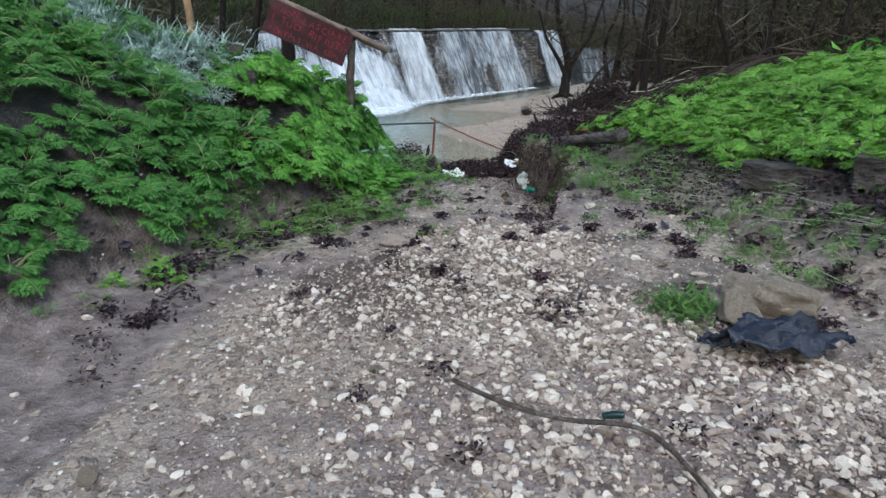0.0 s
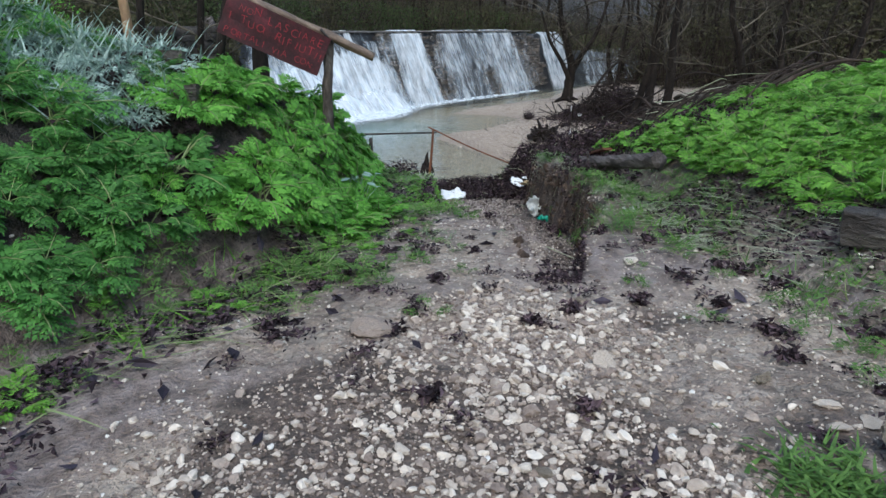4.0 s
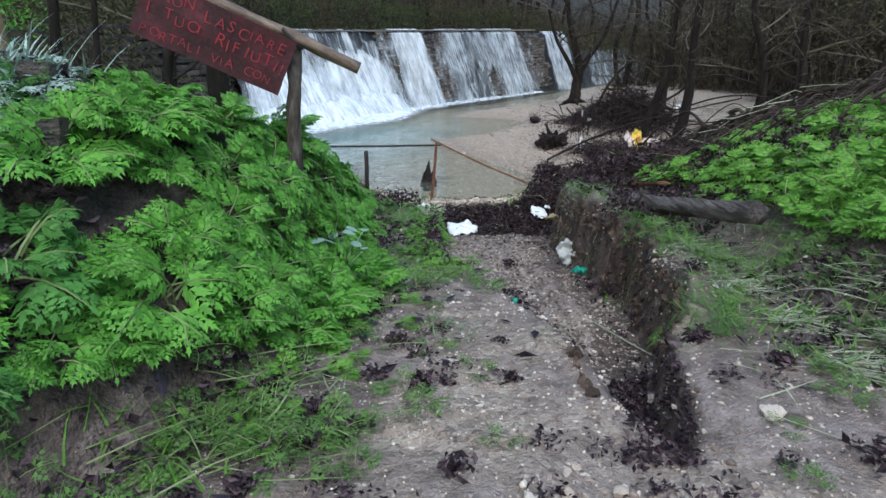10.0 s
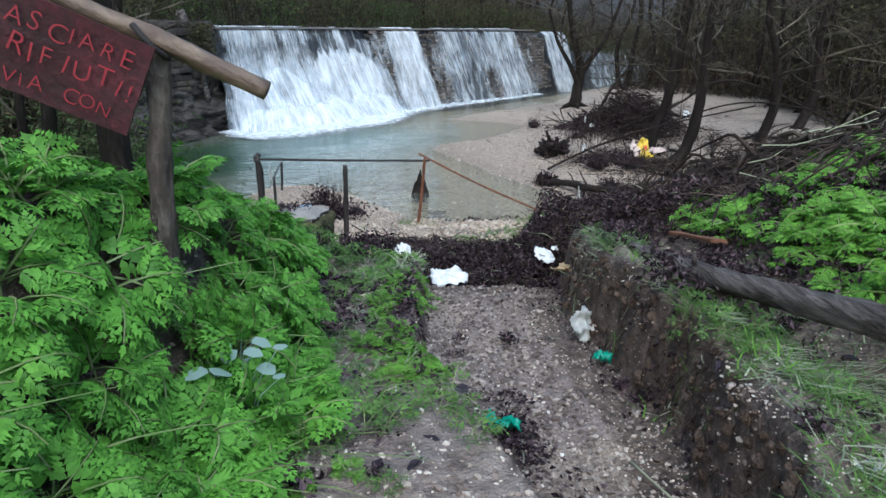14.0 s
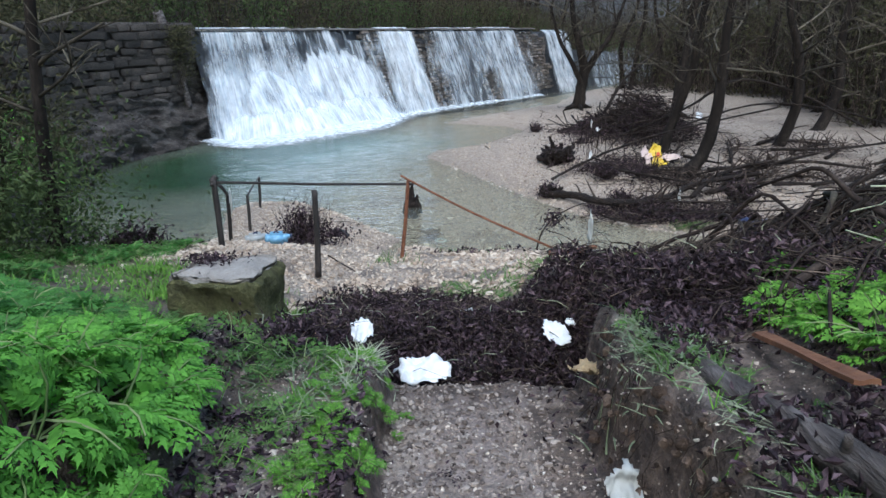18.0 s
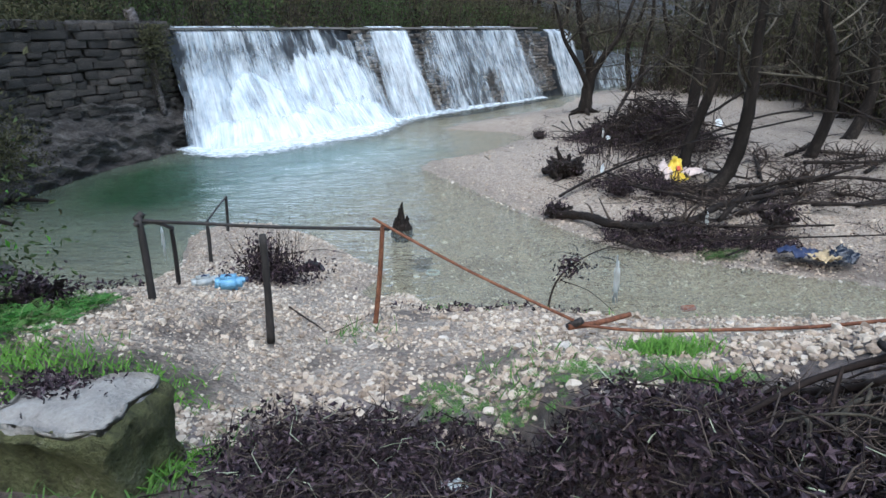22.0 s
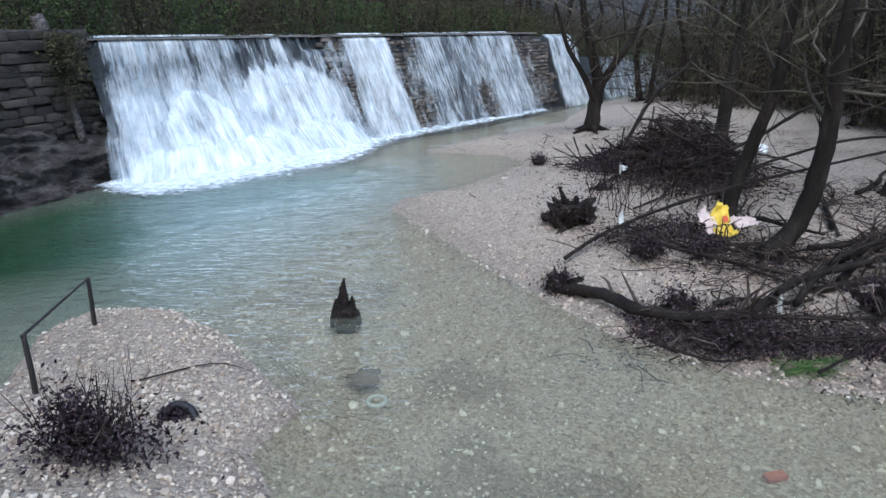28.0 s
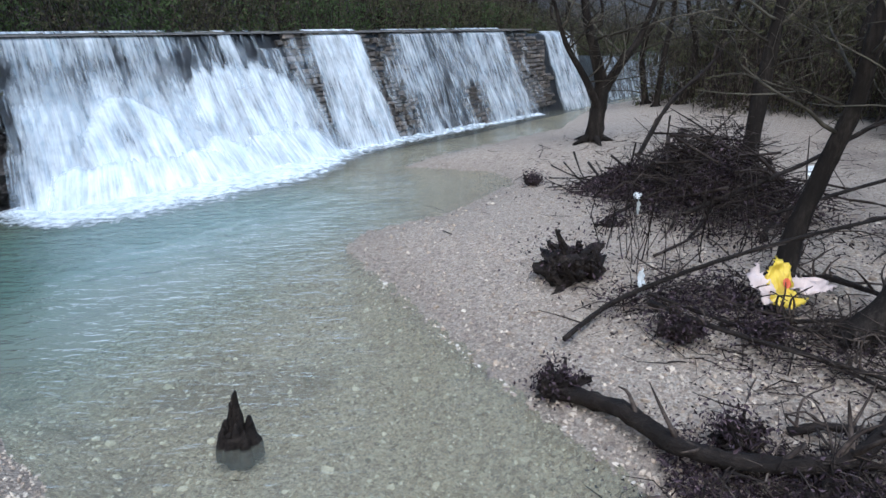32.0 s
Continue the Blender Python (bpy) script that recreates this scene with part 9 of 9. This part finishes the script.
# ivy and bushes over the wall and the left bank
P = np.stack([r.normal(size=5200) * 1.3 - 9.2, r.normal(size=5200) * 2.2 + 16.5], -1)
P = P[(poly_dist(P[:, 0], P[:, 1], NEAR_SHORE) > 0.3)]
undergrowth("bank_bushes", P, 0.055, M_LEAF, "dark green bushes on the bank beside the pool", 5, 1.6)
P3 = np.stack([r.normal(size=2600) * 0.35 - 9.35, r.normal(size=2600) * 0.35 + 28.6, 4.2 - np.abs(r.normal(size=2600)) * 0.9], -1)
P5 = np.array([-6.6, 13.2, 2.9]) + r.normal(size=(9000, 3)) * (0.75, 0.8, 0.7)
leaf_field("bank_shrub", P5, np.full(9000, 0.05), M_WOODLEAF, "dense dark evergreen shrub on the bank above the pool", "shrub", 18)
A = np.array([-6.6, 13.2, 1.6]) + r.normal(size=(120, 3)) * (0.5, 0.6, 0.1)
B = A + np.stack([r.normal(size=120) * 0.5, r.normal(size=120) * 0.5, r.uniform(1.0, 2.6, 120)], -1)
stick_field("shrub_stems", A, B, np.full(120, 0.02), M_TWIG, "dark stems of the shrub on the bank", "stems", 19)
P6 = np.array([-4.75, 12.4, 2.1]) + r.normal(size=(5200, 3)) * (0.55, 0.5, 0.5)
P6[:, 2] = np.maximum(P6[:, 2], 1.4)
leaf_field("bank_shrub", P6, np.full(len(P6), 0.038), M_IVY, "dark green leafy shrub round the leaning tree", "shrub", 20)
P4 = np.array([-9.9, 21.4, 1.5]) + r.normal(size=(2200, 3)) * (0.35, 0.6, 0.5)
leaf_field("wall_bush", P4, np.full(2200, 0.045), M_WOODLEAF, "dark green bush growing out of the wall", "bush", 16)
P = np.stack([r.uniform(-6.5, -3.2, 3000), r.uniform(12.6, 15.4, 3000)], -1)
P = P[(poly_dist(P[:, 0], P[:, 1], NEAR_SHORE) > 0.1) & (poly_dist(P[:, 0], P[:, 1], NEAR_SHORE) < 1.6)]
undergrowth("shore_weeds", P, 0.035, M_DEBRIS, "dark dead weeds and roots on the bank of the pool", 17, 0.22)
leaf_field("ivy", P3, np.full(2600, 0.05), M_WOODLEAF, "dark ivy hanging over the end of the wall", "ivy", 6)
P3 = np.stack([r.uniform(-13.5, -9.8, 9000), r.uniform(17, 29, 9000), np.zeros(9000)], -1)
P3[:, 2] = 4.1 + r.rand(9000) ** 2 * 1.8
leaf_field("wall_top_bushes", P3[P3[:, 0] < -9.9 - 0.14 * (28 - P3[:, 1]).clip(0, 12)], np.full(int((P3[:, 0] < -9.9 - 0.14 * (28 - P3[:, 1]).clip(0, 12)).sum()), 0.08), M_WOODLEAF, "dull bushes on top of the wall", "bushes", 7)
